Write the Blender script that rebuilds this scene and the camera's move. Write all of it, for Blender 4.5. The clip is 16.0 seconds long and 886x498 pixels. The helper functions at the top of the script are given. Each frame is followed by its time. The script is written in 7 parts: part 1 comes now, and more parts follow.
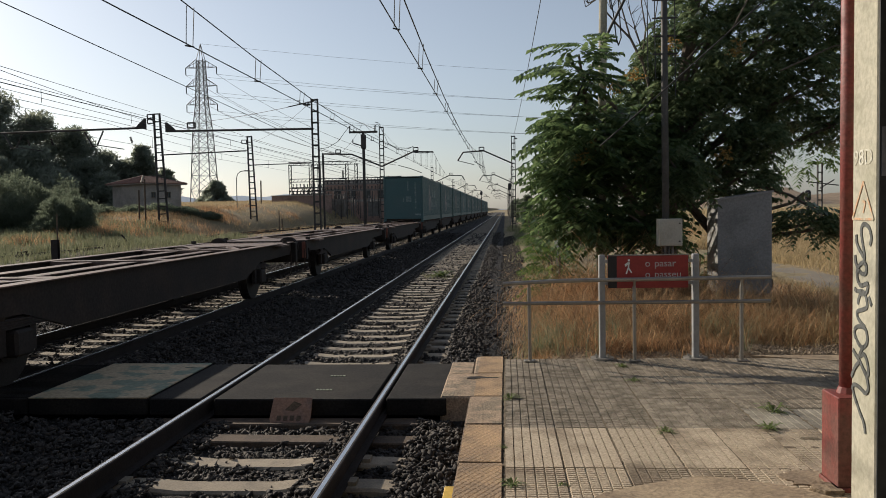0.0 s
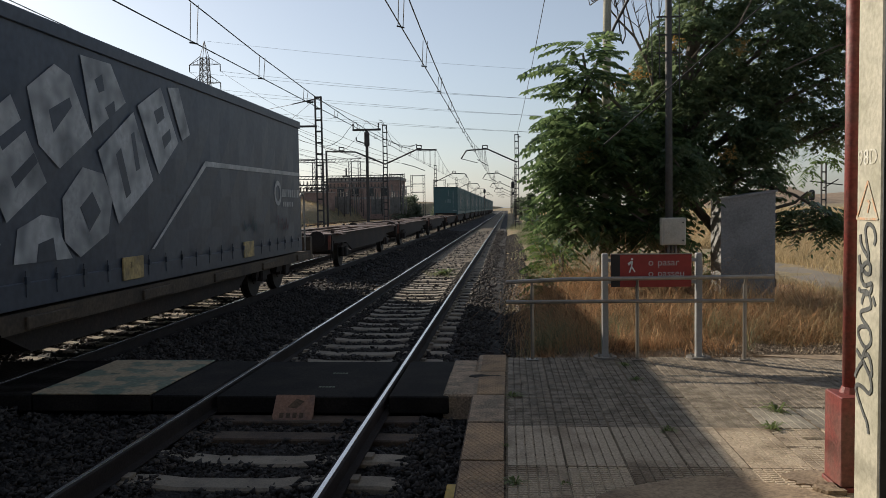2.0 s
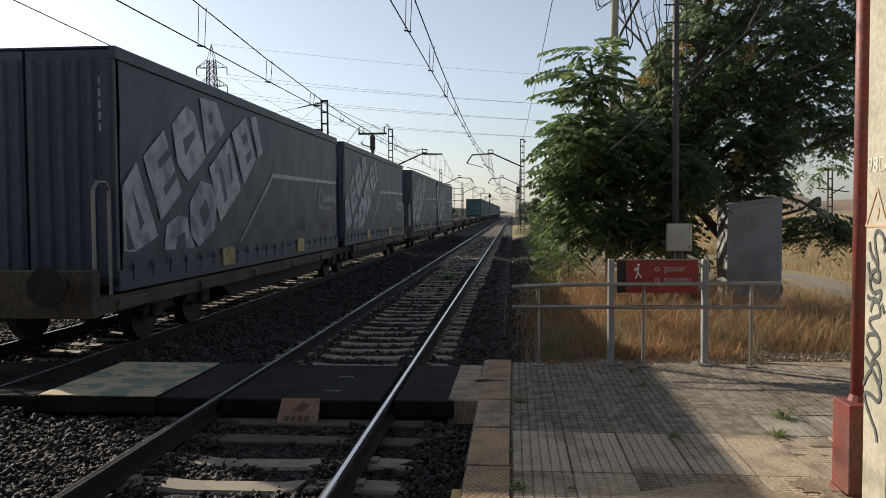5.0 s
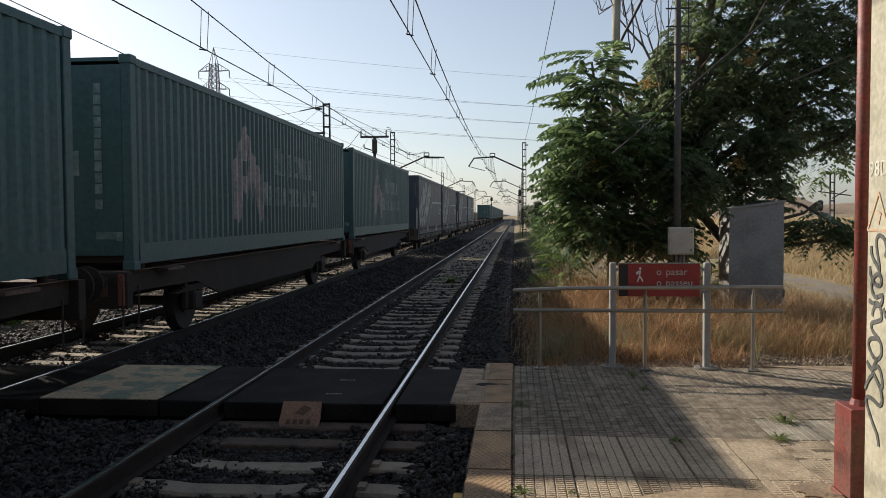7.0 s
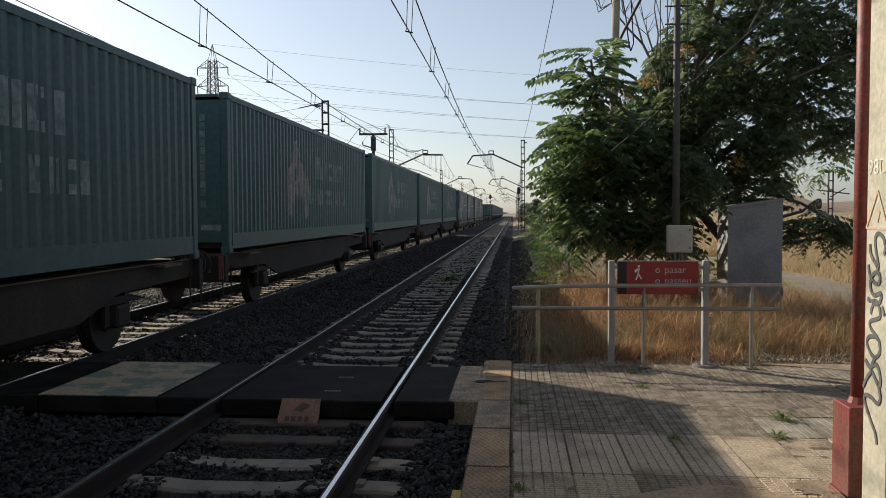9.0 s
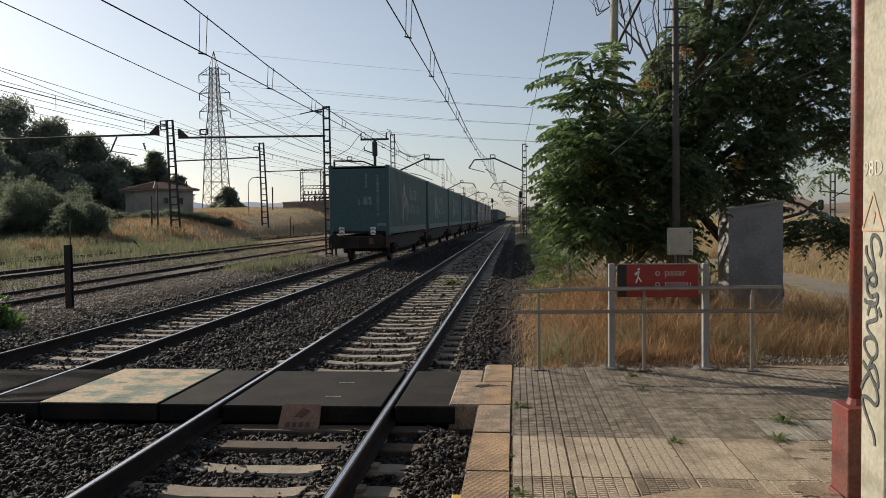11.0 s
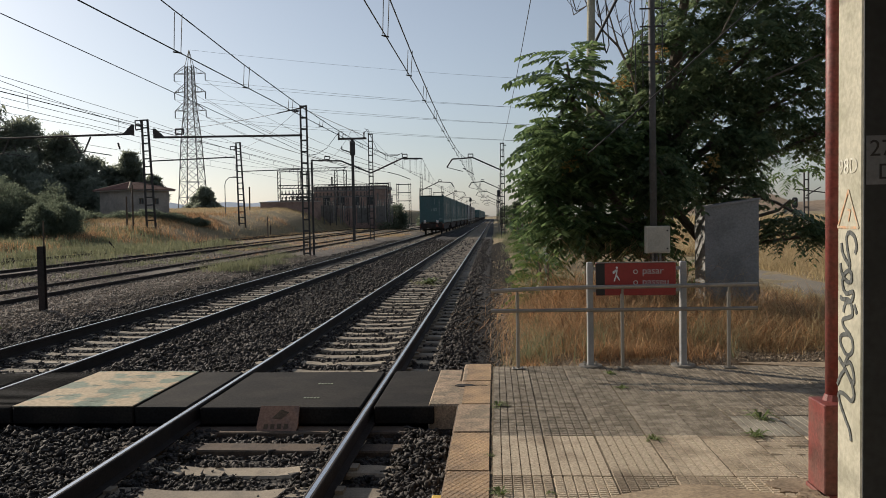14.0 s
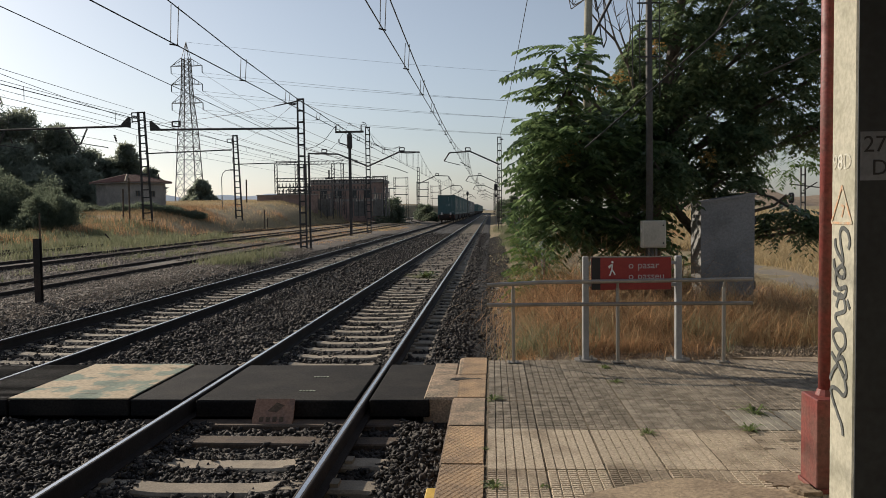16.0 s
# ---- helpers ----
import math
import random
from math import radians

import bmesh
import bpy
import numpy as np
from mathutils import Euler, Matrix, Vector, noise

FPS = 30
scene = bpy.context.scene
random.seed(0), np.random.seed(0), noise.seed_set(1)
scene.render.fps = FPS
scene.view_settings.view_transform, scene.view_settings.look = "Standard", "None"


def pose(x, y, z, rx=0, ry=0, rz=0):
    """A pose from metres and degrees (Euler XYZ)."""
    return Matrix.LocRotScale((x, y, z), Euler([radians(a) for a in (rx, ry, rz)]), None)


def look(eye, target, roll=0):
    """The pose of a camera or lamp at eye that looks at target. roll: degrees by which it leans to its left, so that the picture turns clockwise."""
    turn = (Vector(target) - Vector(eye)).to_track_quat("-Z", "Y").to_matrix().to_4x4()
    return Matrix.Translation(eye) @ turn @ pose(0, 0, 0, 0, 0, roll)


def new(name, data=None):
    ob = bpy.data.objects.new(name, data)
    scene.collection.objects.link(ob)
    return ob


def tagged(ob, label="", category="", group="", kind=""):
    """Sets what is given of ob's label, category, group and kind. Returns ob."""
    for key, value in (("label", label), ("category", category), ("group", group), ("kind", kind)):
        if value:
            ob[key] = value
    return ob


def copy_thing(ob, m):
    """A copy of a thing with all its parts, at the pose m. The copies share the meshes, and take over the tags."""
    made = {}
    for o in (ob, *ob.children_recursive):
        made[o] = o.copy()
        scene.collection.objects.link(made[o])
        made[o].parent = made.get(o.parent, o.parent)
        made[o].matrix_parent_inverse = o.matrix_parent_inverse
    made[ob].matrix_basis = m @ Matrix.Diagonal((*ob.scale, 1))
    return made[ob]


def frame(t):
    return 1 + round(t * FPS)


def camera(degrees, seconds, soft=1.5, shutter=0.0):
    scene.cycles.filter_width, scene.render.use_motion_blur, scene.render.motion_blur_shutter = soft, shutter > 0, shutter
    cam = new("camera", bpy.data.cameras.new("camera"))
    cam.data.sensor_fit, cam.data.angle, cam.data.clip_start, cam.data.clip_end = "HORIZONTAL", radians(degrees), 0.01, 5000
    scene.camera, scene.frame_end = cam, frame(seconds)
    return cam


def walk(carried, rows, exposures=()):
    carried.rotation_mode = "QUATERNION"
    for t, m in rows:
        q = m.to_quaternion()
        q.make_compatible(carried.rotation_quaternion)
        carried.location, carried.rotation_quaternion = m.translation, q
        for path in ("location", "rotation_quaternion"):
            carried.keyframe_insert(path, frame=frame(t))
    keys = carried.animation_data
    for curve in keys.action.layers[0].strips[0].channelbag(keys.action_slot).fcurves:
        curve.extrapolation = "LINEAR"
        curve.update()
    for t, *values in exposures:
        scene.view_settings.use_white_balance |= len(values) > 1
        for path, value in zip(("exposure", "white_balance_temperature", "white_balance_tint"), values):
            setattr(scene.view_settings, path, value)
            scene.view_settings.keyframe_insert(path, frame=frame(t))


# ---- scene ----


def view(x, y, z, yaw, pitch, roll):
    """A camera pose: yaw to the right of the track's direction, pitch upwards, roll as look() takes it."""
    a, b = radians(yaw), radians(pitch)
    way = Vector((math.sin(a) * math.cos(b), math.cos(a) * math.cos(b), math.sin(b)))
    return look((x, y, z), Vector((x, y, z)) + way * 10, roll)


cam = camera(57.2, 16.0, soft=0.6)
VIEWS = [
    (0, -0.023, 0.001, 1.833, -4.398, -2.743, -1.024),
    (0.5, -0.030, 0.007, 1.831, -4.337, -2.846, -0.866),
    (1, -0.028, 0.008, 1.832, -4.429, -2.935, -0.736),
    (1.5, -0.027, 0.000, 1.831, -4.555, -2.921, -0.793),
    (2, -0.026, 0.000, 1.833, -4.603, -2.878, -0.781),
    (2.5, -0.031, 0.001, 1.832, -4.741, -2.836, -0.734),
    (3, -0.040, -0.004, 1.831, -4.816, -2.855, -0.562),
    (3.5, -0.042, 0.005, 1.833, -4.856, -2.814, -0.463),
    (4, -0.045, 0.006, 1.834, -4.852, -2.766, -0.335),
    (6.5, -0.038, -0.005, 1.832, -5.072, -2.344, -0.473),
    (7, -0.041, -0.004, 1.836, -5.061, -2.349, -0.323),
    (7.5, -0.043, -0.001, 1.832, -5.106, -2.352, -0.318),
    (8, -0.044, -0.004, 1.834, -5.064, -2.510, -0.319),
    (8.5, -0.047, 0.004, 1.833, -5.004, -2.541, -0.278),
    (9, -0.045, -0.005, 1.835, -4.958, -2.525, -0.202),
    (11.5, -0.003, -0.015, 1.840, -5.025, -2.183, -0.908),
    (12, -0.001, -0.012, 1.840, -4.678, -2.284, -1.127),
    (12.5, -0.001, -0.006, 1.835, -4.208, -2.351, -1.143),
    (13, 0.000, -0.000, 1.840, -3.905, -2.431, -1.150),
    (13.5, 0.002, 0.007, 1.842, -3.635, -2.402, -1.066),
    (14, -0.013, 0.011, 1.841, -3.622, -2.294, -0.965),
    (14.5, -0.011, 0.005, 1.842, -3.816, -2.175, -0.897),
    (15, -0.007, -0.002, 1.842, -3.656, -2.447, -0.736),
    (15.5, -0.002, 0.003, 1.843, -3.549, -2.639, -0.714),
    (16, -0.001, 0.001, 1.843, -3.417, -2.741, -0.738),
]
walk(cam, [(r[0], view(*r[1:])) for r in VIEWS], exposures=[(0, 0.04, 6200, 10), (1.0, 0.00, 6200, 10), (1.5, 0.01, 6200, 10), (2.0, 0.23, 6200, 10), (2.5, 0.51, 6200, 10), (3.0, 0.54, 6200, 10), (3.4, 0.36, 6200, 10), (4.0, 0.38, 6200, 10), (6.0, 0.39, 6200, 10), (9.2, 0.39, 6200, 10), (11.0, 0.04, 6200, 10), (12.0, 0.01, 6200, 10), (16, 0.02, 6200, 10)])

# ---- world and sun ----
SUN_EL, SUN_AZ = 25.4, 53.0          # degrees; azimuth to the left of the track's direction
world = bpy.data.worlds.new("sky")
scene.world = world
world.use_nodes = True
wn = world.node_tree.nodes
sky = wn.new("ShaderNodeTexSky")
sky.sky_type, sky.sun_disc = "NISHITA", False
sky.sun_elevation, sky.sun_rotation = radians(SUN_EL), radians(-SUN_AZ)
sky.air_density, sky.dust_density, sky.ozone_density = 1.0, 1.0, 2.0
haze = wn.new("ShaderNodeHueSaturation")               # pale, hazy summer sky
haze.inputs["Saturation"].default_value = 0.57
world.node_tree.links.new(sky.outputs[0], haze.inputs["Color"])
world.node_tree.links.new(haze.outputs[0], wn["Background"].inputs[0])
wn["Background"].inputs[1].default_value = 0.092
sun = new("sun", bpy.data.lights.new("sun", "SUN"))
sun.data.energy, sun.data.angle, sun.data.color = 4.8, radians(0.6), (1.0, 0.87, 0.7)
sun.matrix_world = look((-math.sin(radians(SUN_AZ)) * 50, math.cos(radians(SUN_AZ)) * 50, 50 * math.tan(radians(SUN_EL))), (0, 0, 0))

# ---- materials ----


def mat(name, col, rough=0.8, metal=0.0, var=0.25, scale=3.0, fine=40.0, bump=0.25, col2=None, mixat=(0.45, 0.65), spec=0.4, island=False, dist=0.01):
    """Principled surface with colour variation at two scales, a second colour in patches and fine relief."""
    m = bpy.data.materials.new(name)
    m.use_nodes = True
    nt = m.node_tree
    n, lk = nt.nodes, nt.links
    b = n["Principled BSDF"]
    tc = n.new("ShaderNodeTexCoord")
    oi = n.new("ShaderNodeObjectInfo")
    add = n.new("ShaderNodeVectorMath")
    add.operation = "MULTIPLY_ADD"
    lk.new(oi.outputs["Random"], add.inputs[0])
    add.inputs[1].default_value = (17, 23, 9)
    lk.new(tc.outputs["Object"], add.inputs[2])
    big, small = n.new("ShaderNodeTexNoise"), n.new("ShaderNodeTexNoise")
    for k, s in ((big, scale), (small, fine)):
        k.inputs["Scale"].default_value = s
        k.inputs["Detail"].default_value = 6
        lk.new(add.outputs[0], k.inputs["Vector"])
    ramp = n.new("ShaderNodeValToRGB")
    ramp.color_ramp.elements[0].position, ramp.color_ramp.elements[1].position = mixat
    c2 = col2 or tuple(min(1, c * (1 - var)) for c in col)
    ramp.color_ramp.elements[0].color = (*col, 1)
    ramp.color_ramp.elements[1].color = (*c2, 1)
    lk.new(big.outputs["Fac"], ramp.inputs[0])
    hsv = n.new("ShaderNodeHueSaturation")
    lk.new(ramp.outputs[0], hsv.inputs["Color"])
    mr = n.new("ShaderNodeMapRange")
    mr.inputs[1].default_value, mr.inputs[2].default_value = 0.25, 0.75
    mr.inputs[3].default_value, mr.inputs[4].default_value = 1 - var, 1 + var
    lk.new(small.outputs["Fac"], mr.inputs[0])
    val = mr.outputs[0]
    src = n.new("ShaderNodeNewGeometry").outputs["Random Per Island"] if island else oi.outputs["Random"]
    mr2 = n.new("ShaderNodeMapRange")
    w = 0.45 if island else 0.12
    mr2.inputs[3].default_value, mr2.inputs[4].default_value = 1 - w, 1 + w
    lk.new(src, mr2.inputs[0])
    mul = n.new("ShaderNodeMath")
    mul.operation = "MULTIPLY"
    lk.new(val, mul.inputs[0])
    lk.new(mr2.outputs[0], mul.inputs[1])
    lk.new(mul.outputs[0], hsv.inputs["Value"])
    lk.new(hsv.outputs[0], b.inputs["Base Color"])
    b.inputs["Roughness"].default_value, b.inputs["Metallic"].default_value = rough, metal
    b.inputs["Specular IOR Level"].default_value = spec
    if bump:
        bp = n.new("ShaderNodeBump")
        bp.inputs["Strength"].default_value, bp.inputs["Distance"].default_value = bump, dist
        lk.new(small.outputs["Fac"], bp.inputs["Height"])
        lk.new(bp.outputs[0], b.inputs["Normal"])
    return m


def leafmat(name, col, col2, trans=0.35, rough=0.5, spec=0.35):
    """Thin leaf or blade: gloss with light passing through, varied leaf by leaf."""
    m = bpy.data.materials.new(name)
    m.use_nodes = True
    nt = m.node_tree
    n, lk = nt.nodes, nt.links
    b, out = n["Principled BSDF"], n["Material Output"]
    geo = n.new("ShaderNodeNewGeometry")
    ramp = n.new("ShaderNodeValToRGB")
    ramp.color_ramp.elements[0].color, ramp.color_ramp.elements[1].color = (*col, 1), (*col2, 1)
    lk.new(geo.outputs["Random Per Island"], ramp.inputs[0])
    lk.new(ramp.outputs[0], b.inputs["Base Color"])
    b.inputs["Roughness"].default_value = rough
    b.inputs["Specular IOR Level"].default_value = spec
    tr = n.new("ShaderNodeBsdfTranslucent")
    glow = n.new("ShaderNodeHueSaturation")             # light through a leaf is paler and yellower
    glow.inputs["Hue"].default_value, glow.inputs["Value"].default_value = 0.485, 1.7
    lk.new(ramp.outputs[0], glow.inputs["Color"])
    lk.new(glow.outputs[0], tr.inputs[0])
    mix = n.new("ShaderNodeMixShader")
    mix.inputs[0].default_value = trans
    lk.new(b.outputs[0], mix.inputs[1])
    lk.new(tr.outputs[0], mix.inputs[2])
    lk.new(mix.outputs[0], out.inputs[0])
    return m


M_BALLAST = mat("ballast_bed", (0.036, 0.032, 0.028), 0.95, var=0.5, scale=1.2, fine=28, bump=1.0, col2=(0.024, 0.022, 0.02), dist=0.05)
M_STONE = mat("ballast_stone", (0.062, 0.053, 0.045), 0.8, var=0.3, scale=9, fine=60, bump=0.4, col2=(0.03, 0.027, 0.025), island=True, spec=0.3)
M_YSTONE = mat("yard_stone", (0.26, 0.212, 0.165), 0.85, var=0.3, scale=9, fine=60, bump=0.3, col2=(0.14, 0.115, 0.09), island=True)
M_GRAVEL = mat("yard_gravel", (0.165, 0.138, 0.108), 0.95, var=0.5, scale=0.5, fine=14, bump=1.0, col2=(0.11, 0.09, 0.07), dist=0.06)
M_SOIL = mat("dry_soil", (0.24, 0.182, 0.097), 0.95, var=0.4, scale=0.25, fine=6, bump=0.8, col2=(0.165, 0.138, 0.07), dist=0.06)
M_RAILTOP = mat("worn_rail_head", (0.62, 0.6, 0.58), 0.2, metal=1.0, var=0.12, scale=2, fine=90, bump=0.05)
M_RAIL = mat("rusty_rail", (0.036, 0.027, 0.023), 0.85, metal=0.2, var=0.35, scale=3, fine=60, bump=0.3)
M_CONC = mat("sleeper_concrete", (0.3, 0.25, 0.185), 0.9, var=0.25, scale=5, fine=60, bump=0.3, col2=(0.22, 0.185, 0.14))
M_WOOD = mat("weathered_timber", (0.115, 0.082, 0.056), 0.9, var=0.35, scale=6, fine=70, bump=0.5, col2=(0.07, 0.052, 0.04))
M_RUBBER = mat("black_rubber", (0.016, 0.0145, 0.0135), 0.9, var=0.45, scale=2, fine=45, bump=0.5, col2=(0.03, 0.026, 0.022), spec=0.15)
M_PAINTED = mat("worn_painted_concrete", (0.385, 0.3, 0.19), 0.85, var=0.3, scale=3.4, fine=24, bump=0.2, col2=(0.17, 0.2, 0.145), mixat=(0.48, 0.56))
M_SCUFF = mat("bare_green_concrete", (0.2, 0.22, 0.16), 0.85, var=0.3, scale=6, fine=30, bump=0.2)
M_KERB = mat("ochre_kerb", (0.45, 0.305, 0.175), 0.9, var=0.4, scale=4, fine=60, bump=0.6, col2=(0.29, 0.205, 0.13), mixat=(0.4, 0.65))
M_KERBD = mat("dirty_kerb_concrete", (0.16, 0.11, 0.07), 0.95, var=0.35, scale=3, fine=40, bump=0.4, col2=(0.11, 0.08, 0.055))
M_KERBW = mat("pitted_pink_concrete", (0.42, 0.3, 0.2), 0.95, var=0.5, scale=5, fine=50, bump=1.0, col2=(0.24, 0.19, 0.13), mixat=(0.42, 0.6), dist=0.015)
M_RUBBLE = mat("pale_rubble", (0.3, 0.235, 0.165), 0.9, var=0.3, scale=9, fine=60, bump=0.3, col2=(0.16, 0.125, 0.088), island=True)
M_SAND = mat("pale_sandy_soil", (0.34, 0.26, 0.17), 0.95, var=0.35, scale=4, fine=40, bump=0.8, col2=(0.24, 0.18, 0.12))
M_WORNW = mat("worn_white_stencil", (0.56, 0.54, 0.46), 0.8, var=0.25, scale=26, fine=60, bump=0, col2=(0.4, 0.375, 0.29), mixat=(0.45, 0.55))
M_SLAB = mat("platform_slab", (0.285, 0.24, 0.18), 0.95, var=0.5, scale=8, fine=70, bump=1.0, col2=(0.155, 0.128, 0.092), mixat=(0.4, 0.62), dist=0.012)
M_SLABL = mat("pale_platform_slab", (0.43, 0.35, 0.25), 0.9, var=0.4, scale=1.9, fine=60, bump=0.8, col2=(0.2, 0.152, 0.102), mixat=(0.46, 0.66))
M_SLABG = mat("grey_platform_slab", (0.31, 0.28, 0.22), 0.92, var=0.35, scale=4, fine=60, bump=0.6, col2=(0.2, 0.175, 0.135), mixat=(0.42, 0.65))
M_JDIRT = mat("joint_soil", (0.17, 0.13, 0.085), 1.0, var=0.4, scale=12, fine=90, bump=0.8, col2=(0.11, 0.09, 0.055))
M_STEELG = mat("galvanised_steel", (0.3, 0.285, 0.26), 0.5, metal=0.6, var=0.2, scale=4, fine=60, bump=0.08)
M_TUBE = mat("polished_steel_tube", (0.33, 0.31, 0.275), 0.42, metal=0.75, var=0.15, scale=5, fine=60, bump=0.03)
M_GREYP = mat("grey_paint", (0.36, 0.36, 0.35), 0.6, var=0.12, scale=3, fine=40, bump=0.08)
M_DARKST = mat("dark_lattice_steel", (0.06, 0.055, 0.052), 0.7, metal=0.3, var=0.3, scale=3, fine=20, bump=0.1)
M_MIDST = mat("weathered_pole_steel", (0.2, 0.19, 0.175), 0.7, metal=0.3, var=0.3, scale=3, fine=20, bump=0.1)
M_WIRE = mat("wire_metal", (0.045, 0.043, 0.042), 0.6, metal=0.5, var=0.1, bump=0)
M_RED = mat("weathered_red_paint", (0.195, 0.044, 0.035), 0.55, var=0.35, scale=5, fine=45, bump=0.2, col2=(0.15, 0.06, 0.046))
M_SIGNR = mat("red_sign_enamel", (0.28, 0.034, 0.031), 0.45, var=0.1, scale=4, fine=30, bump=0.02)
M_BLACKP = mat("black_paint", (0.02, 0.02, 0.022), 0.5, var=0.1, bump=0.02)
M_WHITE = mat("white_paint", (0.78, 0.77, 0.74), 0.6, var=0.1, scale=5, fine=40, bump=0.05)
M_PRINT = mat("grey_white_print", (0.5, 0.48, 0.46), 0.6, var=0.15, scale=12, fine=60, bump=0)
M_FADED = mat("faded_white_print", (0.45, 0.46, 0.46), 0.6, var=0.25, scale=3, fine=12, bump=0.0, col2=(0.28, 0.3, 0.3))
M_PALEB = mat("faded_grey_blocks", (0.4, 0.415, 0.42), 0.6, var=0.25, scale=3, fine=12, bump=0.0, col2=(0.19, 0.205, 0.215))
M_PILLAR = mat("weathered_pillar_concrete", (0.4, 0.375, 0.29), 0.9, var=0.2, scale=2.2, fine=30, bump=0.25, col2=(0.3, 0.285, 0.21))
M_BEIGE = mat("beige_box_paint", (0.5, 0.47, 0.38), 0.6, var=0.12, scale=4, fine=40, bump=0.05)
M_CAB = mat("grey_cabinet_plaster", (0.26, 0.255, 0.245), 0.85, var=0.2, scale=2, fine=30, bump=0.15, col2=(0.2, 0.196, 0.19))
M_GREENC = mat("green_container_paint", (0.046, 0.099, 0.102), 0.5, var=0.22, scale=0.9, fine=14, bump=0.05, col2=(0.06, 0.104, 0.107))
M_BLUEC = mat("navy_curtain_tarpaulin", (0.046, 0.058, 0.08), 0.5, var=0.22, scale=0.7, fine=9, bump=0.1, col2=(0.06, 0.071, 0.092))
M_WAGON = mat("rusty_wagon_steel", (0.031, 0.025, 0.022), 0.8, metal=0.2, var=0.35, scale=1.5, fine=25, bump=0.2, col2=(0.045, 0.032, 0.026))
# Paler copy of the wagon steel; sunlight on deck tops is in the colour.
M_DECK = mat("sunlit_brown_deck_steel", (0.15, 0.1, 0.078), 0.65, metal=0.2, var=0.35, scale=2.5, fine=25, bump=0.2, col2=(0.085, 0.056, 0.044))
M_RUSTR = mat("orange_red_paint", (0.2, 0.07, 0.045), 0.7, var=0.3, scale=4, fine=25, bump=0.1, col2=(0.12, 0.055, 0.04))
M_SILL = mat("ochre_wagon_paint", (0.09, 0.067, 0.044), 0.75, var=0.4, scale=1.5, fine=20, bump=0.15, col2=(0.045, 0.034, 0.026))
M_PLATE = mat("faded_yellow_plate", (0.5, 0.38, 0.17), 0.7, var=0.3, scale=5, fine=18, bump=0.05, col2=(0.3, 0.24, 0.14))
M_SPRED = mat("faded_red_spray", (0.12, 0.075, 0.09), 0.8, var=0.3, scale=4, fine=18, bump=0)
M_SPGRN = mat("faded_green_spray", (0.075, 0.115, 0.125), 0.8, var=0.3, scale=4, fine=18, bump=0)
M_YELLOW = mat("yellow_plate_paint", (0.55, 0.36, 0.06), 0.6, var=0.2, scale=5, fine=30, bump=0.05)
M_WHEEL = mat("wheel_steel", (0.04, 0.034, 0.03), 0.65, metal=0.5, var=0.3, bump=0.05)
M_BRICK = mat("red_brickwork", (0.31, 0.21, 0.17), 0.9, var=0.3, scale=1, fine=9, bump=0.3)
M_STUCCO = mat("ochre_stucco", (0.34, 0.3, 0.26), 0.9, var=0.2, scale=0.9, fine=8, bump=0.1, col2=(0.24, 0.215, 0.19))
M_ROOF = mat("terracotta_tiles", (0.2, 0.115, 0.09), 0.85, var=0.25, scale=2, fine=12, bump=0.2)
M_GLASS = mat("dark_window", (0.03, 0.035, 0.04), 0.15, var=0.1, bump=0, spec=0.6)
M_BARK = mat("bark", (0.14, 0.115, 0.09), 0.95, var=0.3, scale=5, fine=30, bump=0.5)
M_ASPH = mat("pale_track_asphalt", (0.185, 0.155, 0.115), 0.9, var=0.15, scale=0.8, fine=20, bump=0.2)
# Distance haze is put into this pale blue-grey.
M_HILL = mat("haze_tinted_hill", (0.3, 0.36, 0.44), 1.0, var=0.06, scale=0.01, fine=0.05, bump=0)
M_HILLR = mat("ploughed_hill", (0.24, 0.175, 0.115), 1.0, var=0.2, scale=0.02, fine=0.1, bump=0)
M_LEAF = leafmat("ailanthus_leaf", (0.046, 0.082, 0.036), (0.13, 0.19, 0.078), 0.46, 0.26, 0.75)
M_LEAFD = leafmat("dull_ailanthus_leaf", (0.065, 0.102, 0.054), (0.15, 0.195, 0.1), 0.45, 0.2, 0.9)
M_SHRUB = leafmat("bright_shrub_leaf", (0.06, 0.11, 0.03), (0.115, 0.175, 0.05), 0.4)
# Paler than real needles: distance haze is put into the colour.
M_PINE = leafmat("haze_paled_needles", (0.14, 0.16, 0.125), (0.21, 0.23, 0.18), 0.65, 0.95, 0.05)
M_OLIVE = leafmat("olive_leaf", (0.085, 0.104, 0.072), (0.12, 0.142, 0.1), 0.6, 0.95, 0.05)
M_STRAW = leafmat("dry_grass", (0.085, 0.054, 0.028), (0.6, 0.385, 0.185), 0.36, 0.8)
M_GREENG = leafmat("green_grass", (0.12, 0.14, 0.075), (0.26, 0.26, 0.15), 0.3, 0.8)
M_WEED = leafmat("weed_leaf", (0.11, 0.15, 0.045), (0.17, 0.21, 0.075), 0.3)
M_LITTER = mat("dark_plant_litter", (0.25, 0.19, 0.125), 0.95, var=0.4, scale=3, fine=25, bump=0.8, col2=(0.13, 0.09, 0.058), dist=0.03)
M_FIELDG = leafmat("field_straw", (0.26, 0.205, 0.105), (0.47, 0.38, 0.205), 0.35, 0.8)
M_SPRAY = mat("faded_black_spray", (0.115, 0.12, 0.112), 0.8, var=0.3, scale=9, fine=40, bump=0)
M_POLE = mat("dark_pole_paint", (0.1, 0.094, 0.086), 0.7, metal=0.2, var=0.25, scale=3, fine=20, bump=0.1)
M_SEED = leafmat("ochre_seed_cluster", (0.3, 0.19, 0.05), (0.38, 0.26, 0.08), 0.3, 0.7)

# ---- building helpers ----


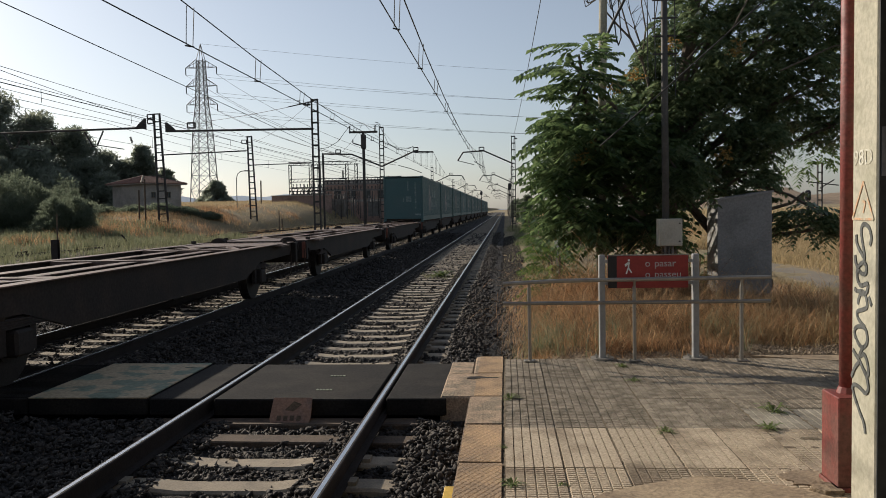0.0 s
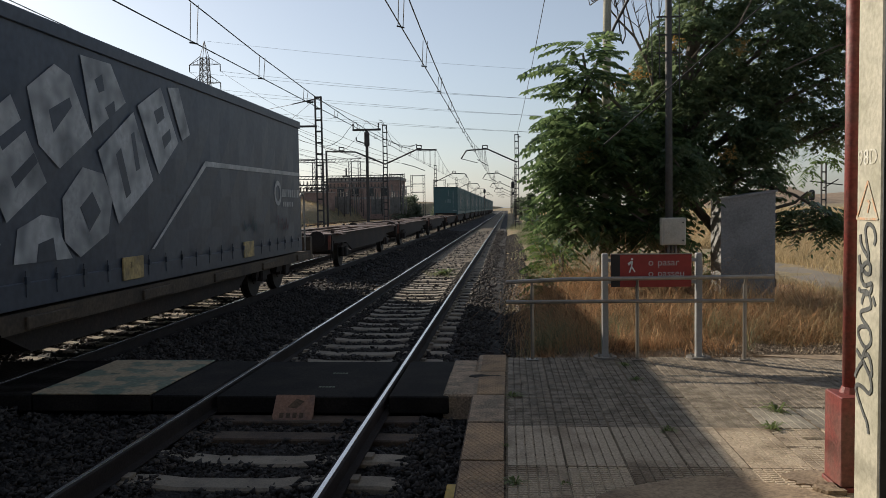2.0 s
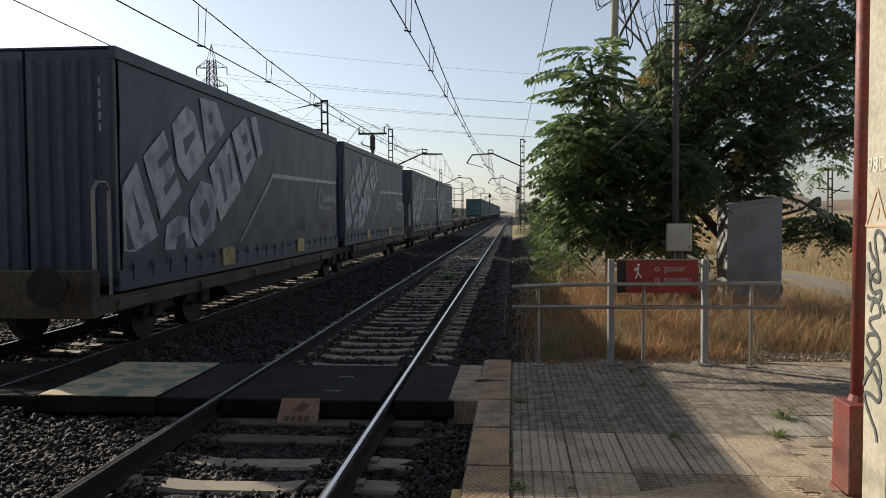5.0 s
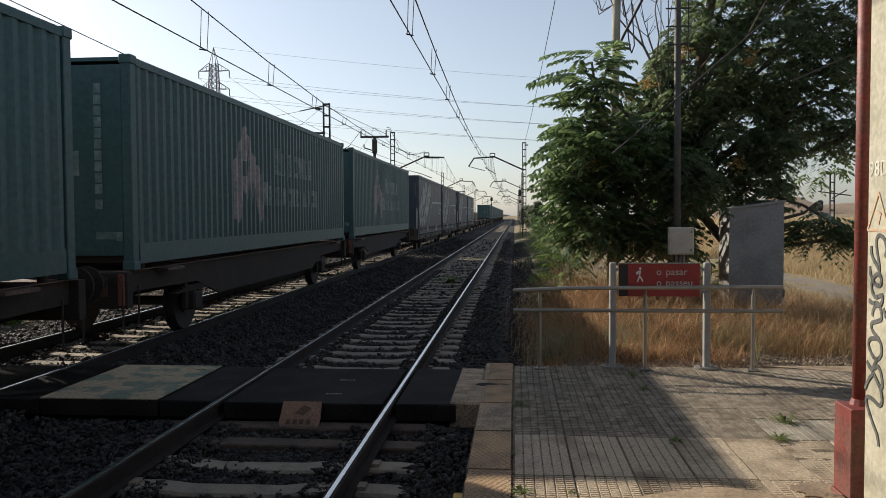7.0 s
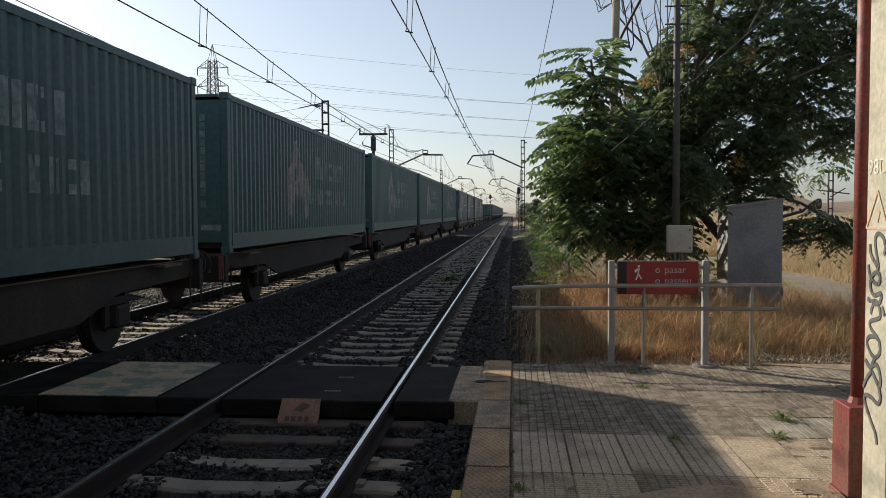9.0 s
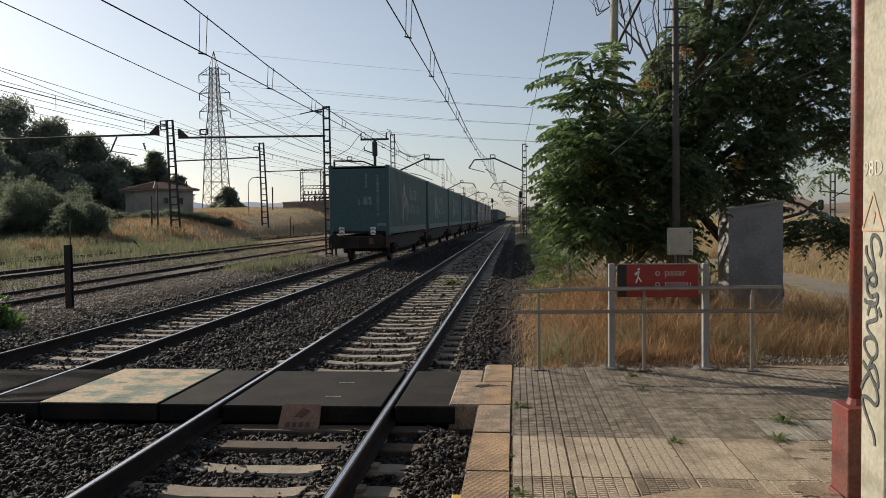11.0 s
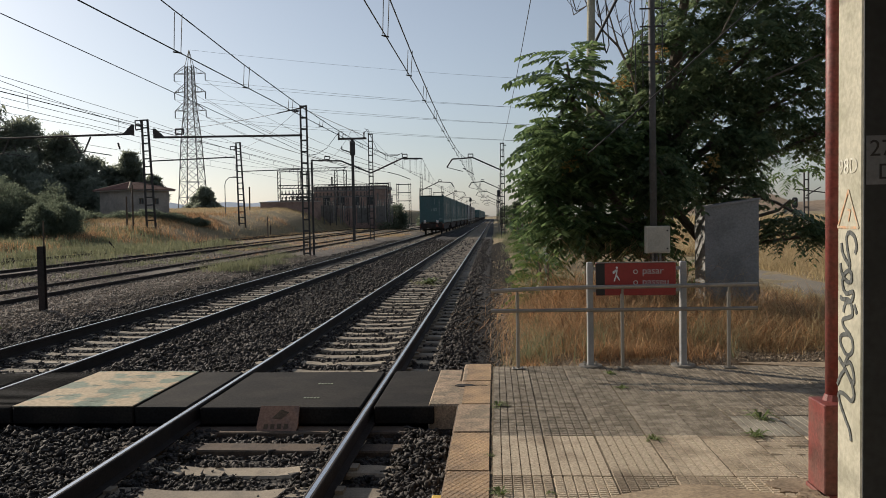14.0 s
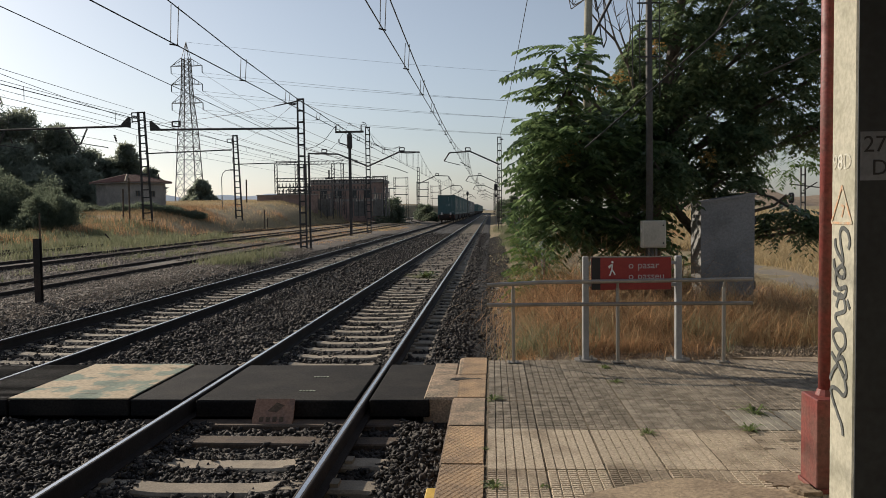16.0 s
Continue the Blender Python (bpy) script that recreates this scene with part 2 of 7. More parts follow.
def finish(name, bm, material, parent=None, smooth=False):
    me = bpy.data.meshes.new(name)
    bm.to_mesh(me)
    bm.free()
    for m in (material if isinstance(material, (list, tuple)) else (material,)):
        me.materials.append(m)
    if smooth:
        me.polygons.foreach_set("use_smooth", [True] * len(me.polygons))
    ob = new(name, me)
    ob.parent = parent
    return ob


def part(name, bm, material, parent, label="", smooth=False):
    ob = finish(name, bm, material, parent, smooth)
    return tagged(ob, label) if label else ob


def thing(name, label, category, group="", kind="", at=None):
    ob = new(name)
    ob.empty_display_size = 0.2
    if at is not None:
        ob.matrix_basis = at
    return tagged(ob, label, category, group, kind)


def solo(name, bm, material, label, category, group="", kind="", smooth=False):
    return tagged(finish(name, bm, material, None, smooth), label, category, group, kind)


def B():
    return bmesh.new()


def box(bm, x0, x1, y0, y1, z0, z1, bevel=0.0, mi=0):
    r = bmesh.ops.create_cube(bm, size=1.0, matrix=Matrix.Translation(((x0 + x1) / 2, (y0 + y1) / 2, (z0 + z1) / 2)) @ Matrix.Diagonal((x1 - x0, y1 - y0, z1 - z0, 1)))
    if bevel:
        es = {e for v in r["verts"] for e in v.link_edges}
        bmesh.ops.bevel(bm, geom=list(es), offset=bevel, segments=1, affect="EDGES")
    if mi:
        for f in {f for v in r["verts"] if v.is_valid for f in v.link_faces}:
            f.material_index = mi
    return bm


def rod(bm, a, b, r, seg=6, r2=None):
    a, b = Vector(a), Vector(b)
    d = b - a
    m = Matrix.Translation((a + b) / 2) @ d.to_track_quat("Z", "Y").to_matrix().to_4x4()
    bmesh.ops.create_cone(bm, cap_ends=True, segments=seg, radius1=r, radius2=r if r2 is None else r2, depth=d.length, matrix=m)
    return bm


def beam(bm, a, b, w, h):
    """Rectangular bar from a to b, w across, h upright."""
    a, b = Vector(a), Vector(b)
    d = b - a
    m = Matrix.Translation((a + b) / 2) @ d.to_track_quat("Y", "Z").to_matrix().to_4x4() @ Matrix.Diagonal((w, d.length, h, 1))
    bmesh.ops.create_cube(bm, size=1.0, matrix=m)
    return bm


def prism(bm, pts, axis, a, b):
    """Polygon (two coordinates a point) drawn out along axis from a to b. x: (y, z); y: (x, z); z: (x, y)."""
    def p3(p, c):
        return {"x": (c, p[0], p[1]), "y": (p[0], c, p[1]), "z": (p[0], p[1], c)}[axis]
    lo, hi = [bm.verts.new(p3(p, a)) for p in pts], [bm.verts.new(p3(p, b)) for p in pts]
    n = len(pts)
    fs = [bm.faces.new(lo[::-1]), bm.faces.new(hi)]
    for i in range(n):
        fs.append(bm.faces.new((lo[i], lo[(i + 1) % n], hi[(i + 1) % n], hi[i])))
    bmesh.ops.recalc_face_normals(bm, faces=fs)
    return fs


def soup(name, verts, faces, material, smooth=False):
    """A mesh object straight from arrays; faces: (n, k) with k corners each."""
    me = bpy.data.meshes.new(name)
    verts, faces = np.asarray(verts, "f"), np.asarray(faces, "i")
    me.vertices.add(len(verts))
    me.vertices.foreach_set("co", verts.ravel())
    k = faces.shape[1]
    me.loops.add(faces.size)
    me.loops.foreach_set("vertex_index", faces.ravel())
    me.polygons.add(len(faces))
    me.polygons.foreach_set("loop_start", np.arange(0, faces.size, k, dtype="i"))
    me.update(calc_edges=True)
    me.validate()
    me.materials.append(material)
    if smooth:
        me.polygons.foreach_set("use_smooth", [True] * len(me.polygons))
    return new(name, me)


def sstep(v, a, b):
    t = np.clip((v - a) / (b - a), 0, 1)
    return t * t * (3 - 2 * t)


def wavy(x, y, s=1.0):
    return (np.sin(x * 1.7 * s + 1.3) * np.cos(y * 1.3 * s + 0.4) + 0.6 * np.sin(x * 3.9 * s + y * 2.7 * s) + 0.4 * np.cos(x * 7.1 * s - y * 5.3 * s + 2)) / 2


def gz(x, y):
    """Height of the ground sheet."""
    x, y = np.asarray(x, float), np.asarray(y, float)
    left = sstep(-x, 22.8, 27)
    far = 1.1 * sstep(y, 22, 62) + 1.9 * sstep(y, 70, 150) + 1.2 * sstep(y, 150, 320)
    mound = 1.5 * sstep(-x, 24, 31) * sstep(y, 50, 74) * (1 - sstep(y, 120, 180) * 0.6)
    right = sstep(x, 4, 30) * (-0.1 + 0.6 * sstep(y, 30, 120))
    bank = -0.22 * sstep(-x, 9.2, 11)
    bed = -0.42 + 0.25 * sstep(x, -0.6, 0.6) + 0.15 * sstep(x, 0.15, 0.9) * sstep(y, 9.5, 10.2) * (1 - sstep(y, 13.5, 17))
    return bed + left * far + mound + right + bank + 0.22 * sstep(-x, 10.5, 12.5) + 0.04 * wavy(x, y) * (1 - 0.7 * sstep(np.abs(x + 4.3), 9, 4))


RAIL_R, RAIL_L, HALF = -2.14, -6.42, 0.87

# ---- ground, ballast, tracks ----
def ground_sheet():
    xs = np.concatenate([[-3000, -1500, -700, -350, -200, -140], np.arange(-100, -26, 3.0), np.arange(-26, 14, 0.7), np.arange(14, 60, 4.0), [80, 120, 200, 400, 900, 3000]])
    ys = np.concatenate([[-600, -200, -80, -40, -20], np.arange(-10, 40, 0.8), np.arange(40, 130, 3.0), np.arange(130, 340, 12.0), [400, 600, 1000, 2000, 4000]])
    X, Y = np.meshgrid(xs, ys)
    Z = gz(X, Y)
    v = np.stack([X, Y, Z], -1).reshape(-1, 3)
    n = len(xs)
    i = (np.arange(len(ys) - 1)[:, None] * n + np.arange(n - 1)[None]).ravel()
    tagged(soup("ground", v, np.stack([i, i + 1, i + n + 1, i + n], -1), M_SOIL, True), "dry ochre soil of the station yard and fields", "ground", kind="structure")


def yard_top(x):
    """Height of the yard's gravel: it rises a little from siding to siding."""
    return -0.205 + 0.022 * np.clip(-13.2 - x, 0, 10)


def bed_mesh(name, x0, x1, y0, y1, top, material, label, step=0.35, low=-0.55, shoulder=0.7):
    xs, ys = np.arange(x0, x1 + step, step), np.concatenate([np.arange(y0, 40, step), np.arange(40, y1, 4.0)])
    X, Y = np.meshgrid(xs, ys)
    e = np.minimum(sstep(X, x0, x0 + shoulder), sstep(-X, -x1, -x1 + shoulder))
    Z = low + ((top if top is not None else yard_top(X)) - low) * e + 0.02 * wavy(X * 2, Y * 2)
    if name == "ballast_bed":                       # heaped over the ends of the second track's sleepers
        dx = np.abs(X - RAIL_L)
        Z = Z + 0.085 * sstep(dx, 0.93, 1.05) * (1 - sstep(dx, 1.4, 1.75)) * (sstep(Y, 9.7, 9.9) + 1 - sstep(Y, 7.5, 7.7))
    n = len(xs)
    i = (np.arange(len(ys) - 1)[:, None] * n + np.arange(n - 1)[None]).ravel()
    return tagged(soup(name, np.stack([X, Y, Z], -1).reshape(-1, 3), np.stack([i, i + 1, i + n + 1, i + n], -1), material, True), label, "ballast", kind="structure")


def rail_profile():
    return [(-0.07, -0.172), (0.07, -0.172), (0.07, -0.16), (0.012, -0.145), (0.012, -0.05), (0.036, -0.036), (0.036, -0.008), (0.028, -0.0012),
            (-0.028, -0.0012), (-0.036, -0.008), (-0.036, -0.036), (-0.012, -0.05), (-0.012, -0.145), (-0.07, -0.16)]


def head_profile():
    return [(-0.018, -0.002), (0.018, -0.002), (0.016, 0.0008), (-0.016, 0.0008)]


def sleeper_mesh(wood=False):
    bm = B()
    if wood:
        box(bm, -1.3, 1.3, -0.12, 0.12, -0.3, -0.19, 0.012)
        me_mat = M_WOOD
    else:
        prism(bm, [(-1.3, -0.36), (1.3, -0.36), (1.3, -0.2), (1.15, -0.185), (0.6, -0.182), (0.35, -0.208), (-0.35, -0.208), (-0.6, -0.182), (-1.15, -0.185), (-1.3, -0.2)], "y", -0.125, 0.125)
        top = [e for e in bm.edges if all(v.co.z > -0.3 for v in e.verts) and abs(e.verts[0].co.y - e.verts[1].co.y) < 0.01]
        bmesh.ops.bevel(bm, geom=top, offset=0.02, segments=1, affect="EDGES")
        for s in (-1, 1):                      # fastening clips
            for o in (-0.1, 0.1):
                box(bm, s * HALF + o - 0.03, s * HALF + o + 0.03, -0.06, 0.06, -0.19, -0.155)
        me_mat = M_CONC
    me = bpy.data.meshes.new("sleeper")
    bm.to_mesh(me)
    bm.free()
    me.materials.append(me_mat)
    return me


def track(name, cx, z, y0, y1, near, far, label, old=False, first=0.0, worn=True):
    t = thing(name, label, "railway track", "railway tracks", "structure", pose(cx, 0, z))
    for s in (-1, 1):
        bm = B()
        prism(bm, [(s * HALF + a, b) for a, b in rail_profile()], "y", y0, y1)
        r = part("rail", bm, M_RAIL, t)
        bm = B()
        prism(bm, [(s * HALF + a, b) for a, b in head_profile()], "y", y0, y1)
        part("rail_head", bm, M_RAILTOP if worn else M_RAIL, r, "polished running surface" if worn else "")
    me, mw = sleeper_mesh(old), sleeper_mesh(True)
    rnd = random.Random(int(cx * 100))
    y = first
    while y < near:
        wood = (name == "main_track" and 6.8 < y < 7.8)
        ob = new("sleeper", mw if wood else me)
        ob.parent = t
        ob.matrix_basis = pose(rnd.uniform(-0.02, 0.02), y, rnd.uniform(-0.012, 0.008) + (0.012 if wood else 0), 0, rnd.uniform(-0.3, 0.3), rnd.uniform(-0.8, 0.8))
        y += 0.6
    bm = B()
    while y < far:
        box(bm, -1.3, 1.3, y - 0.12, y + 0.12, -0.3, -0.2)
        y += 0.6
    tagged(part("far_sleepers", bm, M_WOOD if old else M_CONC, t), kind="stuff")
    return t


def clear(x, y, rng):
    """True where a stone may lie: mostly between the sleepers, and off the rails."""
    ok = np.ones(len(x), bool)
    for cx, first in ((RAIL_R, 0.45), (RAIL_L, 0.15)):
        d = np.abs(x - cx)
        on = (d < (1.22 if cx == RAIL_R else 0.72)) & (np.abs((y - first + 0.3) % 0.6 - 0.3) < 0.115)
        ok &= ~(on & (rng.uniform(0, 1, len(x)) < 0.9)) & ~(np.abs(d - HALF) < 0.1)
    return ok


def stones(name, zones, seed, label, material=None, cover=False):
    """Loose ballast stones: zones are (x0, x1, y0, y1, count, size, z function)."""
    rng = np.random.default_rng(seed)
    base = np.array([(1, 0, 0), (-1, 0, 0), (0, 1, 0), (0, -1, 0), (0, 0, 1), (0, 0, -1)], "f")
    tri = np.array([(0, 2, 4), (2, 1, 4), (1, 3, 4), (3, 0, 4), (2, 0, 5), (1, 2, 5), (3, 1, 5), (0, 3, 5)])
    V, F, off = [], [], 0
    for x0, x1, y0, y1, n, size, zf in zones:
        x, y = rng.uniform(x0, x1, n), rng.uniform(y0, y1, n)
        k = np.ones(n, bool) if cover else clear(x, y, rng)
        x, y, n = x[k], y[k], int(k.sum())
        s = size * rng.uniform(0.5, 1.5, n)
        v = base[None] * rng.uniform(0.55, 1.1, (n, 6, 1)) + rng.normal(0, 0.22, (n, 6, 3))
        q = rng.normal(size=(n, 4))
        q /= np.linalg.norm(q, axis=1)[:, None]
        w, a, b, c = q.T
        R = np.stack([1 - 2 * (b * b + c * c), 2 * (a * b - w * c), 2 * (a * c + w * b), 2 * (a * b + w * c), 1 - 2 * (a * a + c * c), 2 * (b * c - w * a),
                      2 * (a * c - w * b), 2 * (b * c + w * a), 1 - 2 * (a * a + b * b)], -1).reshape(n, 3, 3)
        v = np.einsum("nij,nkj->nki", R, v * rng.uniform(0.5, 1.35, (n, 1, 3))) * s[:, None, None] * np.array([1, 1, 0.85])
        v += np.stack([x, y, zf(x, y) + rng.uniform(-0.3, 0.5, n) * s], -1)[:, None]
        V.append(v.reshape(-1, 3))
        F.append((tri[None] + 6 * np.arange(n)[:, None, None] + off).reshape(-1, 3))
        off += 6 * n
    return tagged(soup(name, np.concatenate(V), np.concatenate(F), material or M_STONE), label, "ballast", kind="stuff")


ground_sheet()
bed_mesh("ballast_bed", -9.6, 0.34, -12, 500, -0.235, M_BALLAST, "dark stone ballast bed under two tracks", 0.2)
bed_mesh("yard_bed", -25.5, -9.4, -12, 260, None, M_GRAVEL, "pale brown gravel of the siding yard", 0.6, -0.5, 0.8)
track("main_track", RAIL_R, 0, -12, 500, 62, 300, "running track with polished rails on concrete sleepers", first=-9.15)
track("second_track", RAIL_L, 0, -12, 500, 62, 300, "running track with polished rails on pale concrete sleepers", first=-9.45)
track("siding_track", -13.2, -0.08, 5, 220, 46, 46, "disused siding track with rusty rails in gravel", True, 14.0, False)
track("siding_track", -18.2, 0.04, 15, 240, 50, 50, "disused siding track overgrown with weeds", True, 24.0, False)
track("siding_track", -23.2, 0.14, 24, 240, 56, 56, "disused siding track overgrown with grass", True, 34.0, False)


def bedz(x, y):
    e = np.minimum(sstep(x, -9.6, -8.9), 0.25 + 0.75 * sstep(-x, -0.3, 0.7))
    onsl = (np.abs(np.abs(x + 4.28) - 2.14) < 1.25)
    dx = np.abs(x - RAIL_L)
    heap = 0.085 * sstep(dx, 0.93, 1.05) * (1 - sstep(dx, 1.4, 1.75))
    return -0.55 + 0.315 * e + np.where(onsl, 0.0, 0.04) + heap + 0.03 * wavy(x * 3, y * 3)


stones("ballast_stones", [(-9.4, -0.4, -10, 3.5, 9000, 0.045, bedz), (-1.2, -0.05, 3.5, 7.7, 5400, 0.029, bedz), (-3.0, -1.3, 3.5, 7.7, 9000, 0.028, bedz), (-9.4, -3.25, 3.5, 7.7, 13000, 0.031, bedz),
                          (-1.2, 0.22, 9.8, 20, 8500, 0.034, bedz), (-3.0, -1.3, 9.7, 20, 13000, 0.034, bedz), (-5.5, -3.3, 9.7, 20, 10500, 0.034, bedz),
                          (-7.4, -5.7, 9.7, 20, 11000, 0.034, bedz), (-9.5, -7.8, 7.7, 20, 6500, 0.035, bedz),
                          (-5.55, -5.35, 9.7, 26, 2600, 0.032, bedz), (-7.7, -7.35, 9.7, 26, 3200, 0.032, bedz), (-9.4, 0.25, 20, 42, 21000, 0.045, bedz), (-9.4, 0.35, 42, 70, 8500, 0.06, bedz)], 3, "loose angular grey-brown ballast stones")
def onsleeper(x, y):
    return -0.185 + 0 * x


stones("ballast_stones", [(-2.92, -2.66, 3.5, 7.6, 900, 0.026, onsleeper), (-1.6, -1.36, 3.5, 7.6, 900, 0.026, onsleeper), (-2.92, -2.7, 9.8, 30, 3200, 0.03, onsleeper), (-1.56, -1.36, 9.8, 30, 3000, 0.03, onsleeper),
                          (-7.2, -6.95, 9.8, 30, 2600, 0.03, onsleeper), (-5.9, -5.64, 9.8, 30, 2600, 0.03, onsleeper), (-3.6, -3.12, 3.5, 7.6, 1100, 0.028, onsleeper)], 6, "loose ballast stones spilled over the sleepers", cover=True)


def yardz(x, y):
    return yard_top(x) * sstep(-x, 9.4, 10.2) - 0.35 * (1 - sstep(-x, 9.4, 10.2))


stones("yard_stones", [(-12.2, -9.3, 11, 26, 15000, 0.028, yardz), (-14.6, -12.2, 13, 30, 9000, 0.03, yardz), (-17.3, -14.6, 18, 36, 8000, 0.034, yardz), (-12.2, -9.3, 26, 45, 7000, 0.036, yardz), (-22, -12.2, 34, 60, 9000, 0.05, yardz)],
       5, "pale brown gravel stones of the yard", M_YSTONE)


# ---- level crossing boards ----
def crossing():
    t = thing("track_crossing", "pedestrian board crossing of rubber panels and painted concrete", "crossing", kind="structure")
    y0, y1 = 7.8, 9.62

    def panel(name, x0, x1, material, label, ribs=0, top=0.0):
        bm = B()
        box(bm, x0, x1, y0, y1, top - 0.17, top, 0.012)
        if ribs:
            for k in range(ribs):
                yy = y0 + 0.03 + (y1 - y0 - 0.06) * (k + 0.5) / ribs
                box(bm, x0 + 0.02, x1 - 0.02, yy - 0.009, yy + 0.009, top - 0.004, top + 0.008)
        part(name, bm, material, t, label)
    panel("rubber_panel", -1.21, -0.62, M_RUBBER, "black rubber panel beside the rail")
    panel("rubber_panel", -2.94, -1.34, M_RUBBER, "black rubber panel between the rails", top=-0.006)
    panel("rubber_panel", -3.6, -3.07, M_RUBBER, "black rubber panel outside the rail")
    # Black slab under the paint: the front edge's shade is put into its colour.
    panel("panel_slab", -4.86, -3.62, M_RUBBER, "black slab below the painted panel, giving its front edge shade", top=0.0)
    bm = B()
    box(bm, -4.86, -3.62, y0 - 0.004, y1, 0.001, 0.014, 0.004)
    part("painted_panel", bm, M_PAINTED, t, "worn ochre and green painted panel")
    # small worn scuffs in the paint
    rnd = random.Random(3)
    for k in range(6):
        x, y, r = rnd.uniform(-4.7, -3.75), rnd.uniform(7.95, 9.5), rnd.uniform(0.015, 0.035)
        bm = B()
        prism(bm, [(x + r * (1 + 0.5 * rnd.random()) * 2.2 * math.cos(a), y + r * rnd.uniform(0.5, 1.2) * math.sin(a)) for a in np.linspace(0, 6.283, 9)[:-1]], "z", 0.01, 0.0155)
        part("paint_scuff", bm, M_SCUFF, t)
    panel("ribbed_panel", -5.49, -4.88, M_RUBBER, "ribbed black rubber panel", 32)
    panel("ribbed_panel", -7.22, -5.62, M_RUBBER, "ribbed black rubber panel between the rails", 32, -0.006)
    panel("ribbed_panel", -8.3, -7.36, M_RUBBER, "ribbed black rubber panel outside the rail", 32)
    for yy in (8.2, 8.9):                                   # small worn lettering plates
        for k in range(5):
            bm = B()
            box(bm, -2.0 + k * 0.035, -1.975 + k * 0.035, yy, yy + 0.05, -0.006, -0.002)
            part("print_bar", bm, M_SCUFF, t)
    # brown deflector plate hung on the panel's end between the rails
    bm = B()
    prism(bm, [(-0.19, 0.0), (0.19, 0.0), (0.2, -0.22), (0.185, -0.27), (0.15, -0.31), (0.1, -0.33), (-0.1, -0.33), (-0.15, -0.31), (-0.185, -0.27), (-0.2, -0.22)], "y", -0.012, 0.012)
    pl = part("deflector_plate", bm, M_SIGNP, t, "worn reddish-brown metal plate")
    pl.matrix_basis = pose(-2.12, 7.76, 0.015, -38, 0, 0)
    bm = B()
    prism(bm, [(-0.06, -0.13), (0.02, -0.04), (0.1, -0.07), (0.03, -0.14)], "y", -0.016, -0.0125)
    for k in range(4):
        box(bm, -0.13 + k * 0.065, -0.09 + k * 0.065, -0.016, -0.0125, -0.24, -0.19)
    part("worn_print", bm, M_KERBD, pl)


M_SIGNP = mat("worn_brown_plate", (0.3, 0.17, 0.11), 0.7, var=0.3, scale=7, fine=40, bump=0.1, col2=(0.2, 0.13, 0.1))
crossing()


# ---- platform ----
def rib_slab(d, cross, material, gap=0.0072):
    """Ribbed paving slab, six ribs wide; cross: number of short pieces each rib is cut into."""
    w, n = 0.42, 6
    bm = B()
    box(bm, 0.002, w - 0.002, 0.002, d - 0.002, -0.12, -0.011)
    for k in range(n):
        x0, x1 = 0.004 + (w - 0.008) * k / n, 0.004 + (w - 0.008) * (k + 1) / n
        segs = cross or 1
        for j in range(segs):
            a, b = 0.004 + (d - 0.008) * j / segs, 0.004 + (d - 0.008) * (j + 1) / segs
            g = gap if cross else 0.002
            lo = [bm.verts.new((p, q, -0.011)) for p, q in ((x0 + 0.003, a + 0.002), (x1 - 0.003, a + 0.002), (x1 - 0.003, b - 0.002), (x0 + 0.003, b - 0.002))]
            hi = [bm.verts.new((p, q, 0.0)) for p, q in ((x0 + gap, a + g), (x1 - gap, a + g), (x1 - gap, b - g), (x0 + gap, b - g))]
            bm.faces.new(hi)
            for i in range(4):
                bm.faces.new((lo[i], lo[(i + 1) % 4], hi[(i + 1) % 4], hi[i]))
    me = bpy.data.meshes.new("slab")
    bm.to_mesh(me)
    bm.free()
    me.materials.append(material)
    return me


PZ = 0.015


def clip_box(poly, x0, x1, y0, y1):
    """The part of a polygon inside an upright rectangle."""
    for ax, lim, sg in ((0, x0, 1), (0, x1, -1), (1, y0, 1), (1, y1, -1)):
        out = []
        for a, b in zip(poly, poly[1:] + poly[:1]):
            da, db = (a[ax] - lim) * sg, (b[ax] - lim) * sg
            if da >= 0:
                out.append(a)
            if da * db < 0:
                u = da / (da - db)
                out.append((a[0] + (b[0] - a[0]) * u, a[1] + (b[1] - a[1]) * u))
        poly = out
    return poly


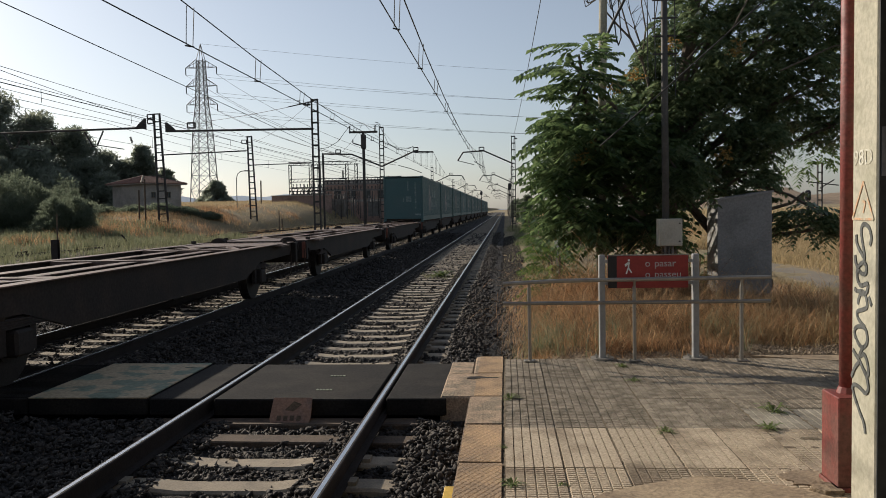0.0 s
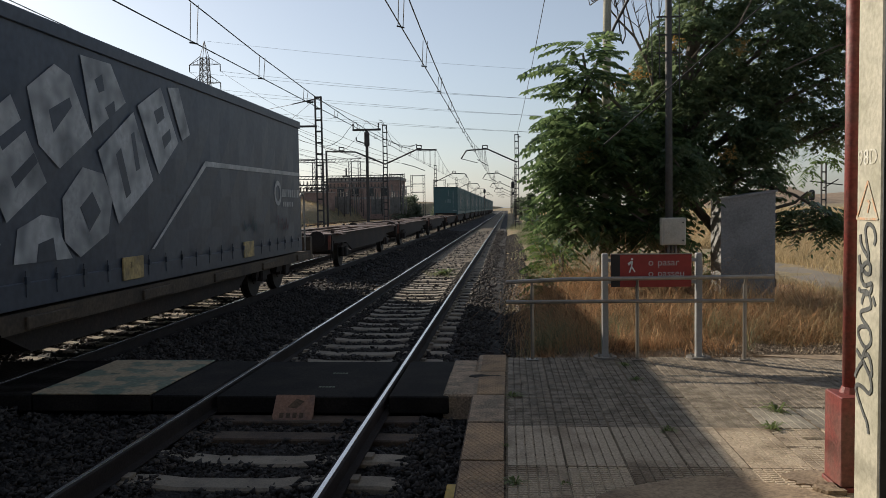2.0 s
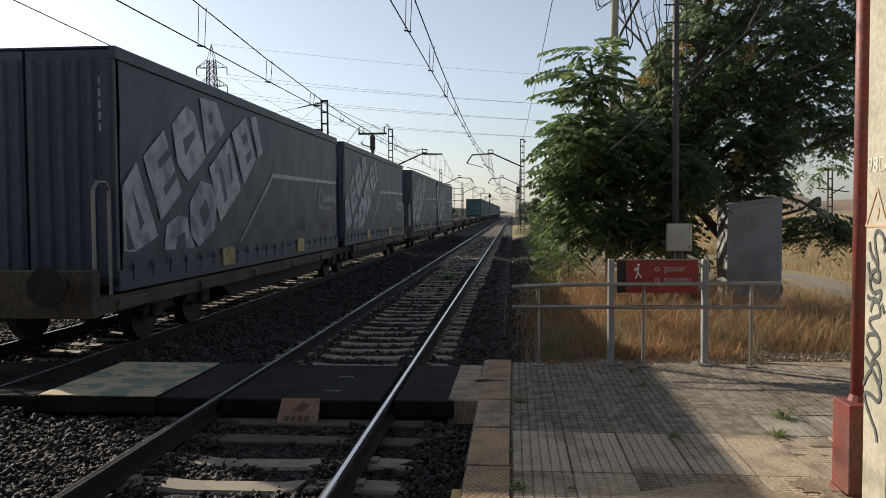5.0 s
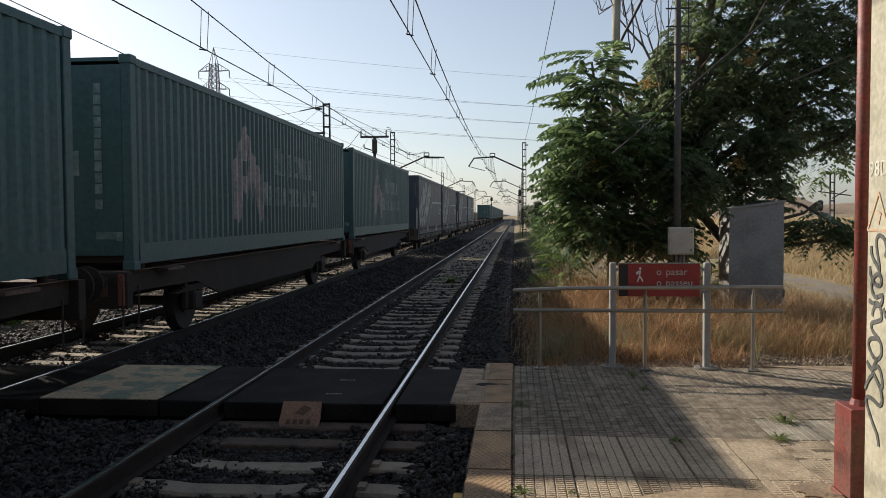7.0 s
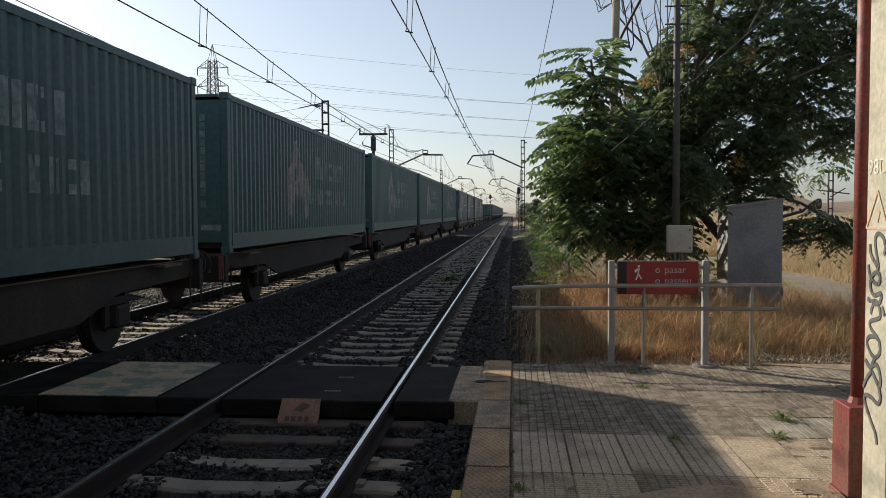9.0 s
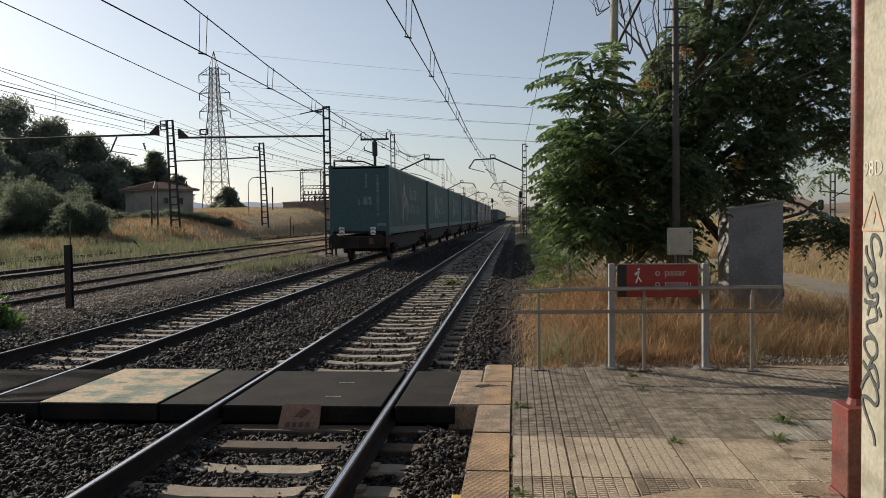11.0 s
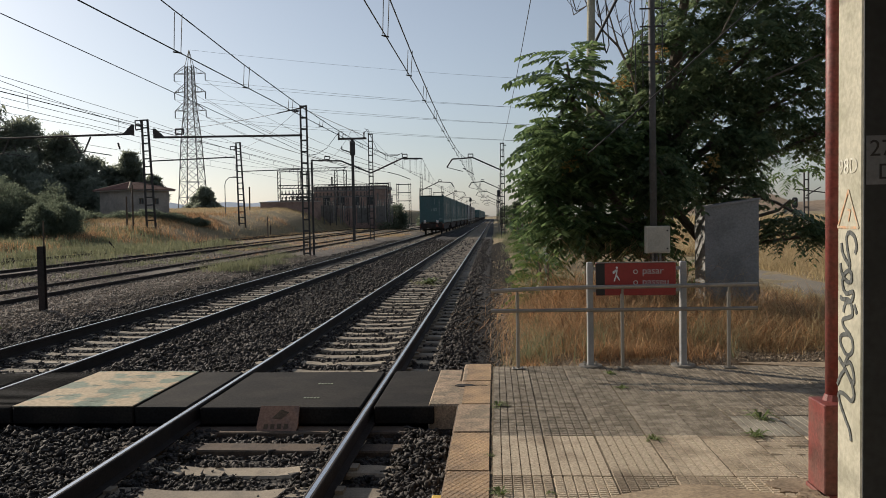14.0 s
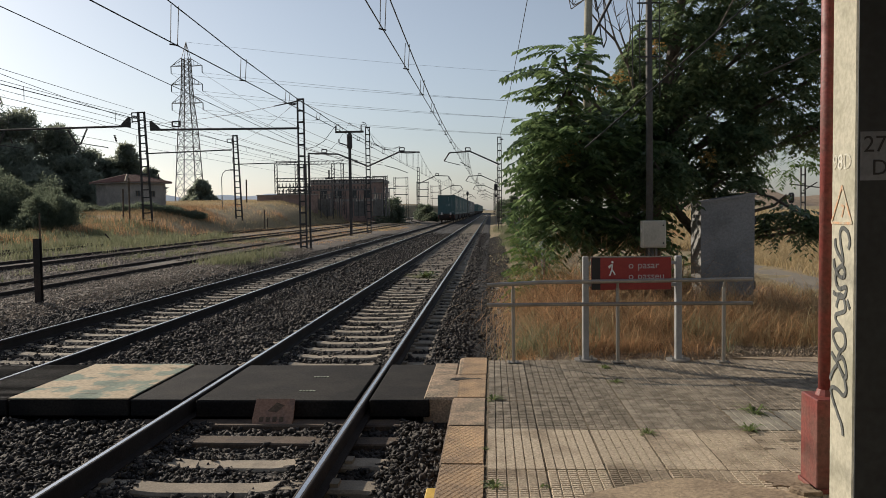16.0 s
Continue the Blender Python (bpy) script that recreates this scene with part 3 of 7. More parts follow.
def platform():
    bm = B()
    box(bm, -0.055, 7.5, -14, 9.84, -0.6, PZ - 0.05)
    p = solo("platform", bm, M_SLAB, "low station platform with ribbed grey paving slabs", "platform", kind="structure")
    rnd = random.Random(4)
    step = 1.043
    dark, darkn, pale, cross = rib_slab(step, 19, M_SLAB, 0.006), rib_slab(step, 0, M_SLAB, 0.0055), rib_slab(step, 0, M_SLABL, 0.0052), rib_slab(step, 25, M_SLABL)
    dotted = rib_slab(step, 21, M_SLABL, 0.0045)
    shortd, shortp = rib_slab(step - 0.68, 7, M_SLAB, 0.006), rib_slab(0.68, 0, M_SLABG)
    y = 9.84
    row = 0
    while y > -9:
        y -= step
        for i in range(13):
            x = -0.052 + 0.42 * i
            me = (darkn if (i * 5 + row * 3) % 7 == 0 else dark) if row < 3 else ((pale if i < 4 or i == 6 else dotted) if row < 4 else cross)
            if row == 2 and i > 4:                  # one row of paler half slabs
                ob = new("slab", shortd)
                ob.parent = p
                ob.matrix_basis = pose(x, y + 0.68, PZ)
                me = shortp
            ob = new("slab", me)
            ob.parent = p
            sink = rnd.uniform(-0.006, 0.001) if row < 4 else rnd.uniform(-0.002, 0.001)
            ob.matrix_basis = pose(x, y, PZ + sink, rnd.uniform(-0.12, 0.12), rnd.uniform(-0.2, 0.2), rnd.uniform(-0.12, 0.12))
        row += 1
    # soil and moss washed into the joints
    for k, (xa, ya, xb, yb, w) in enumerate(((0.79, 5.8, 0.79, 7.1, 0.022), (1.21, 5.75, 1.21, 9.6, 0.03), (2.05, 6.55, 2.05, 7.5, 0.03), (1.63, 5.7, 1.63, 6.7, 0.022), (-0.03, 6.42, 3.1, 6.43, 0.03), (-0.03, 6.2, 2.4, 6.2, 0.018),
                                             (-0.04, 7.76, 2.6, 7.76, 0.02), (1.3, 7.4, 3.0, 7.39, 0.02), (-0.03, 5.68, 3.0, 5.68, 0.022), (0.37, 5.7, 0.37, 6.7, 0.012), (-0.045, 5.0, -0.045, 9.8, 0.018), (2.47, 6.7, 2.47, 8.6, 0.015), (-0.03, 5.95, 1.3, 5.95, 0.02))):
        r = random.Random(k)
        n = int(30 * max(abs(xb - xa), abs(yb - ya)))
        bm = B()
        prev = None
        along = abs(yb - ya) > abs(xb - xa)
        for j in range(n + 1):
            u = j / n
            c = Vector((xa + (xb - xa) * u, ya + (yb - ya) * u, PZ - 0.006 + r.uniform(-0.004, 0.005)))
            h = w * r.uniform(0.5, 1.7)
            o = Vector((h, 0, 0)) if along else Vector((0, h, 0))
            dn = Vector((0, 0, 0.003))
            row3 = [bm.verts.new(c - o - dn), bm.verts.new(c), bm.verts.new(c + o - dn)]
            if prev:
                for e in (0, 1):
                    bm.faces.new((prev[e], prev[e + 1], row3[e + 1], row3[e]))
            prev = row3
        part("joint_dirt", bm, M_JDIRT, p, "brown soil in the paving joint")
    # kerb stones with a crosshatched face
    y = 9.97
    k = 0
    while y > -9:
        ln = 1.04
        bm = B()
        wide = 0.62 if k < 2 else 0.33
        x0 = -0.06 - wide + 0.0
        if k < 2:
            ln = 1.02 if k == 0 else 1.12
        box(bm, x0 if k else -0.4, -0.06, y - ln + 0.008, y, -0.35, PZ + (0.004 if k > 1 else 0.0), 0.02)
        if k == 0:
            box(bm, x0, -0.4, y - ln + 0.008, y - 0.32, -0.35, PZ - 0.006, 0.015)
        ob = part("kerb_stone", bm, M_KERBD if k > 1 else M_KERBW, p)
        ob.matrix_basis = pose(rnd.uniform(-0.006, 0.006), 0, rnd.uniform(-0.006, 0.004))
        lx, top = (x0 if k > 1 else -0.36) + 0.014, PZ + (0.004 if k > 1 else 0.0)
        if k == 2:                             # this one is worn plain
            bmp = B()
            box(bmp, lx, -0.072, y - ln + 0.03, y - 0.02, top - 0.01, top + 0.004, 0.003)
            part("worn_top", bmp, M_KERBW, ob)
        bm = B()
        for i in range(-1, 9 if k != 2 else -1):   # lattice of raised diamonds
            for j in range(-1, 14):
                for o in (0, 1):
                    cx, cy = lx + (i + 0.5 * o) * 0.047, y - ln + 0.02 + (j + 0.5 * o) * 0.088
                    rh = clip_box([(cx - 0.0195, cy), (cx, cy - 0.0365), (cx + 0.0195, cy), (cx, cy + 0.0365)], lx, -0.072, y - ln + 0.022, y - 0.014)
                    if len(rh) > 2:
                        v = [bm.verts.new((q[0], q[1], top + 0.005)) for q in rh]
                        w = [bm.verts.new((cx + (q[0] - cx) * 1.12, cy + (q[1] - cy) * 1.1, top - 0.002)) for q in rh]
                        bm.faces.new(v)
                        for e in range(len(v)):
                            bm.faces.new((w[e], w[(e + 1) % len(v)], v[(e + 1) % len(v)], v[e]))
        if k != 2:
            tagged(part("raised_pattern", bm, M_KERB, ob), kind="stuff")
        else:
            bm.free()
        y -= ln
        k += 1
    bm = B()
    prism(bm, [(-0.46, 8.68), (-0.4, 8.63), (-0.31, 8.66), (-0.2, 8.69), (-0.11, 8.68), (-0.13, 8.72), (-0.24, 8.72), (-0.32, 8.77), (-0.43, 8.75)], "z", PZ - 0.03, PZ + 0.0065)
    part("broken_hole", bm, M_BALLAST, p, "dark broken hole in the kerb")
    bm = B()
    box(bm, -0.46, -0.384, -14, 5.45, -0.32, -0.05, 0.006)
    part("yellow_edge", bm, M_YELLOW, p, "faded yellow painted platform edge")
    bm = B()
    prism(bm, [(2.9, 9.96), (3.3, 9.78), (3.8, 9.62), (4.2, 9.3), (4.7, 9.0), (5.2, 8.9), (5.2, 9.96)], "z", PZ - 0.02, PZ + 0.006)
    part("sand_drift", bm, M_SAND, p, "sandy soil spilled over the paving")
    bm = B()
    rs = random.Random(9)
    prism(bm, [(1.96 + 0.2 * math.cos(a) * rs.uniform(0.6, 1.2), 5.46 + 0.18 * math.sin(a) * rs.uniform(0.7, 1.15)) for a in np.linspace(0, 2 * math.pi, 22)[:-1]], "z", PZ - 0.02, PZ + 0.007)
    part("soil_patch", bm, M_SAND, p, "crumbled soil at the column's foot")
    bm = B()                                     # patch of cement over the slabs
    prism(bm, [(1.3 + 0.74 * math.cos(a) * (1 + 0.12 * math.sin(3 * a) + 0.05 * math.sin(7 * a)), 4.85 + 0.6 * math.sin(a) * (1 + 0.06 * math.sin(5 * a))) for a in np.linspace(0, 2 * math.pi, 42)[:-1]], "z", PZ - 0.02, PZ + 0.004)
    part("cement_patch", bm, M_SAND, p, "smooth cement repair patch")


platform()


def station():
    """Unseen plain canopy and building close the place behind the platform and block sky."""
    bm = B()
    box(bm, 5.6, 13, -32, 3.0, -0.3, 5.2)
    solo("wall_station", bm, M_STUCCO, "plain ochre wall of the station building, out of view", "wall", kind="structure")
    bm = B()
    box(bm, 0.7, 5.62, -32, 5.75, 4.38, 4.5)
    solo("canopy_roof", bm, M_GREYP, "plain canopy roof over the platform, out of view", "roof", kind="structure")


station()


# ---- things on the platform ----
def railing():
    t = thing("handrail", "low galvanised steel tube handrail with two bars on platform", "railing", at=pose(0, 9.66, PZ))
    for x in (0.25, 1.48, 2.71):
        bm = B()
        rod(bm, (x, 0, 0), (x, 0, 0.88), 0.022, 10)
        rod(bm, (x, 0, 0.88), (x, -0.03, 0.96), 0.016, 8)
        p = part("post", bm, M_TUBE, t, smooth=False)
        bm = B()
        box(bm, x - 0.07, x + 0.07, -0.06, 0.06, 0, 0.012, 0.003)
        for sx in (-0.05, 0.05):
            rod(bm, (x + sx, 0, 0.012), (x + sx, 0, 0.026), 0.009, 6)
        part("foot_plate", bm, M_TUBE, p)
    bm = B()
    for a, b in (((-0.06, -0.03, 0.93), (0.6, -0.03, 0.96)), ((0.6, -0.03, 0.96), (3.03, -0.03, 0.978))):
        rod(bm, a, b, 0.024, 10)
    part("top_bar", bm, M_TUBE, t)
    bm = B()
    rod(bm, (-0.06, -0.03, 0.695), (3.03, -0.03, 0.7), 0.022, 10)
    part("middle_bar", bm, M_TUBE, t)


def text_mesh(words, size, material, parent, m, name="lettering"):
    cu = bpy.data.curves.new(name, "FONT")
    cu.body, cu.size, cu.extrude = words, size, 0.0012
    cu.resolution_u = 3
    ob = new(name, cu)
    me = bpy.data.meshes.new_from_object(ob.evaluated_get(bpy.context.evaluated_depsgraph_get()))
    bpy.data.objects.remove(ob)
    bpy.data.curves.remove(cu)
    me.materials.append(material)
    ob = new(name, me)
    ob.parent = parent
    ob.matrix_basis = m
    return ob


def warning_sign():
    t = thing("warning_sign", "red no-crossing sign board between two grey steel posts", "sign", at=pose(0, 9.8, PZ))
    for x in (1.12, 2.215):
        bm = B()
        box(bm, x - 0.035, x + 0.035, -0.05, 0.05, 0, 1.25, 0.008)
        p = part("post", bm, M_GREYP, t)
        bm = B()
        rod(bm, (x, 0, 0), (x, 0, 0.02), 0.14, 20)
        for a in range(4):
            rod(bm, (x + 0.1 * math.cos(a * 1.57 + 0.7), 0.1 * math.sin(a * 1.57 + 0.7), 0.02), (x + 0.1 * math.cos(a * 1.57 + 0.7), 0.1 * math.sin(a * 1.57 + 0.7), 0.045), 0.014, 6)
        part("base_plate", bm, M_STEELG, p)
    bm = B()
    box(bm, 1.19, 2.13, -0.02, 0.02, 0.85, 1.235, 0.004)
    b = part("board", bm, M_SIGNR, t, "red enamel board")
    bm = B()
    box(bm, 1.192, 1.295, -0.0235, -0.0205, 0.852, 1.233)
    part("dark_band", bm, M_BLACKP, b)
    bm = B()
    box(bm, 1.187, 2.133, -0.024, 0.022, 1.236, 1.248)
    part("top_trim", bm, M_STEELG, b)
    for z in (0.91, 1.17):
        for x0, x1 in ((1.15, 1.19), (2.13, 2.18)):
            bm = B()
            box(bm, x0, x1, -0.01, 0.01, z - 0.02, z + 0.02)
            part("bracket", bm, M_GREYP, t)
    face = Matrix.Rotation(radians(90), 4, "X")
    for word, x, z in (("o", 1.625, 1.105), ("pasar", 1.735, 1.105), ("o", 1.625, 0.975), ("passeu", 1.735, 0.975)):
        text_mesh(word, 0.118, M_PRINT, b, pose(x, -0.0225, z) @ face)
    bm = B()                                         # walking figure pictogram
    rod(bm, (1.438, -0.0215, 1.182), (1.438, -0.0235, 1.182), 0.014, 12)
    for a, c in (((1.45, 1.2), (1.44, 1.13)), ((1.44, 1.13), (1.415, 1.06)), ((1.445, 1.13), (1.48, 1.07)), ((1.45, 1.195), (1.405, 1.15)), ((1.44, 1.195), (1.4, 1.165))):
        beam(bm, (a[0] - 0.01, -0.0225, a[1] - 0.04), (c[0] - 0.01, -0.0225, c[1] - 0.04), 0.003, 0.016)
    part("pictogram", bm, M_WHITE, b)


def red_column():
    t = thing("red_column", "weathered red-painted steel pipe column on square pedestal", "column", at=pose(2.04, 5.2, PZ))
    bm = B()
    box(bm, 0, 0.27, 0, 0.27, 0.03, 0.6, 0.006)
    part("pedestal", bm, M_RED, t)
    bm = B()
    box(bm, -0.012, 0.282, -0.012, 0.282, 0.0, 0.03, 0.004)
    part("base_flange", bm, M_RED, t)
    bm = B()
    prism(bm, [(-0.16, 0.02), (-0.1, -0.06), (0.02, -0.05), (0.0, 0.1), (-0.1, 0.14)], "z", 0.0, 0.03)
    part("broken_mortar", bm, M_LITTER, t, "crumbled brown mortar at the foot")
    bm = B()
    rod(bm, (0.12, 0.16, 0.6), (0.12, 0.16, 4.37), 0.052, 16)
    part("pipe", bm, M_RED, t, smooth=True)
    bm = B()
    rod(bm, (0.12, 0.16, 0.6), (0.12, 0.16, 0.64), 0.07, 12, 0.055)
    part("weld_collar", bm, M_RED, t)


def squiggle(bm, pts, r, x):
    pts = [Vector((x, a, b)) for a, b in pts]
    for i, (a, b) in enumerate(zip(pts, pts[1:])):
        o = Vector((-0.0004 * (i % 5) - 0.0003 * (len(pts) % 7), 0, 0))
        beam(bm, a + o, b + o + (b - a).normalized() * r * 0.4, 0.004, r * 2)


def pillar():
    t = thing("concrete_pillar", "pale weathered concrete pillar with sprayed scrawl and stencils", "pillar", at=pose(1.992, 4.585, PZ))
    bm = B()
    box(bm, 0, 0.75, 0, 0.315, 0, 4.36, 0.012)
    p = part("shaft", bm, M_PILLAR, t)
    # black sprayed scrawl down the side, unreadable
    bm = B()
    c = 0.155
    sc = [[(0.079, 1.58), (0.06, 1.623), (0.089, 1.677), (0.154, 1.697), (0.188, 1.666), (0.173, 1.596), (0.144, 1.521), (0.154, 1.478)],
          [(0.253, 1.634), (0.238, 1.58), (0.183, 1.532), (0.139, 1.505)],
          [(0.268, 1.516), (0.248, 1.462), (0.183, 1.418), (0.124, 1.424), (0.124, 1.467), (0.173, 1.478), (0.223, 1.445), (0.238, 1.397), (0.193, 1.348), (0.104, 1.365), (0.114, 1.316), (0.183, 1.3)],
          [(0.27, 1.321), (0.233, 1.311), (0.183, 1.316)],
          [(0.228, 1.235), (0.213, 1.273), (0.171, 1.316), (0.121, 1.284), (0.109, 1.235), (0.159, 1.214), (0.233, 1.192), (0.221, 1.154), (0.139, 1.117)],
          [(0.089, 1.294), (0.055, 1.251)],
          [(0.139, 1.117), (0.233, 1.106), (0.27, 1.068), (0.221, 1.014), (0.159, 0.998), (0.104, 1.036), (0.114, 1.095), (0.171, 1.122)],
          [(0.159, 0.998), (0.196, 0.949), (0.221, 0.928), (0.282, 0.96)],
          [(0.196, 0.912), (0.258, 0.863), (0.302, 0.804)],
          [(0.282, 0.96), (0.196, 0.912), (0.146, 0.874), (0.089, 0.852), (0.097, 0.917), (0.139, 0.96), (0.188, 0.944)],
          [(0.196, 0.912), (0.109, 0.842), (0.084, 0.777), (0.121, 0.745), (0.196, 0.761), (0.27, 0.761), (0.282, 0.723), (0.208, 0.637), (0.139, 0.572), (0.119, 0.518)]]
    for s in sc:
        q = []
        for i in range(len(s) - 1):                     # rounded strokes
            p0, p1, p2, p3 = s[max(i - 1, 0)], s[i], s[i + 1], s[min(i + 2, len(s) - 1)]
            for u in np.linspace(0, 1, 7)[:-1]:
                q.append(tuple(0.5 * ((2 * b) + (c2 - a) * u + (2 * a - 5 * b + 4 * c2 - d) * u * u + (3 * b - a - 3 * c2 + d) * u ** 3) for a, b, c2, d in zip(p0, p1, p2, p3)))
        q.append(s[-1])
        squiggle(bm, q, 0.012, -0.001)
    part("sprayed_scrawl", bm, M_SPRAY, p, "black sprayed scrawl")
    bm = B()
    squiggle(bm, [(0.035, 1.725), (0.305, 1.725), (0.165, 1.935), (0.035, 1.725)], 0.007, -0.001)
    squiggle(bm, [(0.165, 1.76), (0.14, 1.82), (0.19, 1.83)], 0.007, -0.001)
    part("sprayed_triangle", bm, M_ORANGE, p, "faded orange sprayed triangle")
    side = Matrix.Rotation(radians(-90), 4, "Z") @ Matrix.Rotation(radians(90), 4, "X")
    text_mesh("98D", 0.125, M_WORNW, p, Matrix.Translation((-0.002, 0.3, 2.03)) @ side @ Matrix.Diagonal((1.15, 1, 1, 1)))
    # Thin near-black sheet: the front's shade is put into its colour.
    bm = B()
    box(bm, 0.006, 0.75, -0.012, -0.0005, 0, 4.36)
    part("dark_front", bm, M_FRONTSHADE, p, "front face with its shade put into a dark colour")
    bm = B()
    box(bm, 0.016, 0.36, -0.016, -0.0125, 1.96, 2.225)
    pl = part("stencil_ground", bm, M_STENCIL, p, "white painted field, dimmed for shade, with black stencil")
    face = Matrix.Rotation(radians(90), 4, "X")
    text_mesh("27", 0.125, M_BLACKP, pl, pose(0.03, -0.0172, 2.115) @ face)
    text_mesh("D", 0.12, M_BLACKP, pl, pose(0.075, -0.0172, 1.99) @ face)


M_FRONTSHADE = mat("shaded_front_grey", (0.03, 0.033, 0.033), 0.7, var=0.25, scale=2, fine=20, bump=0.1)
# White stencil ground greyed: its shade is put into the colour.
M_STENCIL = mat("shaded_stencil_ground", (0.2, 0.21, 0.22), 0.8, var=0.15, scale=6, fine=40, bump=0.05)
M_ORANGE = mat("faded_orange_spray", (0.52, 0.31, 0.18), 0.8, var=0.2, scale=22, fine=60, bump=0, col2=(0.42, 0.37, 0.27), mixat=(0.45, 0.6))
railing()
warning_sign()
red_column()
pillar()


# ---- beside the platform: box, cabinet, poles ----
def grey_cabinet():
    t = thing("equipment_cabinet", "tall grey plastered equipment cabinet with sloping top in dry grass", "cabinet", at=pose(3.775, 14.9, -0.2))
    bm = B()
    prism(bm, [(0, -0.2), (0.945, -0.2), (0.945, 2.24), (0.0, 2.11)], "y", 0.0, 0.75)
    part("body", bm, M_CAB, t)
    bm = B()
    prism(bm, [(-0.03, 2.108), (0.97, 2.245), (0.97, 2.28), (-0.03, 2.14)], "y", -0.03, 0.79)
    part("sloping_roof", bm, M_CAB, t)
    for r in range(2):
        for k in range(2):
            bm = B()
            box(bm, -0.02, 0.0, 0.2 + k * 0.24, 0.34 + k * 0.24, 1.84 + r * 0.13, 1.9 + r * 0.13, 0.006)
            part("vent", bm, M_CAB, t)
    for z in (0.62, 1.78):
        bm = B()
        rod(bm, (0.955, 0.02, z - 0.07), (0.955, 0.02, z + 0.07), 0.02, 8)
        part("hinge", bm, M_DARKST, t)


def junction_box_pole():
    t = thing("equipment_pole", "slim grey steel pole with small brackets", "pole", at=pose(2.72, 14.15, -0.2))
    bm = B()
    rod(bm, (0, 0, 0), (-0.02, 0, 7.5), 0.066, 12, 0.05)
    part("mast", bm, M_POLE, t, smooth=True)
    for k in range(9):
        bm = B()
        z = 4.6 + k * 0.3
        beam(bm, (-0.22, -0.03, z), (0.2, -0.03, z), 0.02, 0.025)
        part("step_bracket", bm, M_DARKST, t)
    for x, z in ((-0.33, 4.1), (-0.21, 4.15), (0.12, 3.86)):
        bm = B()
        rod(bm, (x, -0.25, z), (x + 0.02, -0.03, 7.2), 0.008, 5)
        part("hanging_wire", bm, M_WIRE, t)
    b = thing("junction_box", "beige metal junction box fixed to a pole", "junction box", at=pose(2.54, 13.88, 1.16))
    bm = B()
    box(bm, 0, 0.4, 0, 0.18, 0, 0.46, 0.01)
    part("body", bm, M_BEIGE, b)
    bm = B()
    box(bm, 0.03, 0.385, -0.012, 0.0, 0.02, 0.445, 0.004)
    d = part("door", bm, M_BEIGE, b)
    for z in (0.08, 0.38):
        bm = B()
        rod(bm, (0.35, -0.012, z), (0.35, -0.02, z), 0.014, 8)
        part("lock", bm, M_BLACKP, d)
    for x in (0.13, 0.19, 0.25):
        bm = B()
        rod(bm, (x, 0.09, -1.3), (x, 0.09, 0.0), 0.022, 8)
        part("conduit", bm, M_MIDST, b)


def white_pole():
    t = thing("telegraph_pole", "pale round pole rising out of the tree", "pole", at=pose(1.77, 15.7, -0.3))
    bm = B()
    rod(bm, (0, 0, 0), (0.16, 0, 9.0), 0.092, 12, 0.066)
    part("shaft", bm, M_PILLAR, t, smooth=True)
    bm = B()
    pts = [(0.2, -0.1, 6.2), (0.28, -0.12, 5.75), (0.33, -0.12, 5.3), (0.37, -0.12, 5.15), (0.42, -0.12, 5.3), (0.37, -0.1, 6.1)]
    for a, c in zip(pts, pts[1:]):
        rod(bm, a, c, 0.012, 6)
    part("cable_loop", bm, M_WIRE, t)


grey_cabinet()
junction_box_pole()
white_pole()


# ---- lattice masts and overhead line ----
def ladder_mast(name, x, y, z0, h, w, label, lean=0.0, wb=None, group="overhead line masts"):
    """Two channel legs joined by battens; w: breadth at the top, wb at the foot."""
    wb = wb or w
    t = thing(name, label, "catenary mast", group, at=pose(x, y, z0, 0, lean, 0))
    for s in (-1, 1):
        bm = B()
        beam(bm, (s * wb / 2, 0, -0.3), (s * w / 2, 0, h), 0.07, 0.16)
        part("leg", bm, M_DARKST, t)
    bm = B()
    box(bm, -0.5, 0.5, -0.04, 0.04, -0.035, 0.035)
    me = bpy.data.meshes.new("batten")
    bm.to_mesh(me)
    bm.free()
    me.materials.append(M_DARKST)
    n = int(h / 0.62)
    for k in range(n + 1):
        z = 0.25 + k * (h - 0.3) / n
        ob = new("batten", me)
        ob.parent = t
        ob.matrix_basis = Matrix.Translation((0, 0, z)) @ Matrix.Diagonal((wb + (w - wb) * z / h, 1.6, 1.3, 1))
    return t


def bars(t, name, segs, r=0.05):
    bm = B()
    for a, b in segs:
        rod(bm, a, b, r, 6)
    return part(name, bm, M_DARKST, t)


def insulator(t, at, r=0.09, n=4, axis=(1, 0, 0)):
    bm = B()
    d = Vector(axis)
    for k in range(n):
        a = Vector(at) + d * (k * 0.09)
        rod(bm, a, a + d * 0.05, r, 10, r * 0.6)
    rod(bm, at, Vector(at) + d * (n * 0.09), 0.03, 6)
    return part("insulator", bm, M_DARKST, t)


def cage(t, x, z, w=0.44, h=0.28):
    """Square bracket frame that holds the wire over an arm."""
    bm = B()
    for a, b in (((x - w / 2, 0, z), (x + w / 2, 0, z)), ((x - w / 2, 0, z + h), (x + w / 2, 0, z + h)), ((x - w / 2, 0, z), (x - w / 2, 0, z + h)), ((x + w / 2, 0, z), (x + w / 2, 0, z + h))):
        rod(bm, a, b, 0.045, 6)
    part("wire_bracket", bm, M_DARKST, t)


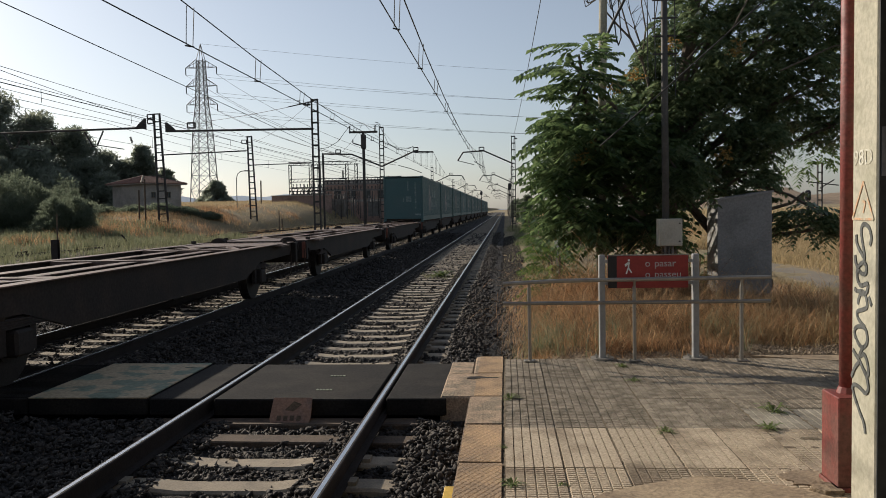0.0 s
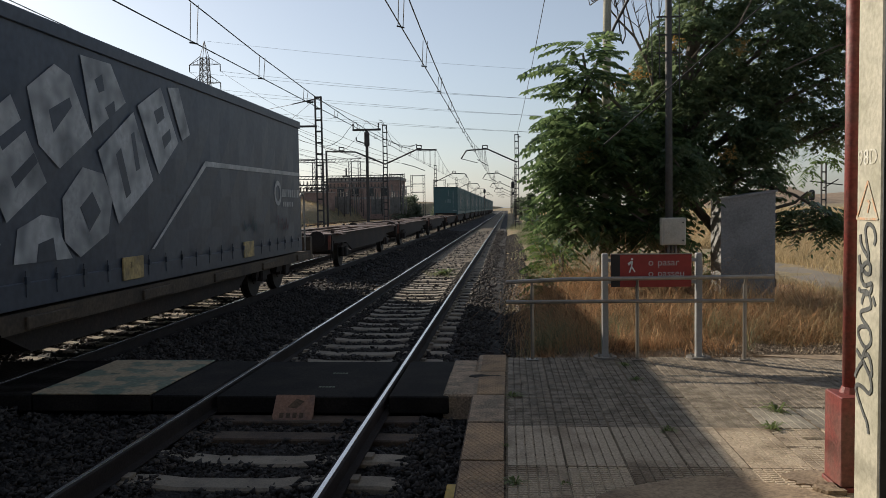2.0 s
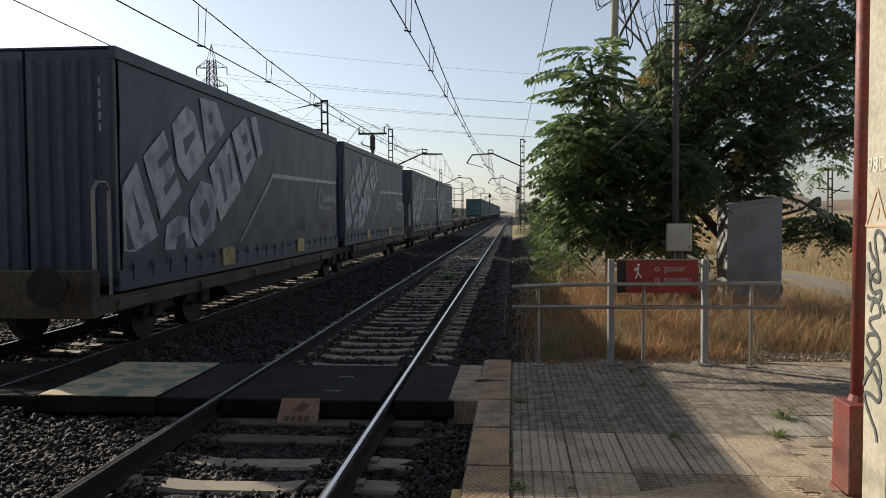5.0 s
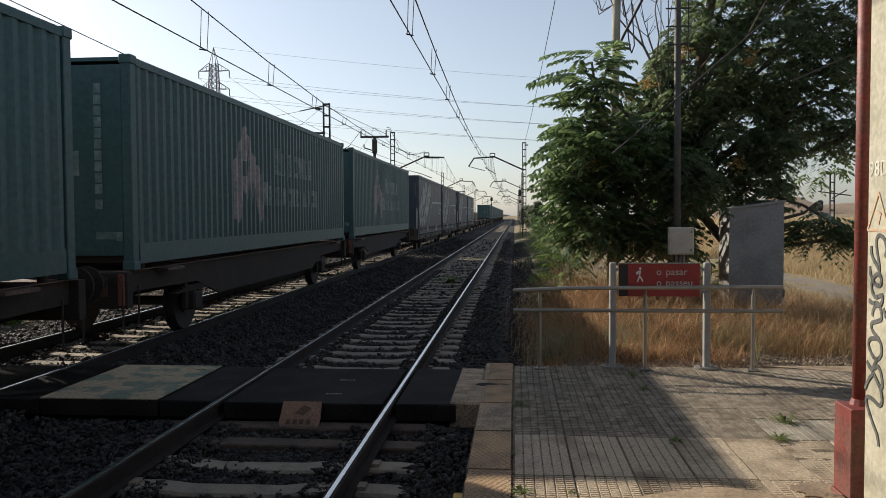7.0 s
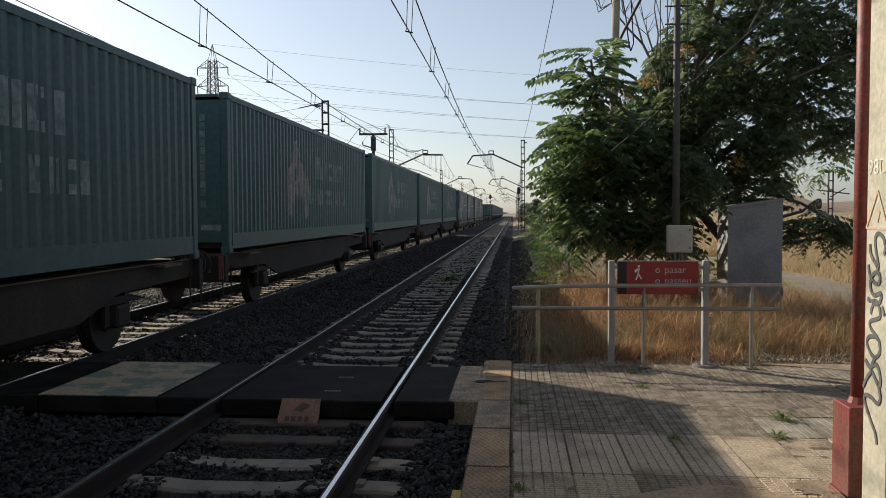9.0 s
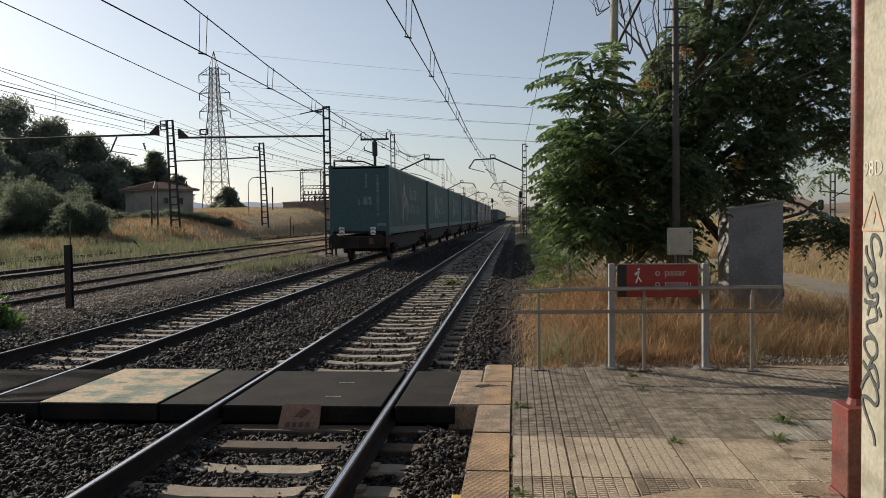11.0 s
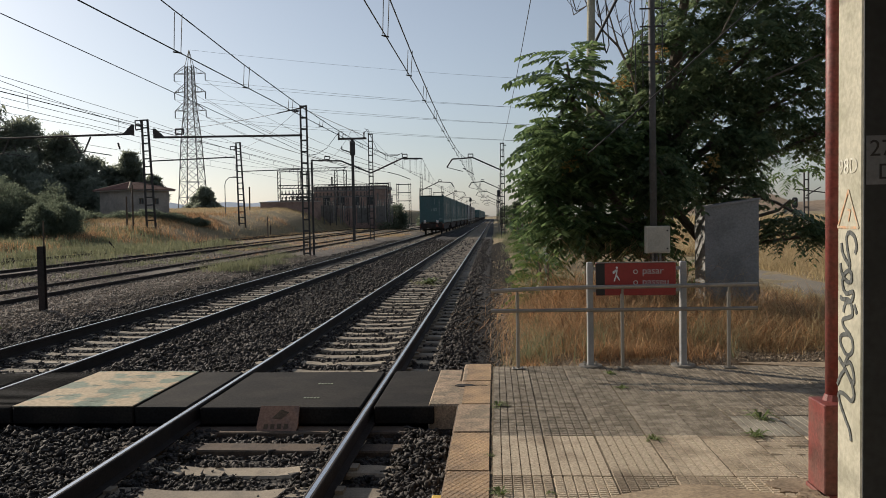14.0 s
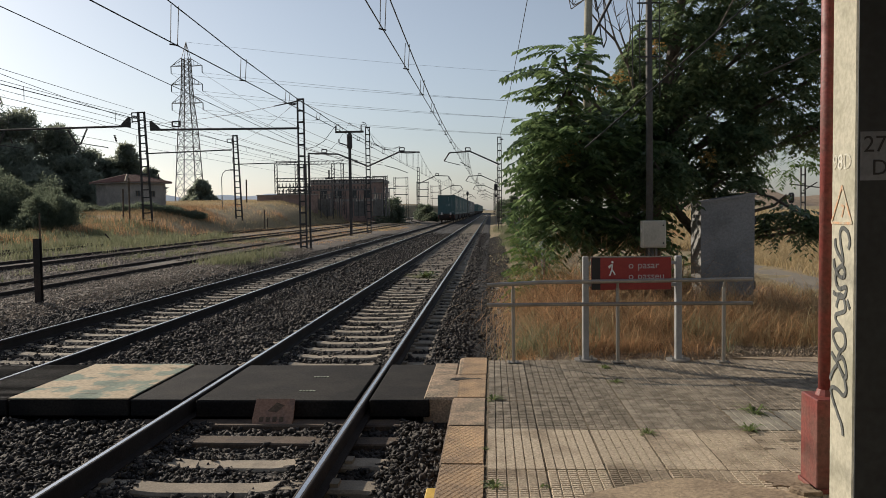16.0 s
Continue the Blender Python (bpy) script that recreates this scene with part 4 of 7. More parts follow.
def masts():
    lab = "dark lattice steel catenary mast with battened legs"
    c = ladder_mast("catenary_mast", -10.5, 45, -0.35, 8.5, 0.34, lab, -0.2)
    bars(c, "arm", [((-0.1, 0, 6.85), (-8.55, 0, 6.95))], 0.06)
    bm = B()
    prism(bm, [(-8.6, 6.9), (-8.0, 7.0), (-8.5, 7.45), (-8.62, 7.45)], "y", -0.04, 0.04)
    part("end_bracket", bm, M_DARKST, c)
    cage(c, -7.1, 7.1)
    bars(c, "stay", [((0, 0, 8.4), (-1.5, 0, 8.1))], 0.03)
    insulator(c, (-0.6, 0, 8.2))
    bars(c, "conductor_post", [((0.35, 0.2, -0.3), (0.35, 0.2, 5.4))], 0.06)
    # the next beam over the sidings, from a mast outside to the left
    o = ladder_mast("catenary_mast", -33.5, 45, 0.2, 8.3, 0.4, "dark lattice steel mast with a long beam over sidings")
    bars(o, "arm", [((0.1, 0, 6.45), (13.2, 0, 6.6))], 0.06)
    bm = B()
    prism(bm, [(13.25, 6.5), (12.6, 6.6), (13.1, 7.1), (13.25, 7.1)], "y", -0.04, 0.04)
    part("end_bracket", bm, M_DARKST, o)
    for x in (9.6, 4.8):
        bars(o, "dropper", [((x, 0, 6.45), (x + 0.46, 0, 5.62))], 0.05)
        bars(o, "dropper", [((x + 1.12, 0, 6.5), (x + 0.72, 0, 5.66))], 0.05)
        bars(o, "wire_support", [((x + 0.3, 0, 5.6), (x + 0.9, 0, 5.66)), ((x + 0.9, 0, 5.66), (x + 2.3, 0, 5.42))], 0.025)
    for x in (6.2, 7.6, 13.0 - 0.7):
        insulator(o, (x, 0, 6.1), 0.07, 4, (0.3, 0, -1))
    a = ladder_mast("catenary_mast", -27.15, 63, 0.45, 9.45, 0.46, lab, -1.9, 0.75)
    cage(a, -0.55, 8.7, 0.45, 0.3)
    cage(a, -0.55, 9.1, 0.45, 0.3)
    bars(a, "arm", [((0.1, 0, 6.15), (7.1, 0, 6.1))], 0.05)
    f = ladder_mast("catenary_mast", -26.4, 84, 0.62, 9.35, 0.44, lab, -1.6, 0.7)
    cage(f, -0.6, 8.6, 0.5, 0.35)
    bars(f, "arm", [((0.1, 0, 6.3), (6.5, 0, 6.2))], 0.05)
    e = ladder_mast("catenary_mast", -11.1, 73.5, -0.35, 9.8, 0.36, lab)
    bars(e, "arm", [((0, 0, 6.25), (-2.75, 0, 7.4)), ((-2.75, 0, 7.4), (-5.5, 0, 7.5)), ((0, 0, 6.25), (2.85, 0, 7.5)), ((2.85, 0, 7.5), (4.7, 0, 7.45))], 0.07)
    cage(e, -4.0, 7.55)
    cage(e, 3.1, 7.6)
    bars(e, "wire_support", [((1.5, 0, 6.3), (2.6, 0, 6.0)), ((2.6, 0, 6.0), (3.6, 0, 5.6))], 0.03)
    b = thing("switch_pole", "steel pole with crossarm, insulators and switch gear", "pole", at=pose(-11.8, 68, -0.4))
    bars(b, "shaft", [((0, 0, -0.3), (0, 0, 8.8))], 0.13)
    bars(b, "crossarm", [((-1.2, 0, 8.9), (1.2, 0, 8.9))], 0.09)
    for x in (-1.15, 1.0):
        insulator(b, (x, 0, 9.0), 0.1, 5, (0, 0, 1))
        bars(b, "jumper_wire", [((x, 0, 9.4), (x + 0.25, 0, 9.55)), ((x + 0.25, 0, 9.55), (x + 0.45, 0, 9.2))], 0.02)
    bm = B()
    box(bm, -0.2, 0.2, -0.2, 0.2, 7.5, 8.7, 0.05)
    part("switch_box", bm, M_DARKST, b)
    bars(b, "bracket", [((-0.9, 0, 8.0), (0, 0, 7.7)), ((-0.9, 0, 8.0), (-0.9, 0, 8.3))], 0.05)
    # masts along the running lines
    for i, y in enumerate((75.0, 128.0, 180.0, 232.0, 284.0, 340.0)):
        d = ladder_mast("catenary_mast", 0.82 + (0.35 if i else 0), y, -0.35, 8.85, 0.32, lab)
        bars(d, "arm", [((0, 0, 6.3), (-2.7, 0, 7.55)), ((-2.7, 0, 7.55), (-4.6, 0, 7.45)), ((-4.6, 0, 7.45), (-5.1, 0, 6.7))], 0.065)
        bars(d, "wire_support", [((-5.1, 0, 6.7), (-3.6, 0, 6.3)), ((-3.6, 0, 6.6), (-2.6, 0, 6.0))], 0.03)
        cage(d, -2.9, 7.6)
        insulator(d, (0.1, 0, 8.6), 0.08, 3)
        if i:
            g = ladder_mast("catenary_mast", -11.2, y - 2, -0.35, 8.85, 0.32, lab)
            bars(g, "arm", [((0, 0, 6.3), (2.7, 0, 7.55)), ((2.7, 0, 7.55), (4.6, 0, 7.45)), ((4.6, 0, 7.45), (5.1, 0, 6.7))], 0.065)
            cage(g, 2.9, 7.6)
    # masts seen under the tree on the other side
    for x, y, h in ((22.4, 60, 4.9), (20.4, 75, 4.2)):
        z0 = float(gz(x, y))
        m = ladder_mast("catenary_mast", x, y, z0, h, 0.3, lab, 0, None, "masts beyond the tree")
        bars(m, "arm", [((-0.95, 0, 3.4 - z0), (1.3, 0, 3.1 - z0)), ((0, 0, 2.9 - z0), (1.0, 0, 3.5 - z0))], 0.04)


def wire(name, pts, r, label, cat="overhead wire", group="overhead wires"):
    cu = bpy.data.curves.new(name, "CURVE")
    cu.dimensions, cu.bevel_depth, cu.bevel_resolution = "3D", r, 0
    sp = cu.splines.new("POLY")
    sp.points.add(len(pts) - 1)
    for p, q in zip(sp.points, pts):
        p.co = (*q, 1)
    ob = new(name, cu)
    me = bpy.data.meshes.new_from_object(ob.evaluated_get(bpy.context.evaluated_depsgraph_get()))
    bpy.data.objects.remove(ob)
    bpy.data.curves.remove(cu)
    me.materials.clear()
    me.materials.append(M_WIRE)
    return tagged(new(name, me), label, cat, group)


def sagline(a, b, sag, n=14):
    a, b = Vector(a), Vector(b)
    return [(a.lerp(b, u) - Vector((0, 0, 4 * sag * u * (1 - u)))) for u in np.linspace(0, 1, n)]


def catenary(cx, y0, mid, zc, zmin, k, supports):
    wire("contact_wire", [(cx, y, zc) for y in (-40, 0, 20, 40, 75, 128, 180, 284, 340)], 0.014, "copper contact wire over the track")
    pts = []
    for a, b in zip(supports, supports[1:]):
        for u in np.linspace(0, 1, 13)[:-1]:
            y = a + (b - a) * u
            pts.append((cx + 0.05, y, zmin + k * (y - (a + b) / 2) ** 2 * ((supports[2] - supports[1]) / (b - a)) ** 2))
    pts.append((cx + 0.05, supports[-1], pts[0][2]))
    ms = wire("carrying_wire", pts, 0.016, "steel carrying wire sagging between masts")
    P = np.array(pts)
    y = -2.0
    while y < 170:
        z = float(np.interp(y, P[:, 1], P[:, 2]))
        if z - zc > 0.12:
            bm = B()
            for o in (-0.04, 0.04):
                rod(bm, (cx + o, y + o * 2, zc), (cx + o * 1.2 + 0.04, y + o * 2, z + 0.02), 0.009, 4)
            rod(bm, (cx - 0.06, y - 0.08, zc - 0.02), (cx + 0.06, y + 0.08, zc - 0.02), 0.016, 4)
            part("dropper", bm, M_WIRE, ms)
        y += 4.6


masts()
catenary(RAIL_R, -40, 40, 5.5, 5.62, 0.00132, (-65, 5, 75, 128, 180, 232, 284, 340))
catenary(RAIL_L, -40, 38, 5.3, 5.42, 0.00135, (-65, 3, 73, 126, 178, 230, 282, 338))
lab = "thin dark overhead wire above the sidings"
wire("siding_wire", [(-13.3, -10, 8.5), (-13.3, 21.3, 7.56), (-13.3, 33.8, 7.2), (-13.3, 56.9, 6.49), (-13.3, 90, 6.4)], 0.016, lab)
wire("siding_wire", sagline((-13.2, -10, 5.4), (-13.2, 120, 5.4), 0.0), 0.013, lab)
for x, z0, z1, s in ((-17.6, 7.0, 6.75, 0.25), (-18.2, 6.7, 6.5, 0.15), (-18.3, 6.2, 6.2, 0.0), (-22.8, 7.7, 7.2, 0.5), (-23.2, 6.3, 6.3, 0.0)):
    for ya, yb, za, zb in ((0, 45, z0 + 0.3, z1), (45, 84, z1, z1), (84, 150, z1, z1 + 0.2)):
        sw = wire("siding_wire", sagline((x, ya, za), (x, yb, zb), s), 0.01, lab)
        if x in (-17.6, -22.8) and ya < 84:
            for k in range(1, 6):
                u = k / 6
                zz = za + (zb - za) * u - 4 * s * u * (1 - u)
                bm = B()
                rod(bm, (x, ya + (yb - ya) * u, 6.2), (x, ya + (yb - ya) * u, zz), 0.012, 4)
                part("dropper", bm, M_WIRE, sw)
for a, b, s in (((-10.6, 45, 8.0), (-27.1, 63, 8.9), 0.2), ((-10.6, 45, 8.1), (-26, 84, 9.4), 0.3), ((-10.6, 45, 8.0), (-6.4, 40, 5.9), 0.0), ((-11.8, 68, 9.3), (-17, 74, 7.6), 1.4), ((-11.8, 68, 9.3), (-8.2, 73.5, 7.6), 0.8),
                ((-27.1, 63, 9.8), (-26.6, 84, 9.8), 0.3), ((-26.6, 84, 9.6), (-22, 125, 9), 0.4), ((-28.0, 63, 10.05), (-17.1, 10.8, 7.31), 0.05), ((-28.2, 63, 9.3), (-20.5, 30, 8.0), 0.1), ((-20, 84, 6.8), (-20, 200, 7), 0.5),
                ((-11.1, 73.5, 9.2), (-11.2, 126, 8.5), 0.8), ((0.9, 75, 8.6), (1.2, 128, 8.5), 0.8), ((0.9, 75, 8.6), (1.6, 3, 10.4), 0.6)):
    wire("feeder_wire", sagline(a, b, s), 0.014, "thin dark feeder wire strung between masts")
wire("guy_cable", [(1.51, 13.2, 2.81), (2.29, 13.2, 3.47), (4.18, 13.2, 5.12), (6.2, 13.2, 6.9)], 0.011, "pale slanting guy cable in front of tree", "cable")
wire("pole_cable", [(1.17, 15.2, 3.57), (1.73, 15.2, 4.66), (1.96, 15.2, 5.14), (2.29, 15.2, 5.77), (2.9, 15.2, 6.9)], 0.026, "thick black cable slung from pole", "cable")


# ---- beyond the sidings ----
for pts in ([(-10.75, 68, 9.3), (-10.5, 68.3, 9.25), (-10.3, 69, 8.6), (-10.0, 70, 7.7), (-9.4, 71.5, 7.25), (-8.6, 73, 7.4), (-8.2, 73.5, 7.65)], [(-12.95, 68, 9.0), (-13.2, 67.6, 8.6), (-13.8, 67.2, 7.7), (-14.6, 67, 7.2), (-15.3, 67, 7.1)]):
    wire("jumper_cable", pts, 0.025, "hanging black jumper cable at a switch pole")


def pylon():
    z0 = float(gz(-64, 170))
    t = thing("power_pylon", "tall lattice steel high-voltage pylon with six crossarms", "pylon", at=pose(-64, 170, z0, 0, 0, -2))
    H = 38 - z0

    def half(z):
        u = z / H
        return 2.35 - 0.8 * min(u / 0.48, 1) - 0.55 * min(max(0, (u - 0.48) / 0.16), 1) - 0.3 * max(0, (u - 0.64) / 0.26)
    for sx in (-1, 1):
        for sy in (-1, 1):
            bm = B()
            rings = []
            for z in np.linspace(0, H * 0.9, 11):
                h = half(z)
                rings.append([bm.verts.new((sx * h + e, sy * h + f, z)) for e, f in ((-0.08, -0.08), (0.08, -0.08), (0.08, 0.08), (-0.08, 0.08))])
            for q, r in zip(rings, rings[1:]):
                for i in range(4):
                    bm.faces.new((q[i], q[(i + 1) % 4], r[(i + 1) % 4], r[i]))
            bm.faces.new(rings[0][::-1])
            bm.faces.new(rings[-1])
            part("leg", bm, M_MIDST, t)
    zs = [0]
    while zs[-1] < H * 0.88:
        zs.append(zs[-1] + max(1.2, 1.5 * half(zs[-1])))
    bm = B()
    for i, (a, b) in enumerate(zip(zs, zs[1:])):
        p, q = half(a), half(b)
        for c in range(4):
            ax, ay, bx, by = [(-1, -1, 1, -1), (1, -1, 1, 1), (1, 1, -1, 1), (-1, 1, -1, -1)][c]
            beam(bm, (ax * p, ay * p, a), (bx * q, by * q, b), 0.08, 0.08)
            beam(bm, (bx * p, by * p, a), (ax * q, ay * q, b), 0.08, 0.08)
            beam(bm, (ax * q, ay * q, b), (bx * q, by * q, b), 0.08, 0.08)
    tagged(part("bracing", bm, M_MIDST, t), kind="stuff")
    for z in (33.0 - z0, 29.1 - z0, 25.2 - z0):
        for s in (-1, 1):
            bm = B()
            w = half(z)
            tip = (s * 3.4, 0, z)
            for y in (-w, w):
                beam(bm, (s * w, y, z), tip, 0.1, 0.1)
                beam(bm, (s * w, y, z + 1.6), tip, 0.09, 0.09)
            for u in (0.33, 0.66):
                x = s * (w + (3.4 - w) * u)
                beam(bm, (x, 0, z), (x, 0, z + 1.6 * (1 - u)), 0.07, 0.07)
            a = part("crossarm", bm, M_MIDST, t)
            bm = B()
            rod(bm, tip, (s * 3.4, 0, z - 1.5), 0.1, 6)
            part("insulator", bm, M_DARKST, a)
    bm = B()
    for sx in (-1, 1):
        for sy in (-1, 1):
            beam(bm, (sx * half(H * 0.9), sy * half(H * 0.9), H * 0.9), (0, 0, H), 0.1, 0.1)
    part("peak", bm, M_MIDST, t)
    for z in (31.5, 27.6, 23.7):
        for s in (-1, 1):
            wire("power_line", sagline((-64 + s * 3.4, 170, z), (150, 240 + s * 4, z - 1), 4.6, 24), 0.024, "thin high-voltage conductor across the sky", "power line", "power lines")
    wire("power_line", sagline((-64, 170, 38), (150, 240, 38), 4.6, 24), 0.02, "thin earth wire across the sky", "power line", "power lines")
    for s in (-1, 1):
        for z in (31.5, 27.6, 23.7):
            wire("power_line", sagline((-64 + s * 3.4, 170, z), (-19 + s * 2, 128, 9 + (z - 23) * 0.1), 1.5), 0.03, "thin conductor slanting down to the substation", "power line", "power lines")


def house():
    """Low house seen across one corner; its own origin is that corner at the ground."""
    t = thing("station_house", "low grey-ochre house with hipped terracotta roof", "house", at=pose(-33.87, 74, 1.75, 0, 0, -30))
    X, Y, H, E = 4.7, 4.35, 3.0, 0.38
    for nm, x0, x1, y0, y1 in (("front", -X, 0, 0, 0.25), ("side", -0.25, 0, 0.25, Y), ("back", -X, -0.25, Y - 0.25, Y), ("far", -X, -X + 0.25, 0.25, Y - 0.25)):
        bm = B()
        holes = (((0.95, 1.5), (2.6, 3.15)) if nm == "side" else ())
        if holes:
            edges = [y0] + [e for h in holes for e in h] + [y1]
            for a, c in zip(edges[::2], edges[1::2]):
                box(bm, x0, x1, a, c, -1.2, H)
            for a, c in holes:
                box(bm, x0, x1, a, c, -1.2, 1.75)
                box(bm, x0, x1, a, c, 2.3, H)
        else:
            box(bm, x0, x1, y0, y1, -1.2, H)
        part("wall", bm, M_STUCCO, t)
        for a, c in holes:
            bm = B()
            box(bm, -0.16, -0.14, a, c, 1.75, 2.3)
            g = part("window", bm, M_GLASS, t)
            bm = B()
            box(bm, -0.13, -0.09, a, c, 1.75, 1.79)
            box(bm, -0.13, -0.09, a, c, 2.26, 2.3)
            box(bm, -0.13, -0.09, (a + c) / 2 - 0.025, (a + c) / 2 + 0.025, 1.79, 2.26)
            part("frame", bm, M_WOOD, g)
            bm = B()
            box(bm, 0.003, 0.08, a - 0.06, c + 0.06, 1.68, 1.745)
            part("sill", bm, M_STUCCO, g)
    bm = B()
    box(bm, -X - E, E, -E, Y + E, H + 0.002, H + 0.1)
    part("eave", bm, M_STUCCO, t, "pale plaster eave band")
    ax0, ax1, ay0, ay1, z0, z1 = -X - E - 0.05, E + 0.05, -E - 0.05, Y + E + 0.05, H + 0.102, H + 0.86
    xm, ya, yb = (ax0 + ax1) / 2, ay0 + 2.2, ay1 - 2.2
    bm = B()
    v = [bm.verts.new(q) for q in ((ax0, ay0, z0), (ax1, ay0, z0), (ax1, ay1, z0), (ax0, ay1, z0), (xm, ya, z1), (xm, yb, z1))]
    for f in ((0, 1, 4), (1, 2, 5, 4), (2, 3, 5), (3, 0, 4, 5), (3, 2, 1, 0)):
        bm.faces.new([v[i] for i in f])
    r = part("roof", bm, M_ROOF, t)
    for k in range(22):                                   # rows of round tiles up the two slopes in view
        y = ay0 + 0.12 + k * (ay1 - ay0 - 0.24) / 21
        u = min(1.0, (y - ay0) / 2.2, (ay1 - y) / 2.2)
        bm = B()
        rod(bm, (ax1, y, z0 + 0.02), (ax1 + (xm - ax1) * u, y, z0 + 0.02 + (z1 - z0) * u), 0.06, 6)
        part("roof_tile", bm, M_ROOF, r)
    for k in range(20):
        x = ax0 + 0.12 + k * (ax1 - ax0 - 0.24) / 19
        u = min((x - ax0) / (xm - ax0), (ax1 - x) / (ax1 - xm))
        bm = B()
        rod(bm, (x, ay0, z0 + 0.02), (x, ay0 + 2.2 * u, z0 + 0.02 + (z1 - z0) * u), 0.06, 6)
        part("roof_tile", bm, M_ROOF, r)
    for q in ((ax1, ay0, z0), (ax0, ay0, z0), (ax1, ay1, z0)):
        bm = B()
        rod(bm, q, (xm, ya if q[1] < 1 else yb, z1 + 0.03), 0.1, 6)
        # The near hip ridge is paler: its sunlit edge is put into the colour.
        part("hip_ridge", bm, M_RUBBLE if q[0] > 0 and q[1] < 1 else M_ROOF, r)
    bm = B()
    rod(bm, (-0.6, Y - 0.3, H + 0.1), (-0.6, Y - 0.3, H + 1.0), 0.06, 6)
    part("vent_pipe", bm, M_DARKST, r)


def substation():
    z0 = 1.6
    t = thing("brick_wall", "low red-brown brick yard wall", "wall", at=pose(-30.9, 118, z0 + 0.6))
    bm = B()
    box(bm, -3.4, 5.5, -0.15, 0.15, -0.6, 2.1)
    part("wall", bm, M_BRICK, t)
    bm = B()
    box(bm, -3.5, 5.6, -0.22, 0.22, 2.1, 2.22)
    part("coping", bm, M_STUCCO, t)
    b = thing("substation_building", "brick substation building with pale roof band", "building", at=pose(-26.6, 135, 1.6))
    bm = B()
    box(bm, -3.5, 8.5, 0, 8, -1.5, 5.6)
    part("wall", bm, M_BRICK, b)
    bm = B()
    box(bm, -3.7, 8.7, -0.2, 8.2, 5.0, 5.5)
    part("roof_band", bm, M_STUCCO, b)
    bm = B()
    box(bm, -3.56, 8.56, -0.06, 0.0, 1.9, 2.25)
    part("pale_band", bm, M_STUCCO, b)
    for x in (-2, 0.5, 3, 5.5):
        bm = B()
        box(bm, x, x + 1.2, -0.06, 0.0, 2.4, 4.0)
        part("window", bm, M_GLASS, b)
    g = thing("substation_gantry", "open steel gantries and switch gear of a substation", "substation", at=pose(-24, 120, 1.4))
    for x in (-8, -4.9, -3.6, 0.6, 2.0, 5.4, 8.3):
        bm = B()
        h = 7.6 if x < 2.5 else 5.4
        for s in (-0.2, 0.2):
            beam(bm, (x + s, 0, 0), (x + s, 0, h), 0.1, 0.1)
        for k in range(12):
            beam(bm, (x - 0.2, 0, min(h, 0.3 + k * 0.6)), (x + 0.2, 0, min(h, 0.9 + k * 0.6)), 0.05, 0.05)
        part("column", bm, M_DARKST, g)
    for z, xa, xb in ((7.5, -8.2, 2.2), (5.0, -8.2, 8.5), (3.6, -8.2, -2.6)):
        bm = B()
        for o in (0, 0.45):
            beam(bm, (xa, 0, z + o), (xb, 0, z + o), 0.1, 0.1)
        for k in range(28):
            if xa + k * 0.58 + 0.4 < xb:
                beam(bm, (xa + k * 0.58, 0, z), (xa + 0.4 + k * 0.58, 0, z + 0.45), 0.05, 0.05)
        part("lattice_beam", bm, M_DARKST, g)
    # Bus beams and switch gear take paler steel: some haze put into colour.
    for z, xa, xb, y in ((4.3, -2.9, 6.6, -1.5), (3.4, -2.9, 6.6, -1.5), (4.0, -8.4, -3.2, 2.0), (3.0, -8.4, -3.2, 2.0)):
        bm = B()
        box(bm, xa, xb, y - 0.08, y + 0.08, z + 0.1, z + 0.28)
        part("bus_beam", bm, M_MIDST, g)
        for k in range(int((xb - xa) / 0.55)):
            x = xa + 0.3 + k * 0.55
            bm = B()
            for j in range(3):
                rod(bm, (x, y, z + 0.28 + j * 0.18), (x, y, z + 0.42 + j * 0.18), 0.13, 7, 0.07)
            part("bus_insulator", bm, M_DARKST, g)
    for k in range(11):                              # uprights of the racks
        x = -2.9 + k * 0.94
        bm = B()
        beam(bm, (x, -1.5, -0.6), (x, -1.5, 3.4), 0.1, 0.1)
        part("rack_post", bm, M_DARKST, g)
    for k in range(7):
        x = -8.3 + k * 0.85
        bm = B()
        beam(bm, (x, 2.0, -0.6), (x, 2.0, 4.0), 0.12, 0.12)
        part("rack_post", bm, M_DARKST, g)
    bm = B()
    for a, c in (((-0.6, 0, 5.4), (0.6, 0, 5.4)), ((0, 0, 5.4), (0, 0, 6.6))):
        rod(bm, a, c, 0.12, 6)
    part("horn", bm, M_DARKST, g)
    rnd = random.Random(8)
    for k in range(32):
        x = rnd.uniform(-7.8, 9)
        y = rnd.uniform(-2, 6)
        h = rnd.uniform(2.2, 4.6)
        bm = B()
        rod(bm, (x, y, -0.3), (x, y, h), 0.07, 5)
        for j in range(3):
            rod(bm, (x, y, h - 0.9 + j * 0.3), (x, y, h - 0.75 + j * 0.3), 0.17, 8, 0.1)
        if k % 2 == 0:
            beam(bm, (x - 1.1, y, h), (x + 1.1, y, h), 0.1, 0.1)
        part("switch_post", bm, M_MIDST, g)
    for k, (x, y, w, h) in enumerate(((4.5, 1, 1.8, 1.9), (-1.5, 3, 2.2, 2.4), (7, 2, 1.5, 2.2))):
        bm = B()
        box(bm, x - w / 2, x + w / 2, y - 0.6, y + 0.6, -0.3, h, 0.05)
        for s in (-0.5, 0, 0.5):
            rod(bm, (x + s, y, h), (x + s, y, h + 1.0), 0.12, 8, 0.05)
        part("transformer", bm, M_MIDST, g)
